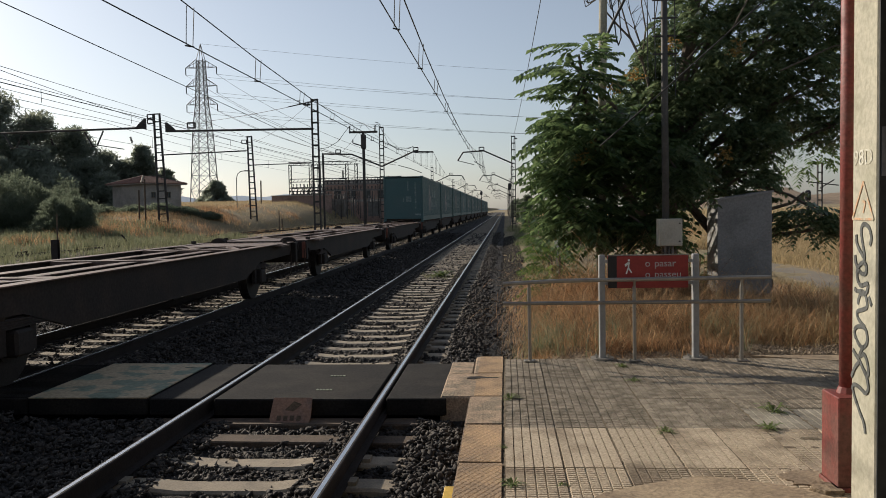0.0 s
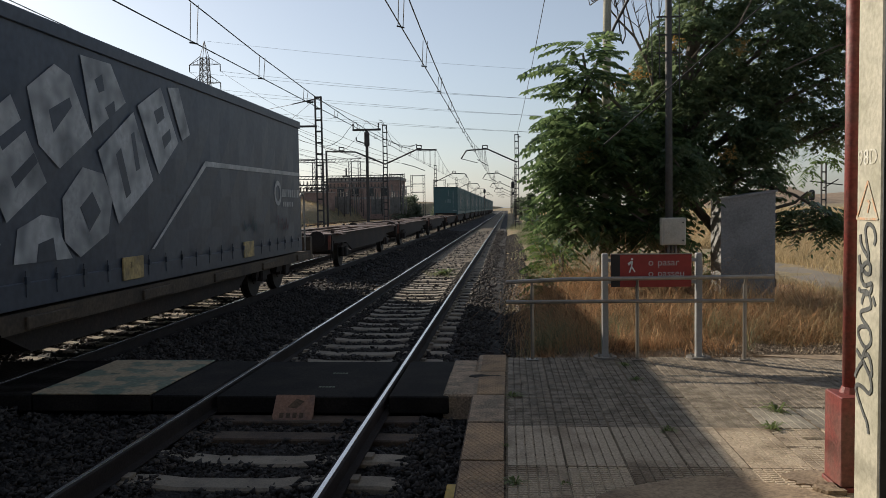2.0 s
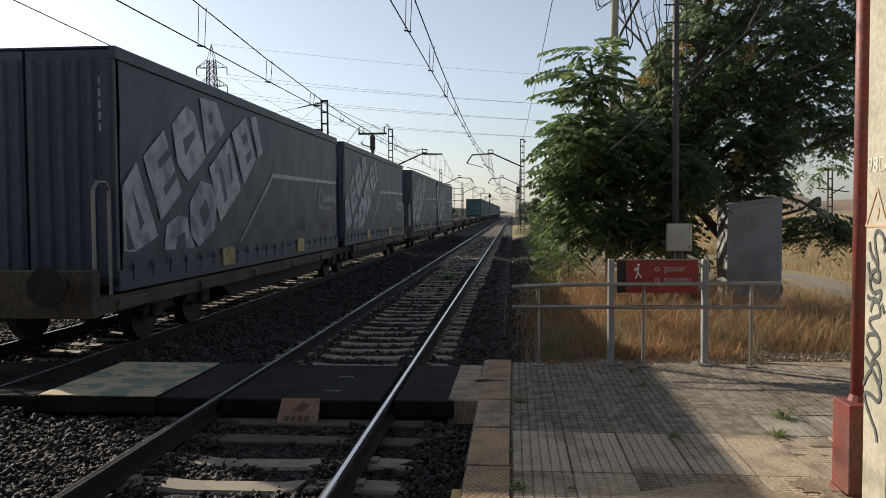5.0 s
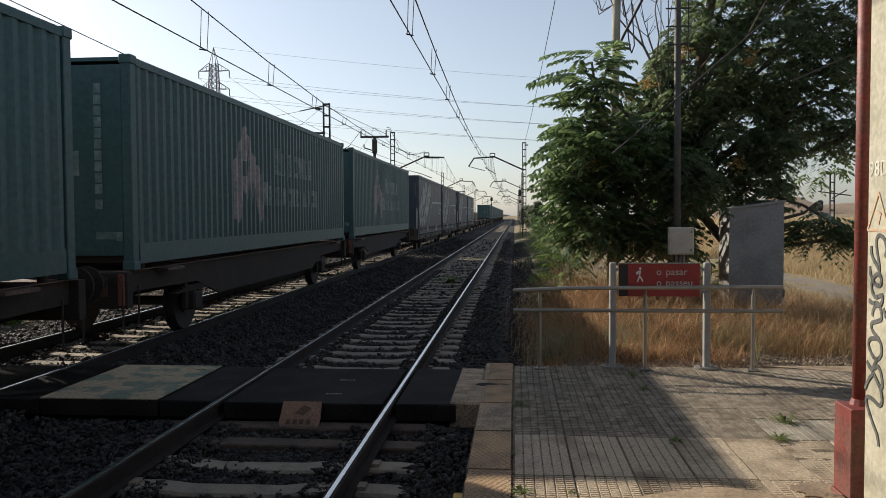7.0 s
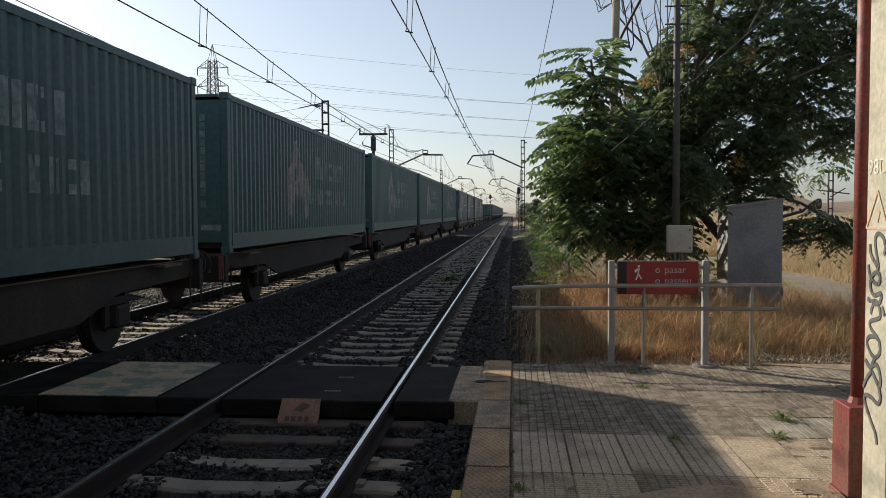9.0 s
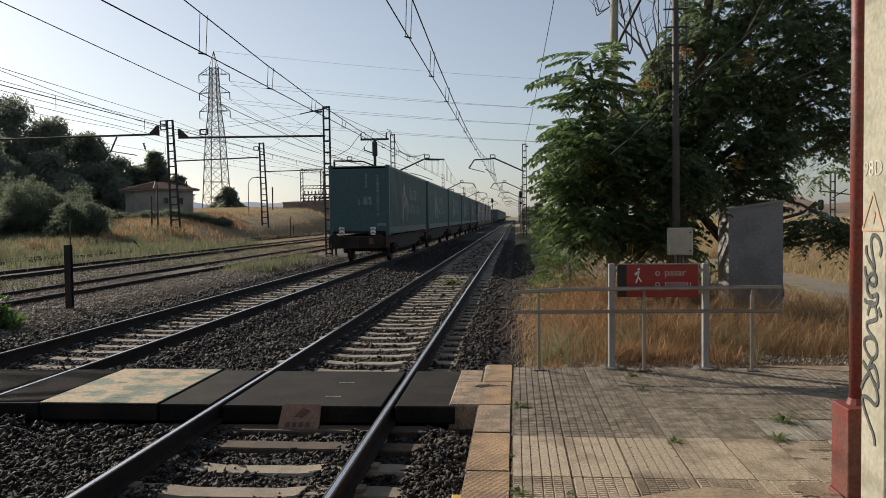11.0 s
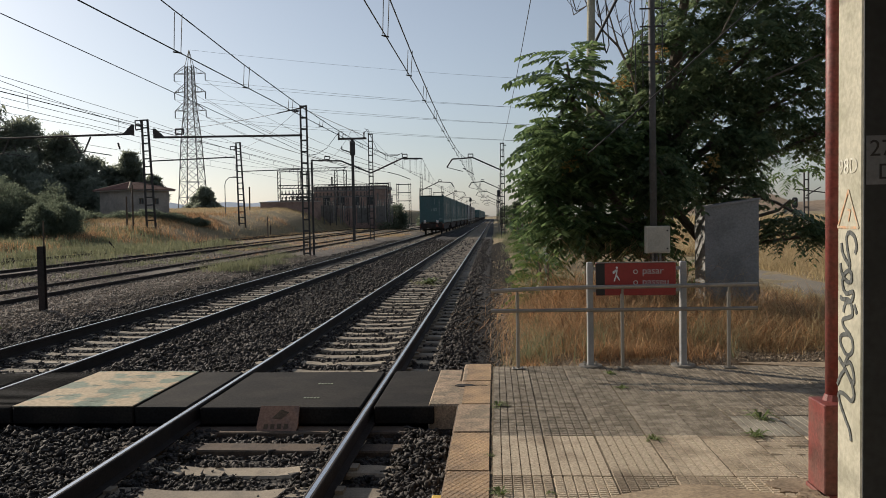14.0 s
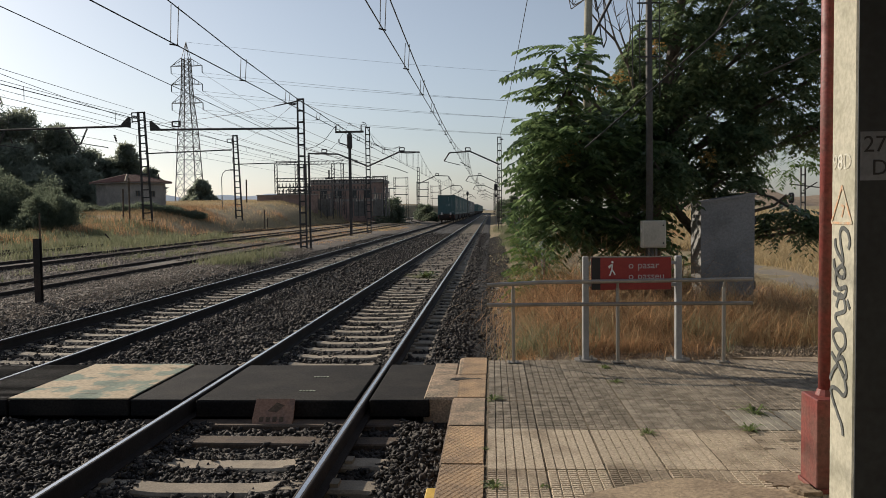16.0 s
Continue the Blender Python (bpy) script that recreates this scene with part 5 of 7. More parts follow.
    # tall lattice frames further along the line
    for x, y in ((-20.5, 150), (-17.5, 158), (-15.5, 185), (-14.5, 215)):
        f = thing("line_gantry", "dark lattice steel gantry beside the line", "gantry", "line gantries", at=pose(x, y, 1.2))
        for s in (-1.2, 1.2):
            bm = B()
            for o in (-0.2, 0.2):
                beam(bm, (s + o, 0, -0.8), (s + o, 0, 7.2), 0.08, 0.08)
            for k in range(12):
                beam(bm, (s - 0.2, 0, 0.2 + k * 0.55), (s + 0.2, 0, 0.75 + k * 0.55), 0.05, 0.05)
            part("column", bm, M_DARKST, f)
        for z in (7.0, 5.4, 3.8):
            bm = B()
            beam(bm, (-1.4, 0, z), (1.4, 0, z), 0.1, 0.14)
            part("crossbeam", bm, M_DARKST, f)


def small_left():
    t = thing("marker_post", "short dark steel post in the gravel", "post", at=pose(-10.55, 18.3, -0.42))
    bm = B()
    prism(bm, [(-0.075, -0.06), (0.075, -0.06), (0.075, -0.045), (0.012, -0.045), (0.012, 0.045), (0.075, 0.045), (0.075, 0.06), (-0.075, 0.06), (-0.075, 0.045), (-0.012, 0.045), (-0.012, -0.045), (-0.075, -0.045)], "z", -0.3, 1.72)
    part("shaft", bm, M_WAGON, t)
    t = thing("street_lamp", "slim street lamp with curved arm", "street lamp", at=pose(-30.2, 90, 2.2))
    bm = B()
    pts = [(0, 0, -0.5), (0, 0, 3.6), (0.15, 0, 4.1), (0.5, 0, 4.4), (1.0, 0, 4.45)]
    for a, b in zip(pts, pts[1:]):
        rod(bm, a, b, 0.045, 6)
    part("pole", bm, M_MIDST, t)
    bm = B()
    box(bm, 0.95, 1.4, -0.1, 0.1, 4.38, 4.52, 0.03)
    part("lamp_head", bm, M_MIDST, t)
    for x, y, h, r in ((-28.7, 62, 2.6, 0.07), (-25.2, 44, 2.0, 0.05), (-33.5, 110, 3.2, 0.1), (-24.3, 86, 2.2, 0.06), (-24.0, 86, 1.4, 0.08), (-27.75, 61, 3.6, 0.07)):
        z = float(gz(x, y))
        bm = B()
        rod(bm, (x, y, z - 0.3), (x + 0.02, y, z + h), r, 6)
        solo("wooden_post", bm, M_WOOD, "thin weathered wooden post in dry grass", "post", "posts in the grass")
    t = thing("switch_lever", "rusty point lever leaning in the grass", "switch lever", at=pose(-22.3, 47, float(gz(-22.3, 47))))
    bm = B()
    beam(bm, (-0.6, 0, 1.1), (0.2, 0, 0.1), 0.05, 0.08)
    part("lever", bm, M_WAGON, t)
    bm = B()
    box(bm, 0.0, 0.6, -0.2, 0.2, -0.1, 0.35, 0.04)
    part("weight", bm, M_WAGON, t)
    # signals on the lines
    for x, y, h, lab in ((21.6, 60, 2.9, "black two-lamp railway signal on thin mast"), (0.55, 92, 4.9, "black railway signal beside the track"), (-4.3, 150, 5.6, "black railway signal between the tracks")):
        z0 = float(gz(x, y))
        t = thing("railway_signal", lab, "signal", "railway signals", at=pose(x, y, z0))
        bm = B()
        rod(bm, (0, 0, -0.2), (0, 0, h - 0.6), 0.06, 6)
        part("mast", bm, M_MIDST, t)
        bm = B()
        box(bm, -0.2, 0.2, -0.1, 0.15, h - 0.75, h, 0.09)
        hd = part("signal_head", bm, M_BLACKP, t)
        for k in (0.2, 0.5):
            bm = B()
            rod(bm, (0, -0.1, h - k), (0, -0.28, h - k), 0.09, 10)
            part("lamp_hood", bm, M_BLACKP, hd)
        bm = B()
        box(bm, -0.12, 0.12, -0.12, 0.12, h - 1.5, h - 1.2, 0.03)
        part("relay_box", bm, M_BLACKP, t)


def hills():
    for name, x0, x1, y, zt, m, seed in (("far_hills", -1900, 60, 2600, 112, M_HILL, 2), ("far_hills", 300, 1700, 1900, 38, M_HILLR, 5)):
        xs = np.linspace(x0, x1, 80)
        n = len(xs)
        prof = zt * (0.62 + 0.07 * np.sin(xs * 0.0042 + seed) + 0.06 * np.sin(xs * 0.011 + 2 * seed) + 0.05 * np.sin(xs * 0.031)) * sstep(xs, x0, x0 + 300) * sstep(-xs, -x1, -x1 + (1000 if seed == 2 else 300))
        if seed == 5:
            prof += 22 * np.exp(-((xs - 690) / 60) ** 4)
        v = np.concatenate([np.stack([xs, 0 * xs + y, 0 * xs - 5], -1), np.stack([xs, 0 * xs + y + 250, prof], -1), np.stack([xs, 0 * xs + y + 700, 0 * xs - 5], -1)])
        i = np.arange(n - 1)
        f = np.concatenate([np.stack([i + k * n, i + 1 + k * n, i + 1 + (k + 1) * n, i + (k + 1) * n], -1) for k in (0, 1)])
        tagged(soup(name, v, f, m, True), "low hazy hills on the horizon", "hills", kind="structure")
    bm = B()
    prism(bm, [(6.9, 8), (9.1, 8), (9.1, 19), (9.05, 23), (9.0, 28.3), (10.2, 34), (14.0, 46), (21, 80), (35, 160), (33, 160), (19.4, 80), (12.0, 46), (8.9, 34), (8.1, 28), (7.9, 25), (7.3, 18.6), (7.0, 14)], "z", -0.42, -0.17)
    solo("farm_road", bm, M_ASPH, "pale asphalt farm road beside dry field", "road", kind="structure")


def litter():
    xs, ys = np.arange(0.1, 7.0, 0.25), np.concatenate([np.arange(9.9, 16, 0.25), np.arange(16, 24, 1.0)])
    X, Y = np.meshgrid(xs, ys)
    Z = gz(X, Y) + 0.03 + 0.03 * wavy(X * 3, Y * 3)
    n = len(xs)
    i = (np.arange(len(ys) - 1)[:, None] * n + np.arange(n - 1)[None]).ravel()
    tagged(soup("grass_litter", np.stack([X, Y, Z], -1).reshape(-1, 3), np.stack([i, i + 1, i + n + 1, i + n], -1), M_LITTER, True), "dark plant litter under the dry grass", "ground", kind="structure")
    stones("verge_stones", [(0.3, 6.5, 9.88, 10.6, 2200, 0.011, lambda x, y: gz(x, y) + 0.05), (2.2, 6.0, 9.88, 11.1, 4200, 0.012, lambda x, y: gz(x, y) + 0.05), (2.2, 6.0, 9.9, 10.9, 350, 0.022, lambda x, y: gz(x, y) + 0.05)], 8, "pale rubble along the platform end", M_RUBBLE)
    stones("shoulder_stones", [(-0.75, 0.3, 9.95, 16, 5200, 0.026, lambda x, y: gz(x, y) + 0.03), (-0.75, 0.55, 12, 30, 7000, 0.028, lambda x, y: gz(x, y) + 0.03), (0.2, 0.6, 10, 16, 500, 0.022, lambda x, y: gz(x, y) + 0.04), (-0.7, 0.7, 30, 60, 5000, 0.035, lambda x, y: gz(x, y) + 0.03)], 28, "dark ballast stones spread over the shoulder", M_STONE)
    t = thing("marker_board", "small yellow and white marker board on a post", "marker", at=pose(1.2, 19.5, -0.3))
    for k in range(4):
        bm = B()
        box(bm, -0.05, 0.05, -0.015, 0.015, 1.2 + k * 0.18, 1.38 + k * 0.18)
        part("band", bm, M_YELLOW if k % 2 else M_WHITE, t)
    bm = B()
    rod(bm, (0, 0.03, -0.2), (0, 0.03, 1.95), 0.025, 6)
    part("post", bm, M_GREYP, t)


litter()
pylon()
house()
substation()
small_left()
hills()


# ---- plants ----
def blades(name, zones, material, label, seed, cat="grass"):
    """Grass: bent three-part blades. Zones: (x, y arrays given by a function of rng and n), count, height, width, lean."""
    rng = np.random.default_rng(seed)
    V, F, off = [], [], 0
    for place, n, h, w, lean in zones:
        x, y = place(rng, n)
        z = np.where((x > -25) & (x < -9.8), np.maximum(gz(x, y), yard_top(x)), gz(x, y))
        H = h * rng.uniform(0.45, 1.15, n)
        a = rng.uniform(0, 2 * np.pi, n)
        b = a + np.pi / 2
        L = lean * H * rng.uniform(0.2, 1.2, n)
        c = np.stack([x, y, z - 0.03], -1)
        dirv = np.stack([np.cos(a), np.sin(a), 0 * a], -1)
        side = np.stack([np.cos(b), np.sin(b), 0 * a], -1) * (w * rng.uniform(0.6, 1.3, n))[:, None]
        up = np.array([0, 0, 1.0])
        a2 = a + rng.normal(0, 1.3, n)
        mid = c + np.stack([np.cos(a2), np.sin(a2), 0 * a], -1) * (L * 0.35)[:, None] + up * (H * rng.uniform(0.45, 0.75, n))[:, None]
        tip = c + dirv * L[:, None] + up * H[:, None]
        v = np.stack([c - side, c + side, mid + side * 0.7, mid - side * 0.7, tip + side * 0.12, tip - side * 0.12], 1)
        V.append(v.reshape(-1, 3))
        f = np.array([(0, 1, 2, 3), (3, 2, 4, 5)])
        F.append((f[None] + 6 * np.arange(n)[:, None, None] + off).reshape(-1, 4))
        off += 6 * n
    return tagged(soup(name, np.concatenate(V), np.concatenate(F), material), label, cat, kind="stuff")


def uni(x0, x1, y0, y1):
    return lambda rng, n: (rng.uniform(x0, x1, n), rng.uniform(y0, y1, n))


def clumps(x0, x1, y0, y1, k, r):
    def f(rng, n):
        cx, cy = rng.uniform(x0, x1, k), rng.uniform(y0, y1, k)
        i = rng.integers(0, k, n)
        rr = r * rng.uniform(0.4, 1.3, k)[i]
        return cx[i] + rng.normal(0, 1, n) * rr, cy[i] + rng.normal(0, 1, n) * rr
    return f


def tangle(name, zones, material, label, seed, cat="grass"):
    """Arching dry stems: each bends over along its length. Zones: (place, count, length, half width)."""
    rng = np.random.default_rng(seed)
    V, F, off = [], [], 0
    K = 5
    for spot, n, length, w in zones:
        x, y = spot(rng, n)
        keep = ~((x > 6.9) & (x < 9.1) & (y > 8))
        x, y = x[keep], y[keep]
        n = len(x)
        q = np.stack([x, y, gz(x, y) - 0.02], -1)
        az = rng.uniform(0, 2 * np.pi, n)
        el = rng.uniform(0.25, 1.5, n)
        bend = rng.uniform(0.9, 4.2, n) / (K - 1)
        twist = rng.normal(0, 0.6, n)
        seg = length * rng.uniform(0.45, 1.25, n) / (K - 1)
        rows = []
        for k in range(K):
            side = np.stack([-np.sin(az), np.cos(az), 0 * az], -1) * (w * rng.uniform(0.7, 1.2, n) * (1 - 0.7 * k / (K - 1)))[:, None]
            rows += [q - side, q + side]
            q = q + np.stack([np.cos(az) * np.cos(el), np.sin(az) * np.cos(el), np.sin(el)], -1) * seg[:, None]
            el, az = el - bend, az + twist
        V.append(np.stack(rows, 1).reshape(-1, 3))
        f = np.array([(2 * k, 2 * k + 1, 2 * k + 3, 2 * k + 2) for k in range(K - 1)])
        F.append((f[None] + 2 * K * np.arange(n)[:, None, None] + off).reshape(-1, 4))
        off += 2 * K * n
    return tagged(soup(name, np.concatenate(V), np.concatenate(F), material), label, cat, kind="stuff")


tangle("dry_grass", [(clumps(0.75, 3.6, 11.5, 14.6, 70, 0.24), 14000, 0.95, 0.0044), (clumps(3.4, 6.6, 11.0, 13.8, 60, 0.24), 12000, 0.85, 0.0044), (clumps(0.3, 2.8, 10.3, 11.7, 60, 0.16), 6500, 0.5, 0.0038), (clumps(0.9, 3.2, 13.6, 15.2, 44, 0.24), 9000, 1.6, 0.0046),
                     (clumps(2.8, 6.6, 10.8, 11.8, 50, 0.16), 4500, 0.55, 0.004), (uni(0.6, 6.6, 11.4, 14.5), 5000, 0.6, 0.0045), (uni(0.3, 6.7, 14.4, 20), 7000, 0.6, 0.006), (uni(0.1, 2.2, 9.95, 10.7), 450, 0.25, 0.003)],
       M_STRAW, "tangled golden-brown dry grass beyond the platform end", 11)
tangle("pale_stalks", [(clumps(0.8, 6.6, 11.0, 14.2, 130, 0.3), 8000, 0.95, 0.0028), (clumps(0.3, 2.3, 10.3, 11.4, 26, 0.15), 1000, 0.55, 0.0027), (clumps(2.6, 6.6, 10.7, 11.8, 46, 0.14), 2400, 0.6, 0.0027), (clumps(4.4, 6.5, 10.9, 12.6, 20, 0.25), 2600, 0.9, 0.0028)],
       M_FIELDG, "pale tangled straw stalks", 17)
blades("verge_grass", [(uni(9.2, 24, 18, 30), 18000, 0.4, 0.012, 1.0), (uni(10.6, 30, 28, 46), 20000, 0.5, 0.018, 1.0), (uni(9.3, 13, 28.4, 33), 2600, 0.4, 0.014, 1.0), (uni(13, 50, 40, 80), 26000, 0.5, 0.03, 1.0), (uni(7, 11, 38, 80), 9000, 0.5, 0.02, 1.0), (clumps(6.2, 7.3, 14, 30, 40, 0.2), 2500, 0.22, 0.008, 1.1)], M_FIELDG, "short straw-coloured grass beside the farm road", 18)
blades("verge_brown_grass", [(clumps(10.6, 30, 20, 60, 130, 0.6), 9000, 0.4, 0.015, 1.0)], M_STRAW, "patches of brown dry grass beside the farm road", 19)
blades("field_grass", [(clumps(-60, -28, 38, 75, 200, 1.3), 40000, 0.34, 0.011, 1.6), (clumps(-70, -24, 75, 160, 240, 2.5), 42000, 0.32, 0.016, 1.6), (clumps(-25, -9.8, 50, 130, 150, 1.0), 14000, 0.16, 0.011, 0.9), (uni(5, 80, 75, 220), 10000, 0.8, 0.1, 0.6)],
       M_FIELDG, "dry straw-coloured grass over the yard bank", 12)
blades("brown_grass", [(clumps(-60, -26, 38, 100, 110, 1.4), 18000, 0.42, 0.013, 1.5), (clumps(-30, -24.5, 44, 80, 20, 0.8), 3000, 0.65, 0.014, 0.8), (clumps(-24, -10, 40, 100, 60, 0.7), 5000, 0.16, 0.012, 0.9)], M_STRAW, "brown dry grass over the yard bank", 15)
blades("green_grass", [(clumps(-38, -24.5, 24, 56, 150, 0.9), 18000, 0.4, 0.012, 1.0), (clumps(-16.8, -14.6, 18, 60, 40, 0.25), 2200, 0.25, 0.009, 0.6), (clumps(-22.2, -19.4, 22, 60, 80, 0.4), 6000, 0.4, 0.012, 0.6), (clumps(-25, -23, 20, 60, 50, 0.4), 5000, 0.5, 0.012, 0.6), (clumps(-11.4, -10.2, 32, 42, 7, 0.5), 2200, 0.42, 0.01, 0.7), (clumps(-12.5, -10.8, 12.8, 15.0, 4, 0.3), 1200, 0.6, 0.012, 0.8), (clumps(-40, -20, 40, 62, 80, 1.2), 9000, 0.55, 0.025, 0.6),
                       (clumps(-2.6, -1.6, 23.5, 26, 3, 0.3), 700, 0.3, 0.012, 0.9), (clumps(0.2, 3.0, 10.1, 11.6, 16, 0.1), 420, 0.5, 0.0045, 0.7), (clumps(0.7, 2.2, 15, 90, 90, 0.35), 6500, 0.4, 0.009, 1.0), (clumps(0.3, 0.9, 10.1, 14, 8, 0.14), 700, 0.35, 0.008, 0.8)], M_GREENG, "patches of green weeds", 13)


def weeds():
    rng = random.Random(5)
    for x, y, s in ((0.0, 7.78, 0.13), (0.0, 5.3, 0.11), (0.33, 5.3, 0.06), (1.28, 9.35, 0.12), (1.3, 8.55, 0.11), (2.32, 7.3, 0.2), (2.1, 6.72, 0.15), (1.25, 6.6, 0.11), (-2.0, 24.8, 0.5), (-0.06, 6.15, 0.06)):
        t = thing("weed", "small green weed growing in a paving joint" if s < 0.4 else "green weed growing between the rails", "weed", "weeds in the joints", at=pose(x, y, PZ - 0.01 if s < 0.4 else -0.22))
        bm = B()
        for k in range(34 if s < 0.4 else 90):
            a, l, h = rng.uniform(0, 6.28), s * rng.uniform(0.3, 1.1), s * rng.uniform(0.05, 0.4)
            w = s * 0.06
            d, q = Vector((math.cos(a), math.sin(a), 0)), Vector((-math.sin(a), math.cos(a), 0)) * w
            m, e = d * l * 0.55 + Vector((0, 0, h)), d * l + Vector((0, 0, h * 0.7))
            v = [bm.verts.new(p) for p in (d * 0.01 - q * 0.4, d * 0.01 + q * 0.4, m + q, m - q, e)]
            bm.faces.new(v[:4])
            bm.faces.new((v[3], v[2], v[4]))
        part("leaves", bm, M_WEED, t)


def frond_cloud(name, parent, centres, seed, material, frond=0.7, pairs=8, leaflet=0.13, wide=0.034, droop=0.5, wild=0.3, kept=None):
    """Compound leaves: each centre (x, y, z, outward direction) carries one frond of paired leaflets."""
    rng = np.random.default_rng(seed)
    C = np.asarray(centres, float)
    n = len(C)
    d = C[:, 3:6] + rng.normal(0, wild, (n, 3))
    d[:, 2] = d[:, 2] * 0.35 + 0.12
    d /= np.linalg.norm(d, axis=1)[:, None]
    s = np.cross(d, [0, 0, 1.0])
    s /= np.linalg.norm(s, axis=1)[:, None] + 1e-6
    L = frond * rng.uniform(0.6, 1.25, n)
    V = []
    down = np.array([0, 0, 1.0])
    for k in range(pairs):
        u = (k + 0.6) / pairs
        p = C[:, :3] + d * (L * u)[:, None] - down * (droop * L * u * u)[:, None]
        for sg in (-1, 1):
            ln = leaflet * (1.2 - 0.9 * abs(u - 0.4)) * rng.uniform(0.85, 1.15, n) * (L / frond)
            out = s * sg * 0.9 + d * 0.35 + rng.normal(0, 0.1, (n, 3)) - down * (0.28 + 0.3 * u)
            out /= np.linalg.norm(out, axis=1)[:, None]
            wd = d * wide + rng.normal(0, 0.005, (n, 3))
            m, e = p + out * (ln * 0.42)[:, None], p + out * ln[:, None] - down * 0.018
            V.append(np.stack([p, m + wd, e, m - wd], 1).reshape(-1, 3))
    V = np.concatenate(V)
    if kept:
        V = V.reshape(-1, 4, 3)
        V = V[kept(V.mean(1), rng)].reshape(-1, 3)
    ob = soup(name, V, np.arange(len(V)).reshape(-1, 4), material)
    ob.parent = parent
    return ob


def limb(bm, pts, r0, r1, seg=7):
    n = len(pts) - 1
    for i in range(n):
        a, b = r0 + (r1 - r0) * i / n, r0 + (r1 - r0) * (i + 1) / n
        rod(bm, pts[i], pts[i + 1], a, seg, b)


def big_tree():
    t = thing("tree_of_heaven", "large dense green tree with long feathery compound leaves", "tree")
    rnd = random.Random(21)
    bm = B()
    limb(bm, [(3.2, 16.4, -0.3), (3.15, 16.4, 1.2), (3.3, 16.5, 2.6), (3.5, 16.5, 4.2), (3.9, 16.6, 6.5)], 0.24, 0.08, 9)
    part("trunk", bm, M_BARK, t)
    bm = B()
    limb(bm, [(3.2, 16.4, 0.8), (2.4, 16.0, 2.0), (1.6, 15.4, 3.2), (1.35, 15.0, 4.6)], 0.11, 0.02, 7)
    part("trunk", bm, M_BARK, t)
    # lobes of the crown: x, depth, z, half breadth, half depth, half height, fronds
    lobes = [(1.35, 15.2, 2.95, 0.62, 0.8, 1.1, 260), (1.3, 15.1, 1.75, 0.5, 0.6, 0.8, 130), (2.14, 15.8, 3.0, 0.86, 0.9, 0.85, 240), (2.68, 15.9, 2.3, 0.97, 0.9, 1.2, 330), (1.35, 15.0, 4.3, 0.5, 0.5, 0.42, 34),
             (3.55, 16.2, 4.66, 0.9, 1.0, 1.05, 260), (3.98, 16.2, 3.36, 0.97, 1.0, 0.97, 300), (4.95, 16.4, 4.9, 1.0, 1.1, 1.15, 300), (5.65, 16.3, 4.0, 0.75, 0.9, 0.95, 200), (4.7, 16.0, 3.05, 0.55, 0.8, 0.45, 110),
             (4.52, 16.0, 2.4, 0.6, 0.6, 0.4, 90), (5.3, 15.6, 1.85, 0.3, 0.4, 0.4, 30), (5.6, 15.6, 1.45, 0.45, 0.5, 0.3, 42), (6.1, 15.6, 1.4, 0.3, 0.4, 0.2, 22), (2.36, 15.7, 1.2, 0.97, 0.7, 0.6, 200), (3.1, 15.9, 1.6, 0.3, 0.5, 0.7, 60),
             (6.0, 16.4, 5.7, 0.8, 1.0, 0.7, 170), (4.1, 16.6, 6.1, 0.9, 1.0, 0.75, 170), (6.2, 16.0, 3.3, 0.42, 0.5, 0.35, 40), (6.9, 16.5, 4.6, 0.6, 0.8, 0.9, 110), (5.1, 16.8, 6.6, 1.1, 1.0, 0.8, 150), (2.9, 16.8, 3.9, 0.8, 0.7, 0.8, 150),
             (4.3, 17.4, 4.4, 1.7, 0.6, 1.2, 170), (2.9, 17.0, 2.6, 1.1, 0.5, 1.1, 300), (2.3, 16.6, 1.6, 0.9, 0.5, 1.0, 180), (3.05, 14.8, 2.45, 0.4, 0.25, 0.5, 80), (2.5, 15.1, 1.5, 0.6, 0.25, 0.4, 70)]
    C, D, inner = [], [], []
    rng = np.random.default_rng(7)
    for x, y, z, a, b, c, n in lobes:
        ax = np.array((a, b, c))
        fine = x > 2.8
        tips = max(5, int(n * (0.4 if fine else 0.145)))
        u = rng.normal(size=(tips, 3))
        u /= np.linalg.norm(u, axis=1)[:, None]
        pos = np.array((x, y, z)) + u * ax * rng.uniform(0.62, 1.0, tips)[:, None]
        t1 = np.cross(u, rng.normal(size=(tips, 3)))
        t1 /= np.linalg.norm(t1, axis=1)[:, None]
        t2 = np.cross(u, t1)
        k = 6 if fine else 7
        for j in range(k):                               # leaves spread like a wheel at each twig's end
            an = 2 * math.pi * j / k + rng.uniform(-0.4, 0.4, tips)
            d = u * rng.uniform(0.1, 0.7, tips)[:, None] + t1 * np.cos(an)[:, None] + t2 * np.sin(an)[:, None] + np.array((0, 0, 0.3))
            (D if fine else C).append(np.concatenate([pos, d], 1))
        m = int(n * (0.08 if x > 3.4 else 0.4))
        v = rng.normal(size=(m, 3))
        v /= np.linalg.norm(v, axis=1)[:, None]
        inner.append(np.concatenate([np.array((x, y + 0.25, z)) + v * ax * rng.uniform(0.1, 0.75, m)[:, None], v], 1))
        bmc = B()
        root = (3.3, 16.4, max(2.2 if x > 4 else 0.6, z * 0.5))
        limb(bmc, [root, ((x + 2 * 3.3) / 3, (y + 32.8) / 3, z * 0.72 + 0.1), (x, y, z), (x + 0.5 * a * (1 if x > 3.3 else -1), y - 0.2, z + 0.5 * c)], 0.06, 0.012, 6)
        part("limb", bmc, M_BARK, t)
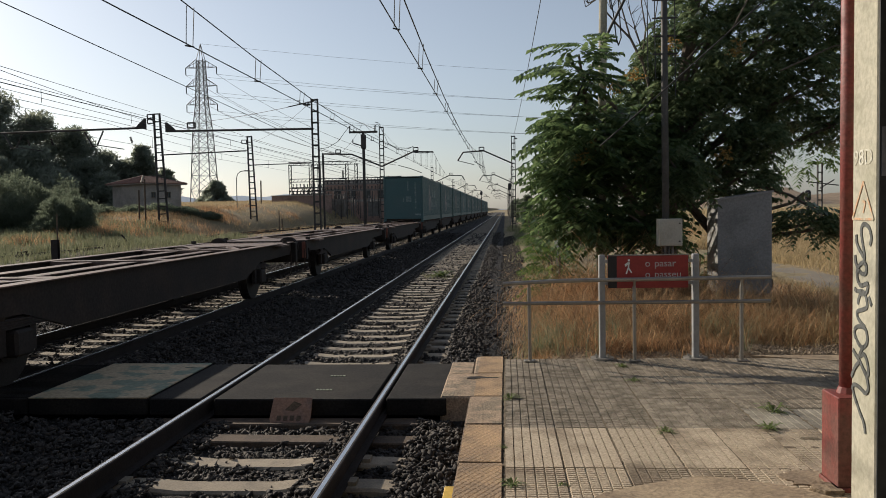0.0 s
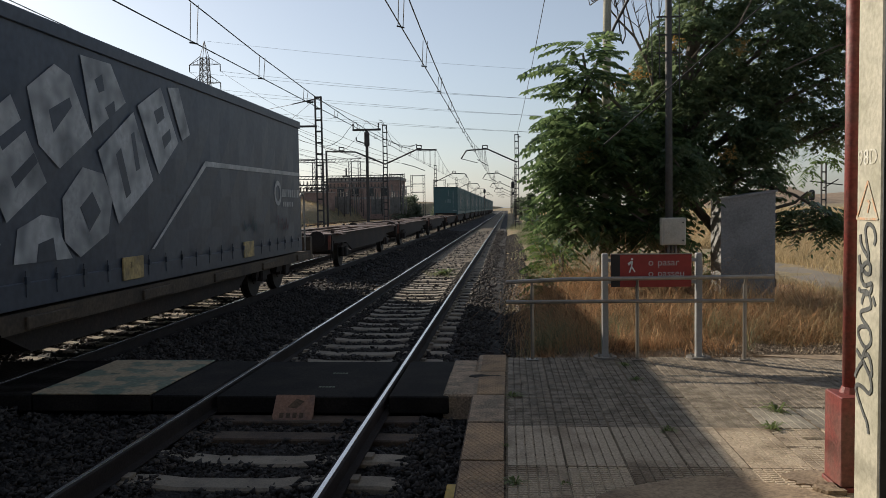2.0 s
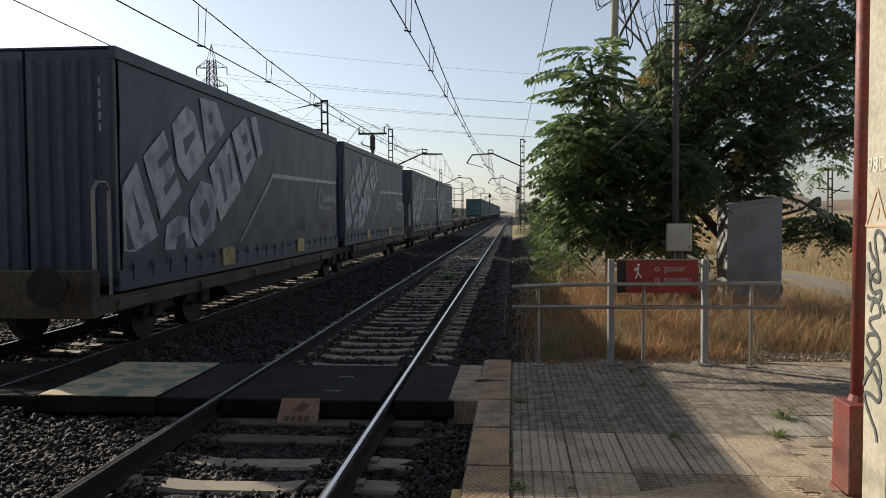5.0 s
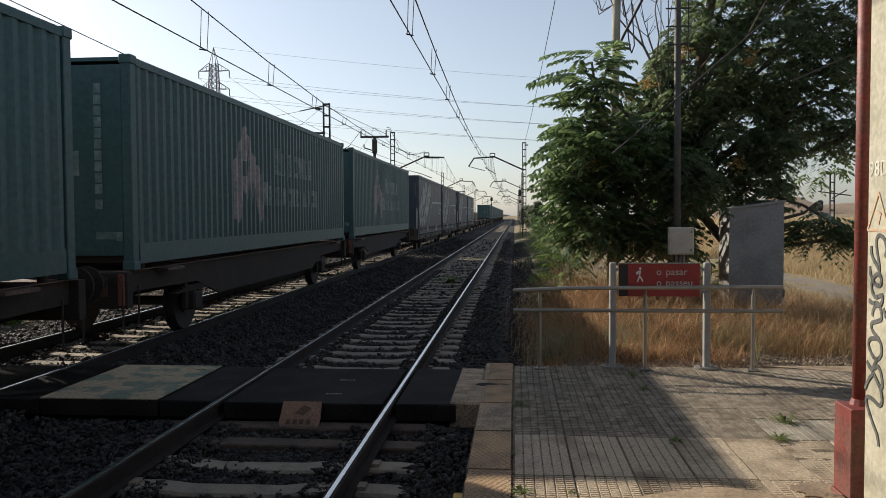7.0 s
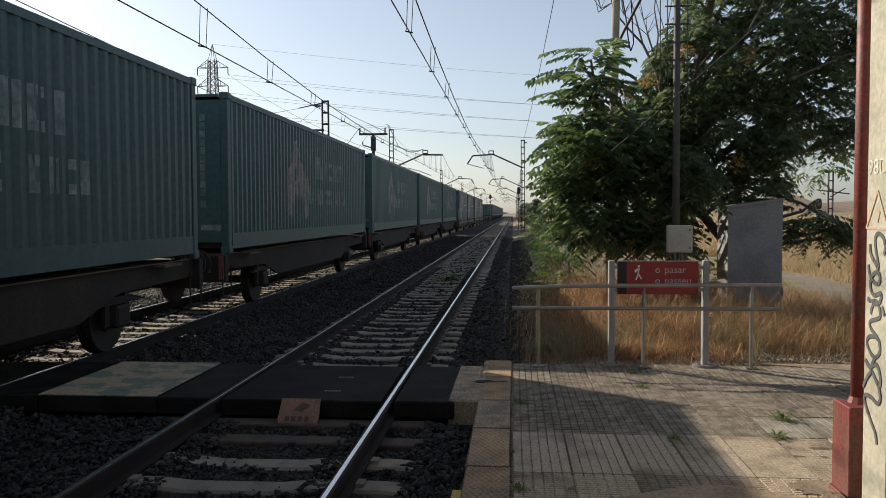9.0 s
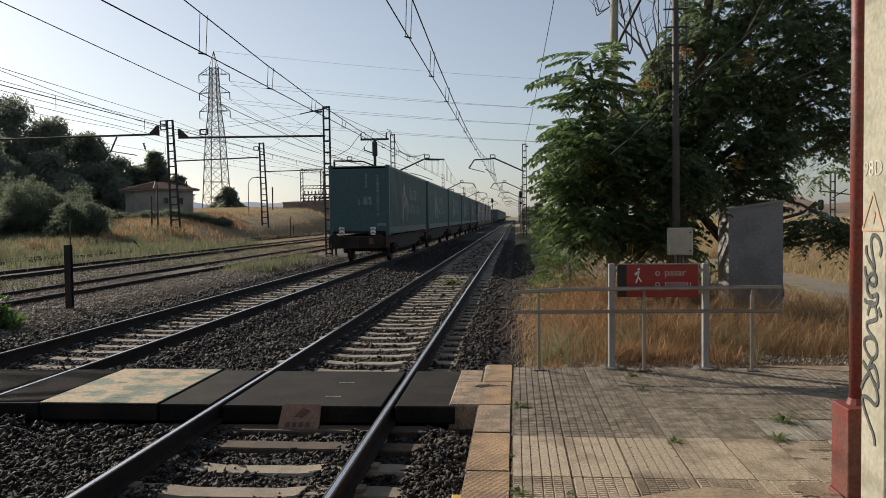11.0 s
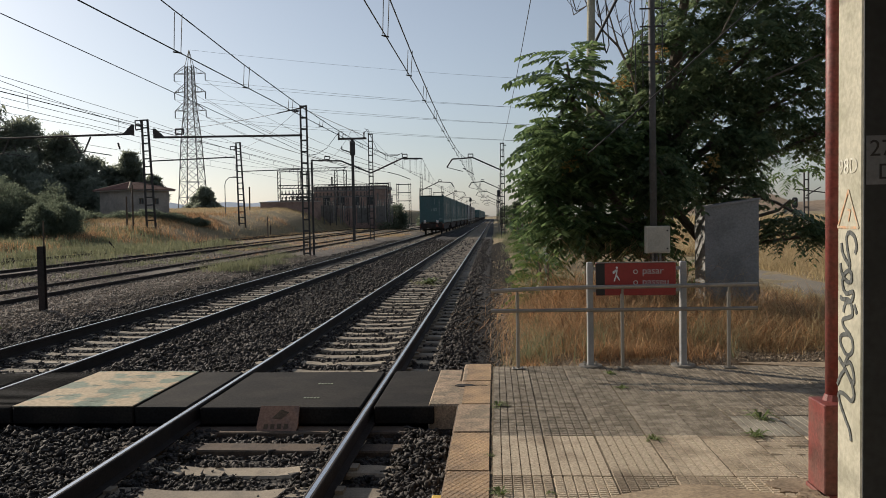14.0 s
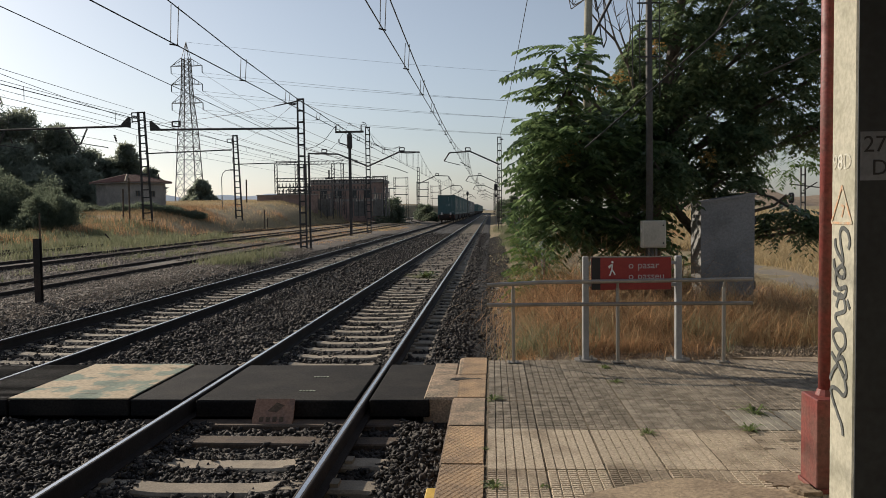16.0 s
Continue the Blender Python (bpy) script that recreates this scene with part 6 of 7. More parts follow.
    def airy(P):
        """Leaves end above the grass and leave the sky open between the hanging branch and the crown."""
        open_sky = (P[:, 0] > 5.1) & (P[:, 2] > 1.95) & (P[:, 2] < 3.0)
        return P[~open_sky & (P[:, 2] > np.where(P[:, 0] < 1.5, 1.35, 1.12))]

    def sunlit(P, r):
        """A thin place in the crown: the low sun comes through to the cabinet in flecks."""
        k = -0.8 * (P[:, 0] - 3.775) + 0.6 * (P[:, 1] - 15.28)
        off = np.abs(0.6 * (P[:, 0] - 3.775) + 0.8 * (P[:, 1] - 15.28))
        return ~((k > 0) & (off < 0.42) & (P[:, 2] < 2.1 + 0.475 * k)) | (r.uniform(0, 1, len(P)) < 0.035)

    C, D, inner = airy(np.concatenate(C)), airy(np.concatenate(D)), airy(np.concatenate(inner))
    frond_cloud("crown", t, C, 9, M_LEAF, 0.66, 9, 0.18, 0.031, 0.35, 0.3, sunlit)
    frond_cloud("crown", t, D, 19, M_LEAFD, 0.36, 6, 0.12, 0.026, 0.7, 0.3, sunlit)
    frond_cloud("inner_crown", t, inner, 29, M_LEAFD, 0.5, 6, 0.19, 0.048, 0.6, 0.6, sunlit)
    # Lobe of sunlit leaves: the light is put into a yellower leaf colour.
    u = rng.normal(size=(46, 3))
    u /= np.linalg.norm(u, axis=1)[:, None]
    frond_cloud("crown", t, np.concatenate([np.array((6.15, 17.4, 3.0)) + u * np.array((0.4, 0.3, 0.5)), u], 1), 23, M_SHRUB, 0.4, 7, 0.14, 0.026, 0.6, 0.6)
    # long sprays standing out at the edge
    E = []
    for x, y, z, dx, dz in ((1.35, 14.9, 4.75, -0.9, 0.3), (1.35, 14.9, 4.8, 0.9, 0.3), (1.3, 14.9, 4.55, -1, 0.1), (1.4, 14.9, 4.5, 1, 0.2), (1.2, 14.9, 4.25, -1, 0.1), (1.1, 14.9, 3.9, -1, 0.05), (1.5, 14.9, 4.2, 1, 0.1), (1.15, 14.8, 3.5, -1, 0.05), (1.12, 14.8, 3.1, -1, 0.1),
                            (1.12, 14.8, 2.7, -1, 0.05), (1.15, 14.8, 2.35, -1, 0), (1.2, 14.8, 2.0, -1, -0.1), (1.25, 14.8, 1.65, -1, 0), (5.6, 15.4, 1.75, 1, -0.4), (6.1, 15.4, 1.5, 1, -0.4), (5.8, 15.4, 1.4, 0.6, -0.6), (6.3, 15.4, 1.45, 1, -0.3), (6.3, 15.9, 3.2, 1, 0.0)):
        for k in range(2):
            E.append((x + rnd.uniform(-0.12, 0.12), y + rnd.uniform(-0.3, 0.3), z + rnd.uniform(-0.1, 0.1), dx + rnd.uniform(-0.2, 0.2), -0.35 + rnd.uniform(-0.3, 0.3), dz + rnd.uniform(-0.15, 0.15)))
    frond_cloud("sprays", t, E, 10, M_LEAF, 0.85, 12, 0.19, 0.032, 0.28)
    bm = B()
    limb(bm, [(4.5, 16.2, 2.3), (5.3, 15.7, 2.0), (5.9, 15.5, 1.6), (6.4, 15.4, 1.4)], 0.035, 0.01, 6)
    part("branch", bm, M_BARK, t)
    bm = B()
    limb(bm, [(5.6, 16.2, 3.8), (6.1, 15.9, 3.3), (6.7, 15.8, 2.95)], 0.03, 0.01, 6)
    part("branch", bm, M_BARK, t)
    # bare twigs above
    bm = B()
    for pts in ([(3.0, 16.4, 4.2), (2.75, 16.4, 4.8), (2.55, 16.3, 5.3), (2.1, 16.3, 5.7), (1.75, 16.2, 6.3)], [(2.75, 16.4, 4.8), (2.5, 16.4, 5.6), (2.35, 16.4, 6.4)], [(2.1, 16.3, 5.7), (2.0, 16.3, 6.3)], [(1.95, 16.2, 5.95), (1.65, 16.2, 5.8), (1.55, 16.2, 6.2)],
                [(3.0, 16.5, 4.3), (2.95, 16.5, 5.3), (2.75, 16.5, 6.0), (2.7, 16.5, 6.6)], [(2.95, 16.5, 5.3), (3.1, 16.5, 6.3)], [(3.3, 16.5, 4.6), (3.4, 16.5, 6.0), (3.3, 16.5, 6.8)]):
        limb(bm, pts, 0.013, 0.004, 5)
        for j in range(1, len(pts)):
            p = Vector(pts[j])
            for q in range(3):
                limb(bm, [p, p + Vector((rnd.uniform(-0.3, 0.3), rnd.uniform(-0.1, 0.1), rnd.uniform(0.15, 0.4)))], 0.007, 0.003, 4)
    part("bare_branch", bm, M_BARK, t)
    for pts, r0 in (([(2.85, 16.1, 3.9), (2.66, 15.9, 4.52), (2.41, 15.9, 5.04), (2.15, 15.9, 5.32), (1.97, 15.9, 5.54), (1.78, 15.9, 5.95), (1.7, 15.9, 6.4)], 0.032), ([(2.41, 15.9, 5.04), (2.26, 15.9, 5.58), (2.16, 15.9, 5.95), (2.2, 15.9, 6.5)], 0.018),
                    ([(1.78, 15.9, 5.8), (1.57, 15.9, 5.66), (1.5, 15.9, 5.98)], 0.011), ([(2.62, 15.9, 4.6), (2.7, 15.9, 5.2), (2.62, 15.9, 5.7), (2.7, 15.9, 6.4)], 0.02)):
        bm = B()
        limb(bm, pts, r0, 0.006, 6)
        part("bare_branch", bm, M_BARK, t)
    for pts in ([(4.9, 15.0, 4.2), (5.8, 15.0, 4.6), (6.6, 15.0, 4.7)], [(4.1, 15.1, 5.0), (4.6, 15.0, 6.0), (4.9, 15.0, 6.8)]):
        bm = B()
        limb(bm, pts, 0.016, 0.006, 5)
        part("bare_branch", bm, M_BARK, t)
    rngs = np.random.default_rng(31)
    for c in ((2.0, 14.9, 4.0), (2.3, 14.9, 4.2), (1.5, 14.7, 3.0), (3.0, 15.2, 4.75), (1.35, 14.6, 2.7), (4.0, 15.2, 2.75), (4.2, 15.2, 4.7)):
        p = np.array(c) + rngs.normal(0, 0.07, (26, 3))
        tagged(frond_cloud("seed_head", t, np.concatenate([p, rngs.normal(size=(26, 3))], 1), 12, M_SEED, 0.1, 2, 0.05, 0.015, 0.2), kind="stuff")


def shrub(x, y, z, r, h, n, label, name="shrub", material=None, seed=1, leaflet=0.1, frond=0.5):
    t = thing(name, label, "shrub", "shrubs by the track")
    t.matrix_basis = pose(x, y, z)
    rng = np.random.default_rng(seed)
    u = rng.normal(size=(n, 3))
    u /= np.linalg.norm(u, axis=1)[:, None]
    u[:, 2] = np.abs(u[:, 2])
    p = u * rng.uniform(0.3, 1, n)[:, None] ** 0.5 * np.array([r, r, h])
    frond_cloud("leaves", t, np.concatenate([p, u], 1), seed, material or M_SHRUB, frond, 8, leaflet, 0.024, 0.5)
    bm = B()
    for k in range(5):
        a = k * 1.26
        limb(bm, [(0, 0, -0.1), (0.3 * r * math.cos(a), 0.3 * r * math.sin(a), h * 0.4), (0.5 * r * math.cos(a), 0.5 * r * math.sin(a), h * 0.8)], 0.025, 0.01, 5)
    part("stem", bm, M_BARK, t)


def clump_tree(name, x, y, z, r, h, n, label, material, seed, size, trunk=1.5, cone=False, cat="tree"):
    """Far tree: trunk, limbs and a crown of many small leaf tufts in uneven lobes."""
    t = thing(name, label, cat, "trees on the bank", at=pose(x, y, z))
    rng = np.random.default_rng(seed)
    bm = B()
    limb(bm, [(0, 0, -0.5), (0.05 * r, 0, trunk), (0, 0.05 * r, h * 0.75)], 0.09 * r + 0.05, 0.03, 7)
    for k in range(6):
        a = rng.uniform(0, 6.28)
        limb(bm, [(0, 0, trunk + 0.1 * h * (k % 3)), (0.6 * r * math.cos(a), 0.6 * r * math.sin(a), trunk + h * 0.15 * (k % 4 + 1))], 0.04 * r + 0.02, 0.02, 5)
    part("trunk", bm, M_BARK, t)
    P = []
    for k in range(64):
        u = rng.uniform(0, 1)
        zc = trunk + (h - trunk) * u
        rr = r * (1.05 - u) if cone else r * math.sqrt(max(0.08, 1 - (2 * u - 0.8) ** 2)) * rng.uniform(0.6, 1.0)
        a = rng.uniform(0, 6.28)
        c = np.array([rr * math.cos(a) * rng.uniform(0.3, 1), rr * math.sin(a) * rng.uniform(0.3, 1), zc])
        m = n // 64
        v = rng.normal(size=(m, 3))
        v /= np.linalg.norm(v, axis=1)[:, None]
        lr = r * (0.2 if cone else rng.uniform(0.12, 0.4))
        P.append(c + v * (rng.uniform(0.3, 1, m) ** 0.5)[:, None] * lr * np.array([1, 1, 0.5 if cone else 0.7]))
    P = np.concatenate(P)
    m = len(P)
    P = P + rng.normal(0, 0.05 * r, (m, 3))
    A, Bv = rng.normal(size=(m, 3)) * size * 1.5, rng.normal(size=(m, 3)) * size * 0.55
    V = np.stack([P - A * 0.5, P + Bv * 0.5, P + A * 0.5, P - Bv * 0.5], 1).reshape(-1, 3)
    ob = soup("crown", V, np.arange(4 * m).reshape(m, 4), material)
    ob.parent = t


weeds()
big_tree()
shrub(0.95, 15.4, -0.15, 0.3, 1.35, 70, "bright green feathery sapling beside the ballast", seed=3)
shrub(0.72, 14.8, -0.2, 0.2, 0.75, 30, "bright green feathery sapling beside the ballast", seed=4)
for k, (x, y, r, h) in enumerate(((1.2, 24, 0.5, 1.1), (1.5, 32, 0.6, 1.6), (1.7, 44, 0.7, 1.5), (1.9, 58, 0.8, 2.0), (2.2, 74, 1.0, 2.4))):
    shrub(x, y, -0.2, r, h, 80, "green feathery sapling beside the ballast", seed=70 + k, leaflet=0.11 + 0.002 * y, frond=0.45)
shrub(3.8, 16.9, -0.2, 0.3, 1.3, 60, "green sapling beside the grey cabinet", seed=5)
for k, (x, y, r, h) in enumerate(((-57.5, 88, 6.4, 15.0), (-63.5, 92, 7.0, 16.8), (-53.4, 90, 5.2, 13.0), (-50.0, 92, 4.6, 11.4), (-47.4, 94, 3.6, 9.4), (-42.0, 92, 2.4, 9.6), (-40.2, 94, 2.0, 7.0), (-55, 80, 5.2, 10.5), (-50.5, 84, 4.2, 8.6),
                                  (-60, 76, 5.6, 12.8), (-46.4, 88, 3.6, 7.6), (-44.2, 92, 2.9, 7.8), (-51.5, 79, 3.8, 7.6), (-47.0, 82, 3.2, 6.2), (-43.2, 86, 2.7, 6.2), (-40.8, 84, 1.9, 5.0), (-67, 84, 6.4, 15.5))):
    clump_tree("pine_tree", x, y, 1.2, r, h - 1.2, 24000 if r > 4.5 else 16000, "dark green pine tree in the wood on the bank", M_PINE, 40 + k, 0.2, 0.5)


def wild_bush(x, y, z, r, h, n, label, material, seed, size):
    """Broad bush, leafy to the ground: many stems, an uneven dome of long small leaves."""
    t = thing("wild_bush", label, "bush", "bushes on the bank", at=pose(x, y, z))
    rng = np.random.default_rng(seed)
    bm = B()
    P, D = [], []
    for k in range(34):
        a, q = rng.uniform(0, 6.28), math.sqrt(rng.uniform(0.0, 1.0))
        top = h * (1 - 0.75 * q * q) * rng.uniform(0.72, 1.08)
        bx, by = r * q * math.cos(a), r * q * math.sin(a)
        if k % 3 == 0:
            limb(bm, [(bx * 0.2, by * 0.2, -0.3), (bx * 0.7, by * 0.7, top * 0.5), (bx, by, top * 0.9)], 0.06, 0.012, 5)
        m = n // 34
        u = rng.uniform(0, 1, m) ** 0.7
        sp = r * 0.26 * (0.4 + 0.9 * np.sin(np.pi * np.clip(u, 0.05, 0.98)))
        c = np.stack([bx * (0.65 + 0.35 * u), by * (0.65 + 0.35 * u), top * u], -1) + rng.normal(0, 0.62, (m, 3)) * np.stack([sp, sp, 0.5 * sp], -1)
        P.append(c)
        D.append(np.array([math.cos(a) * 0.5, math.sin(a) * 0.5, 0.7]) + rng.normal(0, 0.6, (m, 3)))
    part("stem", bm, M_BARK, t)
    P, D = np.concatenate(P), np.concatenate(D)
    P[:, 2] = np.maximum(P[:, 2], -0.1)
    D /= np.linalg.norm(D, axis=1)[:, None]
    m = len(P)
    W = np.cross(D, rng.normal(size=(m, 3)))
    W *= (size * 0.28 / np.linalg.norm(W, axis=1))[:, None]
    L = D * (size * rng.uniform(0.6, 1.4, m))[:, None]
    ob = soup("leaves", np.stack([P, P + L * 0.45 + W, P + L, P + L * 0.45 - W], 1).reshape(-1, 3), np.arange(4 * m).reshape(m, 4), material)
    ob.parent = t


for k, (x, y, r, h, n) in enumerate(((-30.1, 54, 1.9, 3.3, 36000), (-35.8, 57, 2.8, 4.3, 40000), (-33.4, 58, 1.8, 3.0, 16000), (-39.5, 60, 3.0, 4.6, 24000), (-37.0, 66, 2.4, 3.4, 10000), (-37.4, 53, 2.0, 3.0, 18000))):
    wild_bush(x, y, float(gz(x, y)) - 0.1, r, h, n, "broad feathery grey-green bush in dry grass", M_OLIVE, 90 + k, 0.13)
for k, (x, y, r, h) in enumerate(((-32.6, 69.5, 1.5, 1.0), (-30.9, 70.5, 1.6, 1.1), (-29.3, 72, 1.5, 0.9), (-36.5, 70, 1.8, 1.3), (-38.4, 71, 1.6, 1.2), (-34.6, 69, 1.2, 0.8), (-27.8, 74, 1.3, 0.8))):
    wild_bush(x, y, float(gz(x, y)) - 0.1, r, h * 0.8, 7000, "low dark scrub at the foot of the house", M_OLIVE, 110 + k, 0.12)
wild_bush(-10.35, 15.2, -0.42, 0.5, 0.75, 2600, "leafy green weed at the edge of the gravel", M_SHRUB, 120, 0.13)
clump_tree("cedar_tree", -54.3, 150, 3.1, 3.7, 4.4, 13000, "dark spreading cedar at the pylon's foot", M_PINE, 53, 0.35, 0.4, True)
for k, (x, y, r, h) in enumerate(((-16.0, 130, 3.6, 4.2), (-12.5, 160, 2.2, 3.2), (-15, 175, 2.5, 3.5), (3.4, 120, 1.6, 4.0), (3.2, 150, 1.7, 3.6), (2.6, 95, 0.9, 2.6), (3.0, 200, 2, 4.5), (-2.0 + 5, 260, 2, 5), (-10.8, 150, 1.5, 2.0))):
    clump_tree("bush", x, y, float(gz(x, y)) - 0.2, r, h, 2500, "dull green bush beside the line", M_OLIVE, 60 + k, 0.22, 0.2, cat="bush")


# ---- the freight train ----
DECK = 1.12
LEN = 13.6
TLEN = 13.3


def corrugated(bm, x, side, y0, y1, z0, z1, pitch=0.26, depth=0.04):
    """Trapezoid-ribbed wall at x, ribs outwards to side."""
    n = int(round((y1 - y0) / pitch))
    p = (y1 - y0) / n
    prof = []
    for k in range(n):
        a = y0 + k * p
        prof += [(a, 0), (a + p * 0.14, 0), (a + p * 0.38, 1), (a + p * 0.7, 1), (a + p * 0.94, 0)]
    prof.append((y1, 0))
    lo = [bm.verts.new((x + side * depth * (d - 1), y, z0)) for y, d in prof]
    hi = [bm.verts.new((x + side * depth * (d - 1), y, z1)) for y, d in prof]
    for i in range(len(prof) - 1):
        bm.faces.new((lo[i], lo[i + 1], hi[i + 1], hi[i]) if side > 0 else (lo[i + 1], lo[i], hi[i], hi[i + 1]))
    return prof


def painted(prof, x, side, depth, spans):
    """Thin paint over a corrugated wall. spans(y): (low, high) heights painted at that place along the wall."""
    bm = B()
    for (ya, da), (yb, db) in zip(prof, prof[1:]):
        if da + db == 0:                                # hollows stay bare, so their shade is put into the print
            continue
        for (la, ha), (lb, hb) in zip(spans(ya), spans(yb)):
            if ha - la > 0.01 or hb - lb > 0.01:
                xa, xb = x + side * (depth * (da - 1) + 0.003), x + side * (depth * (db - 1) + 0.003)
                bm.faces.new([bm.verts.new(q) for q in ((xa, ya, la), (xb, yb, lb), (xb, yb, max(lb, hb)), (xa, ya, max(la, ha)))])
    return bm


def green_container():
    t = thing("green_container", "dark green corrugated steel freight container on a wagon", "container", "green containers")
    W, H, L = 1.25, 2.9, LEN
    for s in (-1, 1):
        bm = B()
        prof = corrugated(bm, s * (W - 0.01), s, -L / 2 + 0.14, L / 2 - 0.14, 0.34, H - 0.1)
        w = part("side_wall", bm, M_GREENC, t)
        bm = B()
        box(bm, s * W - 0.06, s * W + 0.06 - (0.06 if s > 0 else 0), -L / 2 + 0.2, L / 2 - 0.2, 0.08, 0.36) if s > 0 else box(bm, -W, -W + 0.12, -L / 2 + 0.2, L / 2 - 0.2, 0.08, 0.36)
        part("bottom_rail", bm, M_GREENC, t)
        bm = B()
        x0, x1 = (W - 0.08, W) if s > 0 else (-W, -W + 0.08)
        box(bm, x0, x1, -L / 2, L / 2, H - 0.12, H - 0.02)
        part("top_rail", bm, M_GREENC, t)
        def horse(y):
            """Ragged brush emblem: a peak, two legs and a hole."""
            u = (y * s + 1.85) / 0.96
            jag = 0.06 * math.sin(y * 23) + 0.05 * math.sin(y * 57)
            if abs(u) > 1:
                return ((1.4, 1.4), (1.4, 1.4))
            top = 2.48 - 1.25 * abs(u + 0.25) ** 1.2 if u < 0.2 else 2.0 - 0.5 * u + jag
            low = (0.62 if abs(abs(u) - 0.7) < 0.22 else 1.1 + jag * 2) if u < 0.86 else 1.22 + jag
            low = min(low + jag, top)
            hole = abs(u + 0.22) < 0.17
            return ((low, 1.5 if hole else top), (1.78 if hole else top, top))
        part("emblem", painted(prof, s * (W - 0.01), s, 0.04, horse), M_FADEDP, w)
        def row(y0, y1, n, z0, z1, skip):
            for k in range(n):
                if k in skip:
                    continue
                a = y0 + (y1 - y0) * k / n
                c = a + (y1 - y0) / n * 0.76
                seg = [(y, d) for y, d in fine if a <= y * s <= c]
                if len(seg) > 1:
                    hi = z1 + (0.08 if k == 0 else 0.0)
                    form = (((z0, hi), (z0, z0)), ((z0, z0 + 0.12), (hi - 0.12, hi)))[k % 2]
                    part("print_block", painted(seg, s * (W - 0.01), s, 0.04, lambda y: form if abs(y * s - a) > 0.1 else ((z0, hi), (z0, z0))), M_FADEDG, w)
        fine = [(ya + (yb - ya) * f, da + (db - da) * f) for (ya, da), (yb, db) in zip(prof, prof[1:]) for f in (0, 0.5)]
        row(-0.1, 3.15, 7, 1.62, 2.12, ())
        row(-0.95, 3.6, 13, 0.95, 1.36, (8,))
    # marks on the plain front wall
    for xm, z0, rows, cw in ((0.78, 2.52, 11, 0.1), (0.3, 2.56, 4, 0.08)):
        for k in range(rows):
            bm = B()
            gap = 0.06 if k == 10 else 0.0
            box(bm, xm - cw / 2, xm + cw / 2, -L / 2 - 0.006, -L / 2 + 0.02, z0 - k * 0.15 - gap - 0.13, z0 - k * 0.15 - gap)
            part("code_bar", bm, M_FADEDG, t)
    for xm, z0, w, h in ((0.45, 1.62, 0.12, 0.34), (0.26, 1.62, 0.18, 0.34), (0.0, 1.55, 0.08, 0.26), (0.88, 0.52, 0.3, 0.1), (1.06, 0.52, 0.08, 0.12)):
        bm = B()
        box(bm, xm - w / 2, xm + w / 2, -L / 2 - 0.006, -L / 2 + 0.02, z0 - h, z0)
        part("data_plate", bm, M_FADEDG, t)
    bm = B()
    box(bm, -W + 0.14, W - 0.14, -L / 2 + 0.004, -L / 2 + 0.05, 0.2, H - 0.13)
    part("front_wall", bm, M_GREENC, t)
    for sx in (-1, 1):
        for sy in (-1, 1):
            bm = B()
            x, y = sx * (W - 0.07), sy * (L / 2 - 0.08)
            box(bm, x - 0.07, x + 0.07, y - 0.08, y + 0.08, 0, H, 0.01)
            c = part("corner_post", bm, M_GREENC, t)
            for z in (0.0, H - 0.12):
                bm = B()
                box(bm, x - 0.085, x + 0.085, y - 0.095, y + 0.095, z, z + 0.125, 0.012)
                part("corner_casting", bm, M_GREENC, c)
    bm = B()
    box(bm, -W + 0.06, W - 0.06, -L / 2 + 0.06, L / 2 - 0.06, H - 0.07, H - 0.02)
    part("roof", bm, M_GREENC, t)
    bm = B()
    box(bm, -W + 0.1, W - 0.1, -L / 2 + 0.1, L / 2 - 0.1, 0.1, 0.25)
    part("floor", bm, M_WAGON, t)
    for sy in (1,):                                   # double doors at the other end
        y = sy * (L / 2 - 0.05)
        for sx in (-1, 1):
            bm = B()
            box(bm, min(0.015 * sx, sx * 1.1), max(0.015 * sx, sx * 1.1), y - 0.03, y + 0.03, 0.2, H - 0.13)
            d = part("door", bm, M_GREENC, t)
            for x in (0.3, 0.8):
                bm = B()
                rod(bm, (sx * x, y + sy * 0.05, 0.18), (sx * x, y + sy * 0.05, H - 0.12), 0.02, 6)
                box(bm, sx * x - 0.12, sx * x + 0.12, y + sy * 0.05 - 0.015, y + sy * 0.05 + 0.015, 1.1, 1.14)
                part("lock_rod", bm, M_GREENC, d)
    return t


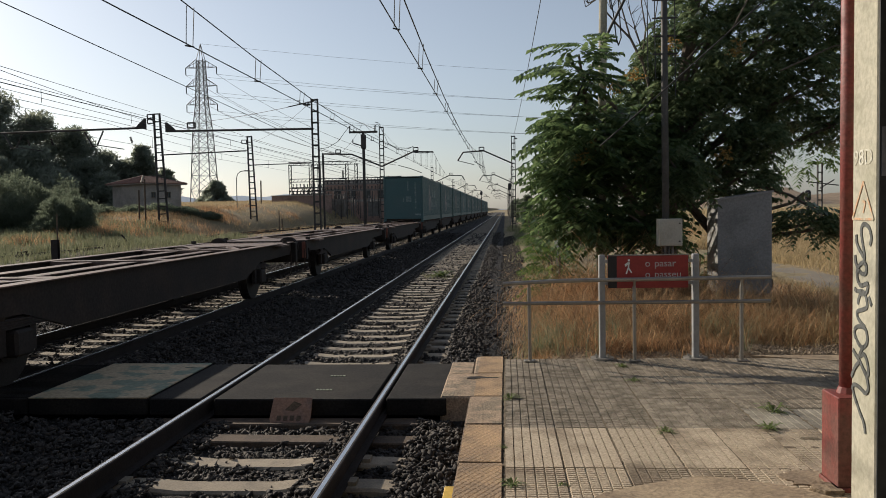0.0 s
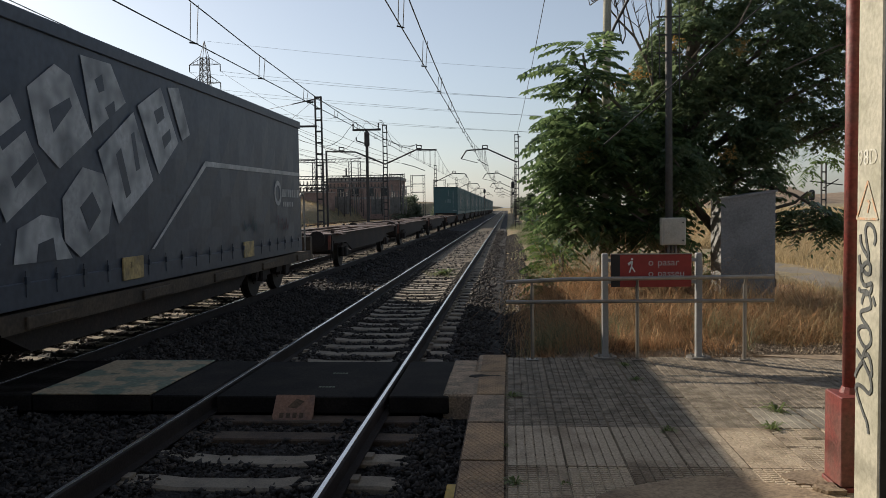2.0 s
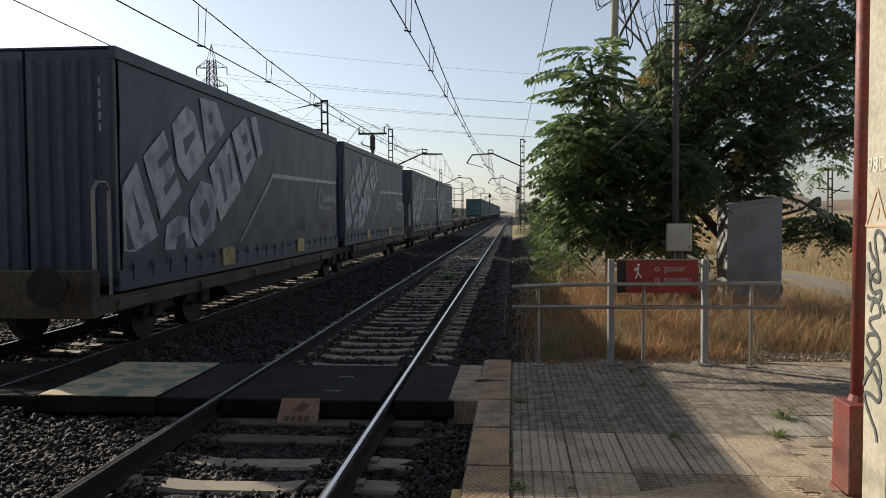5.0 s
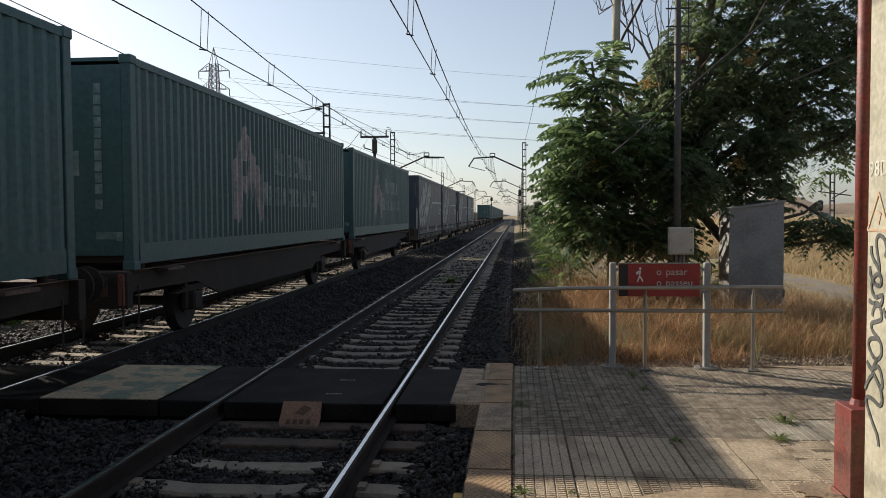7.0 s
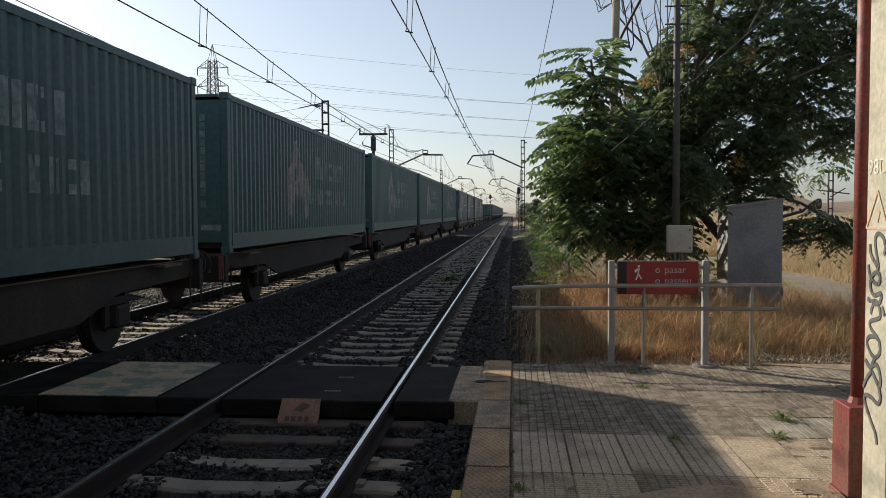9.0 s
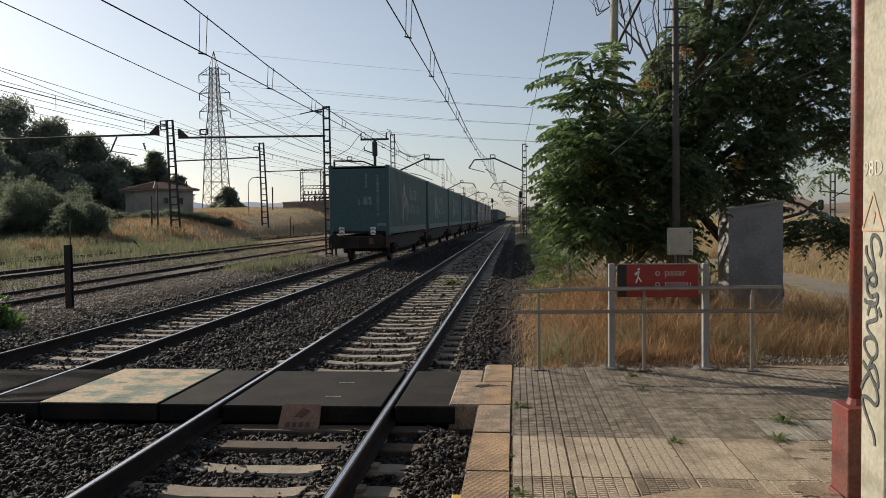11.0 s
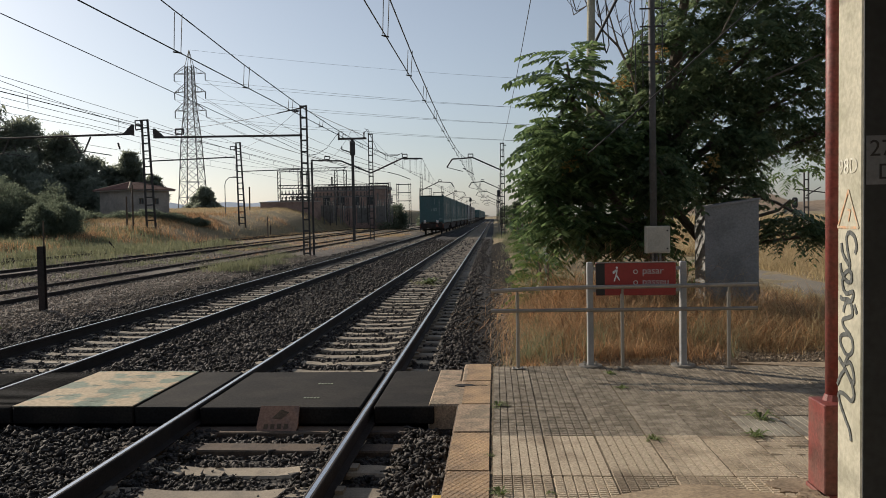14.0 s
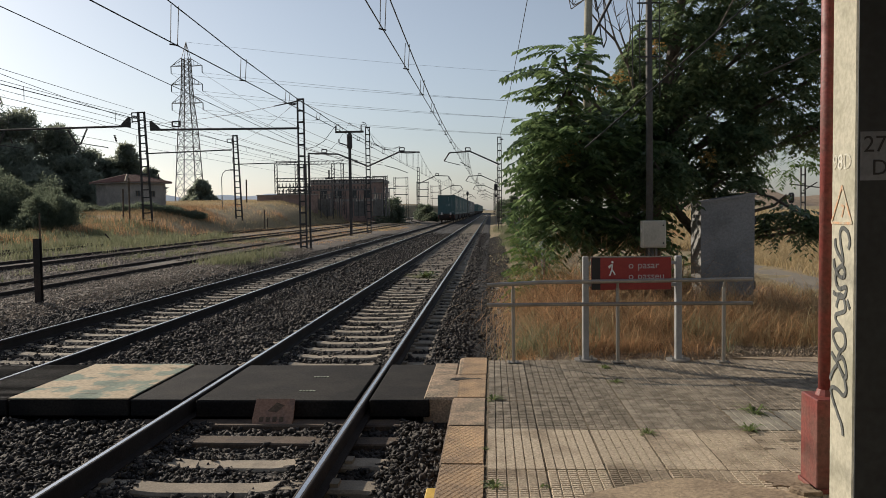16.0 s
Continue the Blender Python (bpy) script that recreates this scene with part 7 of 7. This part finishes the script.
BLOCKS = [([(-6.52, 1.2), (-6.1, 1.56), (-5.46, 0.52), (-6.2, 0.32), (-6.5, 0.35)], [[(-6.46, 0.8), (-6.2, 0.36), (-6.42, 0.36)], [(-6.26, 1.2), (-5.9, 0.72), (-6.02, 0.6)]]),
          ([(-5.89, 1.64), (-5.2, 2.08), (-4.59, 1.18), (-5.35, 0.74)], [[(-5.45, 1.6), (-5.0, 1.85), (-4.92, 1.75), (-5.38, 1.48)], [(-5.25, 1.22), (-4.82, 1.5), (-4.75, 1.4), (-5.18, 1.1)]]),
          ([(-4.9, 2.2), (-4.35, 2.54), (-4.02, 2.46), (-3.55, 1.78), (-4.31, 1.35), (-4.72, 1.59)], [[(-4.5, 2.0), (-4.05, 2.2), (-4.0, 2.1), (-4.42, 1.75)]]),
          ([(-3.77, 2.75), (-3.01, 2.77), (-2.62, 2.32), (-3.52, 1.83)], [[(-3.45, 2.5), (-3.25, 2.6), (-3.2, 2.4), (-3.35, 2.35)], [(-3.2, 2.18), (-2.95, 2.3), (-2.92, 2.15), (-3.1, 2.05)]]),
          ([(-5.26, 0.3), (-5.17, 0.67), (-4.72, 0.82), (-4.38, 0.78), (-4.31, 0.55), (-4.1, 0.3)], [[(-4.85, 0.3), (-4.8, 0.5), (-4.5, 0.56), (-4.45, 0.3)]]),
          ([(-4.28, 1.01), (-3.8, 1.39), (-3.3, 1.33), (-3.08, 1.02), (-3.21, 0.57), (-3.92, 0.3), (-4.26, 0.5)], [[(-3.9, 0.9), (-3.6, 1.1), (-3.4, 0.85), (-3.7, 0.6)]]),
          ([(-3.41, 1.62), (-2.4, 2.22), (-1.83, 1.29), (-2.93, 0.68)], [[(-2.95, 1.6), (-2.8, 1.7), (-2.55, 1.1), (-2.7, 1.02)], [(-2.5, 1.9), (-2.4, 1.95), (-2.25, 1.45), (-2.38, 1.4)]]),
          ([(-2.27, 2.32), (-1.49, 2.69), (-0.88, 1.91), (-1.63, 1.39)], [[(-1.75, 2.3), (-1.45, 2.42), (-1.38, 2.25), (-1.65, 2.12)], [(-1.5, 1.95), (-1.2, 2.1), (-1.15, 1.95), (-1.42, 1.78)]]),
          ([(-1.23, 2.72), (-0.82, 2.78), (-0.4, 2.08), (-0.73, 1.96)], [])]


def blue_trailer():
    t = thing("curtain_container", "navy curtain-sided swap body with pale slanted blocks", "container", "navy curtain-sided containers")
    W, H, L = 1.25, 3.22, TLEN
    for s in (-1, 1):
        bm = B()
        n = 26
        xs = [-L / 2 + 0.12 + (L - 0.24) * k / n for k in range(n + 1)]
        rows = [0.3, 0.75, 1.3, 1.85, 2.4, 3.05]
        g = [[bm.verts.new((s * (W - 0.02 + 0.012 * math.sin(k * 1.9 + 2 * j) * (j < 5)), y, z)) for k, y in enumerate(xs)] for j, z in enumerate(rows)]
        for j in range(len(rows) - 1):
            for k in range(n):
                q = (g[j][k], g[j][k + 1], g[j + 1][k + 1], g[j + 1][k])
                bm.faces.new(q if s > 0 else q[::-1])
        c = part("curtain", bm, M_BLUEC, t)
        xx = s * (W - 0.005)

        def flat(pts, m, nm, lab=""):
            bm2 = B()
            v = [bm2.verts.new((xx, s * y, z + 0.2)) for y, z in pts]
            f = bm2.faces.new(v)
            f.normal_update()
            if f.normal.x * s < 0:
                f.normal_flip()
            part(nm, bm2, m, c, lab)
        # two rising rows of pale slanted blocks with dark slits
        for pts, slits in BLOCKS:
            flat(pts, M_PALEB, "pale_block")
            xx += s * 0.003
            for q in slits:
                flat(q, M_BLUEC, "dark_slit")
            xx -= s * 0.003
        flat([(0.28, 1.6), (L / 2 - 0.1, 1.67), (L / 2 - 0.1, 1.75), (0.25, 1.69)], M_FADED, "stripe", "pale grey stripe")
        flat([(0.25, 1.69), (0.28, 1.6), (-1.86, 0.3), (-1.94, 0.3)], M_FADED, "stripe")
        ring = [(4.61 + 0.28 * math.cos(a), 1.22 + 0.28 * math.sin(a)) for a in np.linspace(0, 2 * math.pi, 17)]
        inn = [(4.61 + 0.18 * math.cos(a), 1.22 + 0.18 * math.sin(a)) for a in np.linspace(0, 2 * math.pi, 17)]
        bm2 = B()
        for i in range(16):
            v = [bm2.verts.new((xx, s * y, z + 0.2)) for y, z in (ring[i], ring[i + 1], inn[i + 1], inn[i])]
            bm2.faces.new(v if s > 0 else v[::-1])
        part("ring_emblem", bm2, M_PALEB, c)
        for k in range(9):
            a = 4.95 + k * 0.165
            flat([(a, 1.14), (a + 0.12, 1.14), (a + 0.15, 1.32), (a + 0.03, 1.32)], M_PALEB, "print_bar")
        for k in range(6):
            a = 5.0 + k * 0.15
            flat([(a, 0.92), (a + 0.1, 0.92), (a + 0.12, 1.03), (a + 0.02, 1.03)], M_PALEB, "print_bar")
        for k in range(22):                              # lashing straps along the lower edge
            y = -L / 2 + 0.4 + k * (L - 0.8) / 21
            bm = B()
            beam(bm, (s * (W + 0.006), y, 0.14), (s * (W + 0.006), y, 0.42), 0.008, 0.03)
            box(bm, s * (W + 0.015) - 0.015, s * (W + 0.015) + 0.015, y - 0.03, y + 0.03, 0.28, 0.36)
            part("strap", bm, M_BLUEC, c)
        # sprayed scrawls low on the curtain
        rs = random.Random(14)
        for q, (yc, zc, ms) in enumerate(((4.4, 0.7, M_SPRED), (2.2, 0.75, M_SPGRN))):
            bm2 = B()
            prev = None
            for k in range(11):
                y, z = s * (yc + 0.1 * k + rs.uniform(-0.08, 0.08)), zc + rs.uniform(-0.2, 0.25)
                edge = [bm2.verts.new((s * (W + 0.012), y - s * 0.02, z - 0.02)), bm2.verts.new((s * (W + 0.012), y + s * 0.02, z + 0.02))]
                if prev:
                    bm2.faces.new((prev[0], edge[0], edge[1], prev[1]))
                prev = edge
            part("sprayed_scrawl", bm2, ms, c)
        for z0, z1, o in ((0.02, 0.3, 0), (3.05, H, 0.01)):
            bm = B()
            x0, x1 = sorted((s * (W - 0.1), s * (W + o)))
            box(bm, x0, x1, -L / 2, L / 2, z0, z1, 0.01)
            part("side_rail", bm, M_BLUEC, t)
        for y in (-2.6, 2.4):
            bm = B()
            x0, x1 = sorted((s * (W + 0.004), s * (W + 0.03)))
            box(bm, x0, x1, y - 0.3, y + 0.3, 0.12, 0.43, 0.005)
            part("lift_plate", bm, M_PLATE, t, "faded yellow lifting plate")
    bm = B()
    box(bm, -W, W, -L / 2, L / 2, H - 0.03, H, 0.01)
    part("roof", bm, M_BLUEC, t)
    bm = B()
    box(bm, -W + 0.02, W - 0.02, -L / 2, L / 2, 0.1, 0.2)
    part("floor", bm, M_WAGON, t)
    for sy in (-1, 1):
        for sx in (-1, 1):
            bm = B()
            y = sy * (L / 2 - 0.05)
            box(bm, min(0.02 * sx, 1.22 * sx), max(0.02 * sx, 1.22 * sx), y - 0.04, y + 0.04, 0.2, H - 0.04, 0.01)
            d = part("door", bm, M_BLUEC, t)
            for k in range(6):                            # upright ribs of the end wall
                x = 0.1 + k * 0.2
                bm = B()
                prism(bm, [(sx * (x - 0.06), sy * 0.0), (sx * (x - 0.035), sy * 0.04), (sx * (x + 0.035), sy * 0.04), (sx * (x + 0.06), sy * 0.0)], "z", 0.32, H - 0.16)
                rb = part("rib", bm, M_BLUEC, d)
                rb.matrix_basis = pose(0, y + sy * 0.041, 0)
            for k in range(5):
                bm = B()
                x = sx * 1.06
                box(bm, x - 0.05, x + 0.05, min(y + sy * 0.041, y + sy * 0.046), max(y + sy * 0.041, y + sy * 0.046), H - 0.5 - k * 0.15, H - 0.4 - k * 0.15)
                part("code_bar", bm, M_PALEB, d)
    return t


def wheelset(parent, y):
    w = new("wheelset", None)
    bm = B()
    rod(bm, (-1.0, 0, 0), (1.0, 0, 0), 0.08, 10)
    for s in (-1, 1):
        x0 = s * (HALF - 0.065)
        rod(bm, (x0, 0, 0), (s * (HALF + 0.07), 0, 0), 0.46, 28)
        rod(bm, (x0 - s * 0.03, 0, 0), (x0, 0, 0), 0.49, 28)
        rod(bm, (s * (HALF + 0.07), 0, 0), (s * (HALF + 0.09), 0, 0), 0.2, 14)
    bpy.data.objects.remove(w)
    o = part("wheelset", bm, M_WHEEL, parent)
    o.matrix_basis = pose(0, y, 0.46)
    return o


def axle_gear(t, y):
    for s in (-1, 1):
        bm = B()
        x = s * 1.06
        box(bm, x - 0.12, x + 0.12, y - 0.17, y + 0.17, 0.33, 0.62, 0.03)
        for k in range(4):
            box(bm, x - 0.06, x + 0.06, y - 0.75 + k * 0.12, y + 0.75 - k * 0.12, 0.64 + k * 0.025, 0.66 + k * 0.025)
        for o in (-0.28, 0.28):
            box(bm, x - 0.03, x + 0.03, y + o - 0.06, y + o + 0.06, 0.36, 0.98)
        part("axle_box", bm, M_WAGON, t)


def flat_wagon(length=14.95):
    t = thing("flat_wagon", "rusty two-axle container flat wagon with open deck", "wagon", "flat wagons")
    L = length - 1.1
    for s in (-1, 1):
        bm = B()
        prism(bm, [(-L / 2, DECK - 0.02), (L / 2, DECK - 0.02), (L / 2, DECK - 0.3), (L / 2 - 2.6, DECK - 0.34), (L / 2 - 3.6, DECK - 0.62), (-L / 2 + 3.6, DECK - 0.62), (-L / 2 + 2.6, DECK - 0.34), (-L / 2, DECK - 0.3)], "x", s * 1.1 - 0.03, s * 1.1 + 0.03)
        sb = part("side_beam", bm, M_WAGON, t)
        bm = B()
        box(bm, s * 1.1 - 0.1, s * 1.1 + 0.1, -L / 2, L / 2, DECK - 0.018, DECK - 0.002, 0.004)
        part("top_flange", bm, M_DECK, sb)
    for s in (-1, 1):
        bm = B()
        box(bm, s * 0.38 - 0.06, s * 0.38 + 0.06, -L / 2 + 0.1, L / 2 - 0.1, DECK - 0.5, DECK - 0.045)
        cs = part("centre_sill", bm, M_WAGON, t)
        bm = B()
        box(bm, s * 0.38 - 0.12, s * 0.38 + 0.12, -L / 2 + 0.1, L / 2 - 0.1, DECK - 0.043, DECK - 0.031)
        part("top_flange", bm, M_DECK, cs)
    for y in (-L / 2 + 0.15, -L / 2 + 1.9, -3.4, 0, 3.4, L / 2 - 1.9, L / 2 - 0.15):
        bm = B()
        box(bm, -1.0, 1.0, y - 0.13, y + 0.13, DECK - 0.3, DECK - 0.012)
        part("cross_beam", bm, M_DECK, t)
    for sy in (-1, 1):
        bm = B()
        box(bm, -1.0, 1.0, min(sy * (L / 2 - 1.8), sy * (L / 2 - 0.2)), max(sy * (L / 2 - 1.8), sy * (L / 2 - 0.2)), DECK - 0.03, DECK - 0.018)
        part("end_deck", bm, M_DECK, t)
        bm = B()
        box(bm, -1.25, 1.25, sy * L / 2 - 0.08, sy * L / 2 + 0.08, DECK - 0.5, DECK - 0.02, 0.01)
        part("headstock", bm, M_WAGON, t)
        bm = B()
        box(bm, -0.09, 0.09, min(sy * L / 2, sy * (L / 2 + 0.3)), max(sy * L / 2, sy * (L / 2 + 0.3)), 0.9, 1.0, 0.02)
        rod(bm, (0, sy * (L / 2 + 0.28), 0.95), (0, sy * (L / 2 + 0.34), 0.62), 0.035, 6)
        part("coupling_hook", bm, M_WAGON, t)
        bm = B()
        box(bm, 0.42, 0.98, sy * (L / 2 + 0.082) - 0.004, sy * (L / 2 + 0.082) + 0.004, DECK - 0.34, DECK - 0.08, 0.002)
        part("end_plate", bm, M_RUSTR, t, "orange-red end plate")
        for s in (-1, 1):
            bm = B()
            rod(bm, (s * 0.9, sy * L / 2, 0.98), (s * 0.9, sy * (L / 2 + 0.48), 0.98), 0.09, 10)
            rod(bm, (s * 0.9, sy * (L / 2 + 0.46), 0.98), (s * 0.9, sy * (L / 2 + 0.5), 0.98), 0.24, 16)
            part("buffer", bm, M_WAGON, t)
            for q in (-0.9, 0.9):
                bm = B()
                beam(bm, (s * 0.95, sy * 4.5 + q * 1.2, DECK - 0.025), (s * 0.1, sy * 4.5 - q * 0.8, DECK - 0.025), 0.14, 0.02)
                part("diagonal_brace", bm, M_DECK, t)
            bm = B()
            box(bm, s * 1.28 - 0.14, s * 1.28 + 0.06, sy * (L / 2 - 1.3) - 0.3, sy * (L / 2 - 1.3) + 0.3, DECK - 0.06, DECK - 0.02)
            part("container_lug", bm, M_DECK, t)
            bm = B()
            rod(bm, (s * 1.12, sy * (L / 2 - 0.6), DECK - 0.02), (s * 1.12, sy * (L / 2 - 0.6), DECK + 0.07), 0.06, 8)
            part("locking_pin", bm, M_WAGON, t)
            bm = B()
            box(bm, s * 1.17 - 0.04, s * 1.17 + 0.05, sy * (L / 2 + 0.02) - 0.09, sy * (L / 2 + 0.02) + 0.09, 0.66, 1.08, 0.01)
            part("end_bracket", bm, M_RUSTR, t, "orange-red end bracket")
            bm = B()
            for a, b in (((s * 1.2, sy * (L / 2 + 0.1), 0.35), (s * 1.2, sy * (L / 2 + 0.1), 0.9)), ((s * 1.2, sy * (L / 2 - 0.35), 0.35), (s * 1.2, sy * (L / 2 - 0.35), 0.9)), ((s * 1.2, sy * (L / 2 + 0.1), 0.36), (s * 1.2, sy * (L / 2 - 0.35), 0.36))):
                rod(bm, a, b, 0.015, 5)
            part("step_iron", bm, M_WAGON, t)
        axle_gear(t, sy * (L / 2 - 2.55))
        wheelset(t, sy * (L / 2 - 2.55))
    bm = B()
    rod(bm, (-0.4, -0.9, 0.62), (-0.4, 0.2, 0.62), 0.18, 12)
    part("air_tank", bm, M_WAGON, t)
    bm = B()
    rod(bm, (0.1, -4, 0.6), (0.1, 4, 0.6), 0.03, 6)
    box(bm, -0.08, 0.28, 0.5, 1.6, 0.5, 0.75, 0.03)
    part("brake_rigging", bm, M_WAGON, t)
    return t


def pocket_wagon(length):
    """Twin pocket wagon for two swap bodies, with railed end platforms."""
    t = thing("pocket_wagon", "long low pocket wagon with dull ochre side sills", "wagon", "pocket wagons")
    L = length - 1.0
    for s in (-1, 1):
        for y0, y1 in ((-L / 2, -1.5), (1.5, L / 2)):
            bm = B()
            prism(bm, [(y0, 0.79), (y1, 0.79), (y1 - 0.1, 0.58), (y0 + 0.1, 0.58)], "x", s * 1.22 - 0.05, s * 1.22 + 0.05)
            part("side_sill", bm, M_SILL, t, "ochre-brown painted side sill")
            for k in range(5):
                yy = y0 + 1.0 + k * (y1 - y0 - 2.0) / 4
                bm = B()
                box(bm, s * 1.28 - 0.02, s * 1.28 + 0.03, yy - 0.5, yy + 0.5, 0.6, 0.74, 0.01)
                part("hinged_flap", bm, M_SILL, t)
        for sy in (-1, 1):
            bm = B()
            y = sy * (L / 2 - 0.2)
            pts = [(s * 1.15, y, 0.7), (s * 1.15, y, 2.15), (s * 1.15, y - sy * 0.1, 2.25), (s * 1.15, y - sy * 0.3, 2.25), (s * 1.15, y - sy * 0.4, 2.15), (s * 1.15, y - sy * 0.4, 0.7)]
            for a, b in zip(pts, pts[1:]):
                rod(bm, a, b, 0.025, 6)
            part("grab_rail", bm, M_STEELG, t, "tall looped steel grab rail")
            bm = B()
            rod(bm, (s * 0.9, sy * L / 2, 0.98), (s * 0.9, sy * (L / 2 + 0.45), 0.98), 0.09, 10)
            rod(bm, (s * 0.9, sy * (L / 2 + 0.43), 0.98), (s * 0.9, sy * (L / 2 + 0.47), 0.98), 0.24, 16)
            part("buffer", bm, M_WAGON, t)
    bm = B()
    box(bm, -1.17, 1.17, -L / 2, L / 2, 0.62, 0.79)
    part("underframe", bm, M_WAGON, t)
    for y0, y1 in ((-L / 2 + 4.6, -1.7), (1.7, L / 2 - 4.6)):
        bm = B()
        prism(bm, [(y0, 0.62), (y1, 0.62), (y1 - 0.7, 0.3), (y0 + 0.7, 0.3)], "x", -1.1, 1.1)
        part("pocket", bm, M_WAGON, t, "low dark loading pocket")
    for sy in (-1, 1):
        bm = B()
        box(bm, -1.27, 1.27, sy * L / 2 - 0.1, sy * L / 2 + 0.1, 0.56, 1.15, 0.01)
        part("headstock", bm, M_SILL, t)
    for yc in (-L / 2 + 2.9, 0, L / 2 - 2.9):
        for s in (-1, 1):
            bm = B()
            prism(bm, [(yc - 1.3, 0.42), (yc - 1.1, 0.68), (yc - 0.4, 0.7), (yc - 0.2, 0.42), (yc + 0.2, 0.42), (yc + 0.4, 0.7), (yc + 1.1, 0.68), (yc + 1.3, 0.42)], "x", s * 1.05 - 0.05, s * 1.05 + 0.05)
            part("bogie_frame", bm, M_WAGON, t)
        for o in (-0.9, 0.9):
            axle_gear(t, yc + o)
            wheelset(t, yc + o)
    return t


M_FADEDG = mat("faded_print_on_green", (0.2, 0.235, 0.232), 0.6, var=0.4, scale=3, fine=14, bump=0, col2=(0.1, 0.16, 0.155), mixat=(0.4, 0.6))
M_FADEDP = mat("faded_pink_emblem", (0.27, 0.24, 0.236), 0.6, var=0.3, scale=3, fine=14, bump=0, col2=(0.13, 0.155, 0.152))
TRAIN = []                                             # thing, place along the train, height


def place(t, s, z=0.0):
    t.matrix_basis = pose(RAIL_L, s, z)
    TRAIN.append((t, s, z))


def train():
    g, f = green_container(), flat_wagon()
    used = set()

    def put(ob, s, z):
        """The first place takes the thing itself, the others a copy."""
        place(copy_thing(ob, pose(RAIL_L, s, z)) if ob.name in used else ob, s, z)
        used.add(ob.name)
    for k in range(5):                                  # rear part: five green containers
        s = -142.75 + k * 15.05
        put(g, s, DECK)
        put(f, s, 0)
    for k in range(4):                                  # empty flats
        put(f, 44.0 - 7.5 - k * 14.95 + 6.2, 0)
    for k in range(13):                                 # front part
        s = 51.3 + 6.65 + k * 15.05
        put(g, s, DECK)
        put(f, s, 0)
    b = blue_trailer()
    for lead in (-12.6, -26.9, -43.8, -58.1):
        put(b, lead - TLEN / 2, 0.8)
    p = pocket_wagon(30.3)
    place(p, -26.4, 0)
    place(copy_thing(p, pose(RAIL_L, -57.4, 0)), -57.4, 0)
    # tail plates on the last wagon
    for x in (-0.72, 0.58):
        t = thing("tail_plate", "red and white striped train tail plate", "tail plate", "tail plates")
        bm = B()
        box(bm, x - 0.11, x + 0.11, -0.012, 0.012, 0.0, 0.32, 0.004)
        bd = part("board", bm, M_WHITE, t)
        for k in range(2):
            bm = B()
            prism(bm, [(x - 0.105, 0.02 + k * 0.15), (x, 0.08 + k * 0.15), (x + 0.105, 0.02 + k * 0.15), (x + 0.105, 0.06 + k * 0.15), (x, 0.12 + k * 0.15), (x - 0.105, 0.06 + k * 0.15)], "y", -0.016, -0.013)
            part("red_chevron", bm, M_SIGNR, bd)
        place(t, -149.55 - 0.1, DECK + 0.05)


train()

# displacement of the train along the track: seconds, metres
RUN = [(0, 0), (1.5, 24.42), (2.5, 40.68), (3.5, 56.7), (4, 65.0), (6.3, 103.2), (9, 148.8), (11.5, 191.0), (13, 216.4), (14.5, 241.8), (16, 267.0)]


TIMES, WAY = [a for a, d in RUN], [d for a, d in RUN]


def motions():
    for t, s, z in TRAIN:
        walk(t, [(a, pose(RAIL_L, s + d, z)) for a, d in RUN])
        for w in t.children:                                # wheels roll along the rails
            if w.name.startswith("wheelset"):
                walk(w, [(k / FPS, pose(0, w.location.y, 0.46, -math.degrees(np.interp(k / FPS, TIMES, WAY) / 0.46))) for k in range(int(16 * FPS) + 1)])


motions()
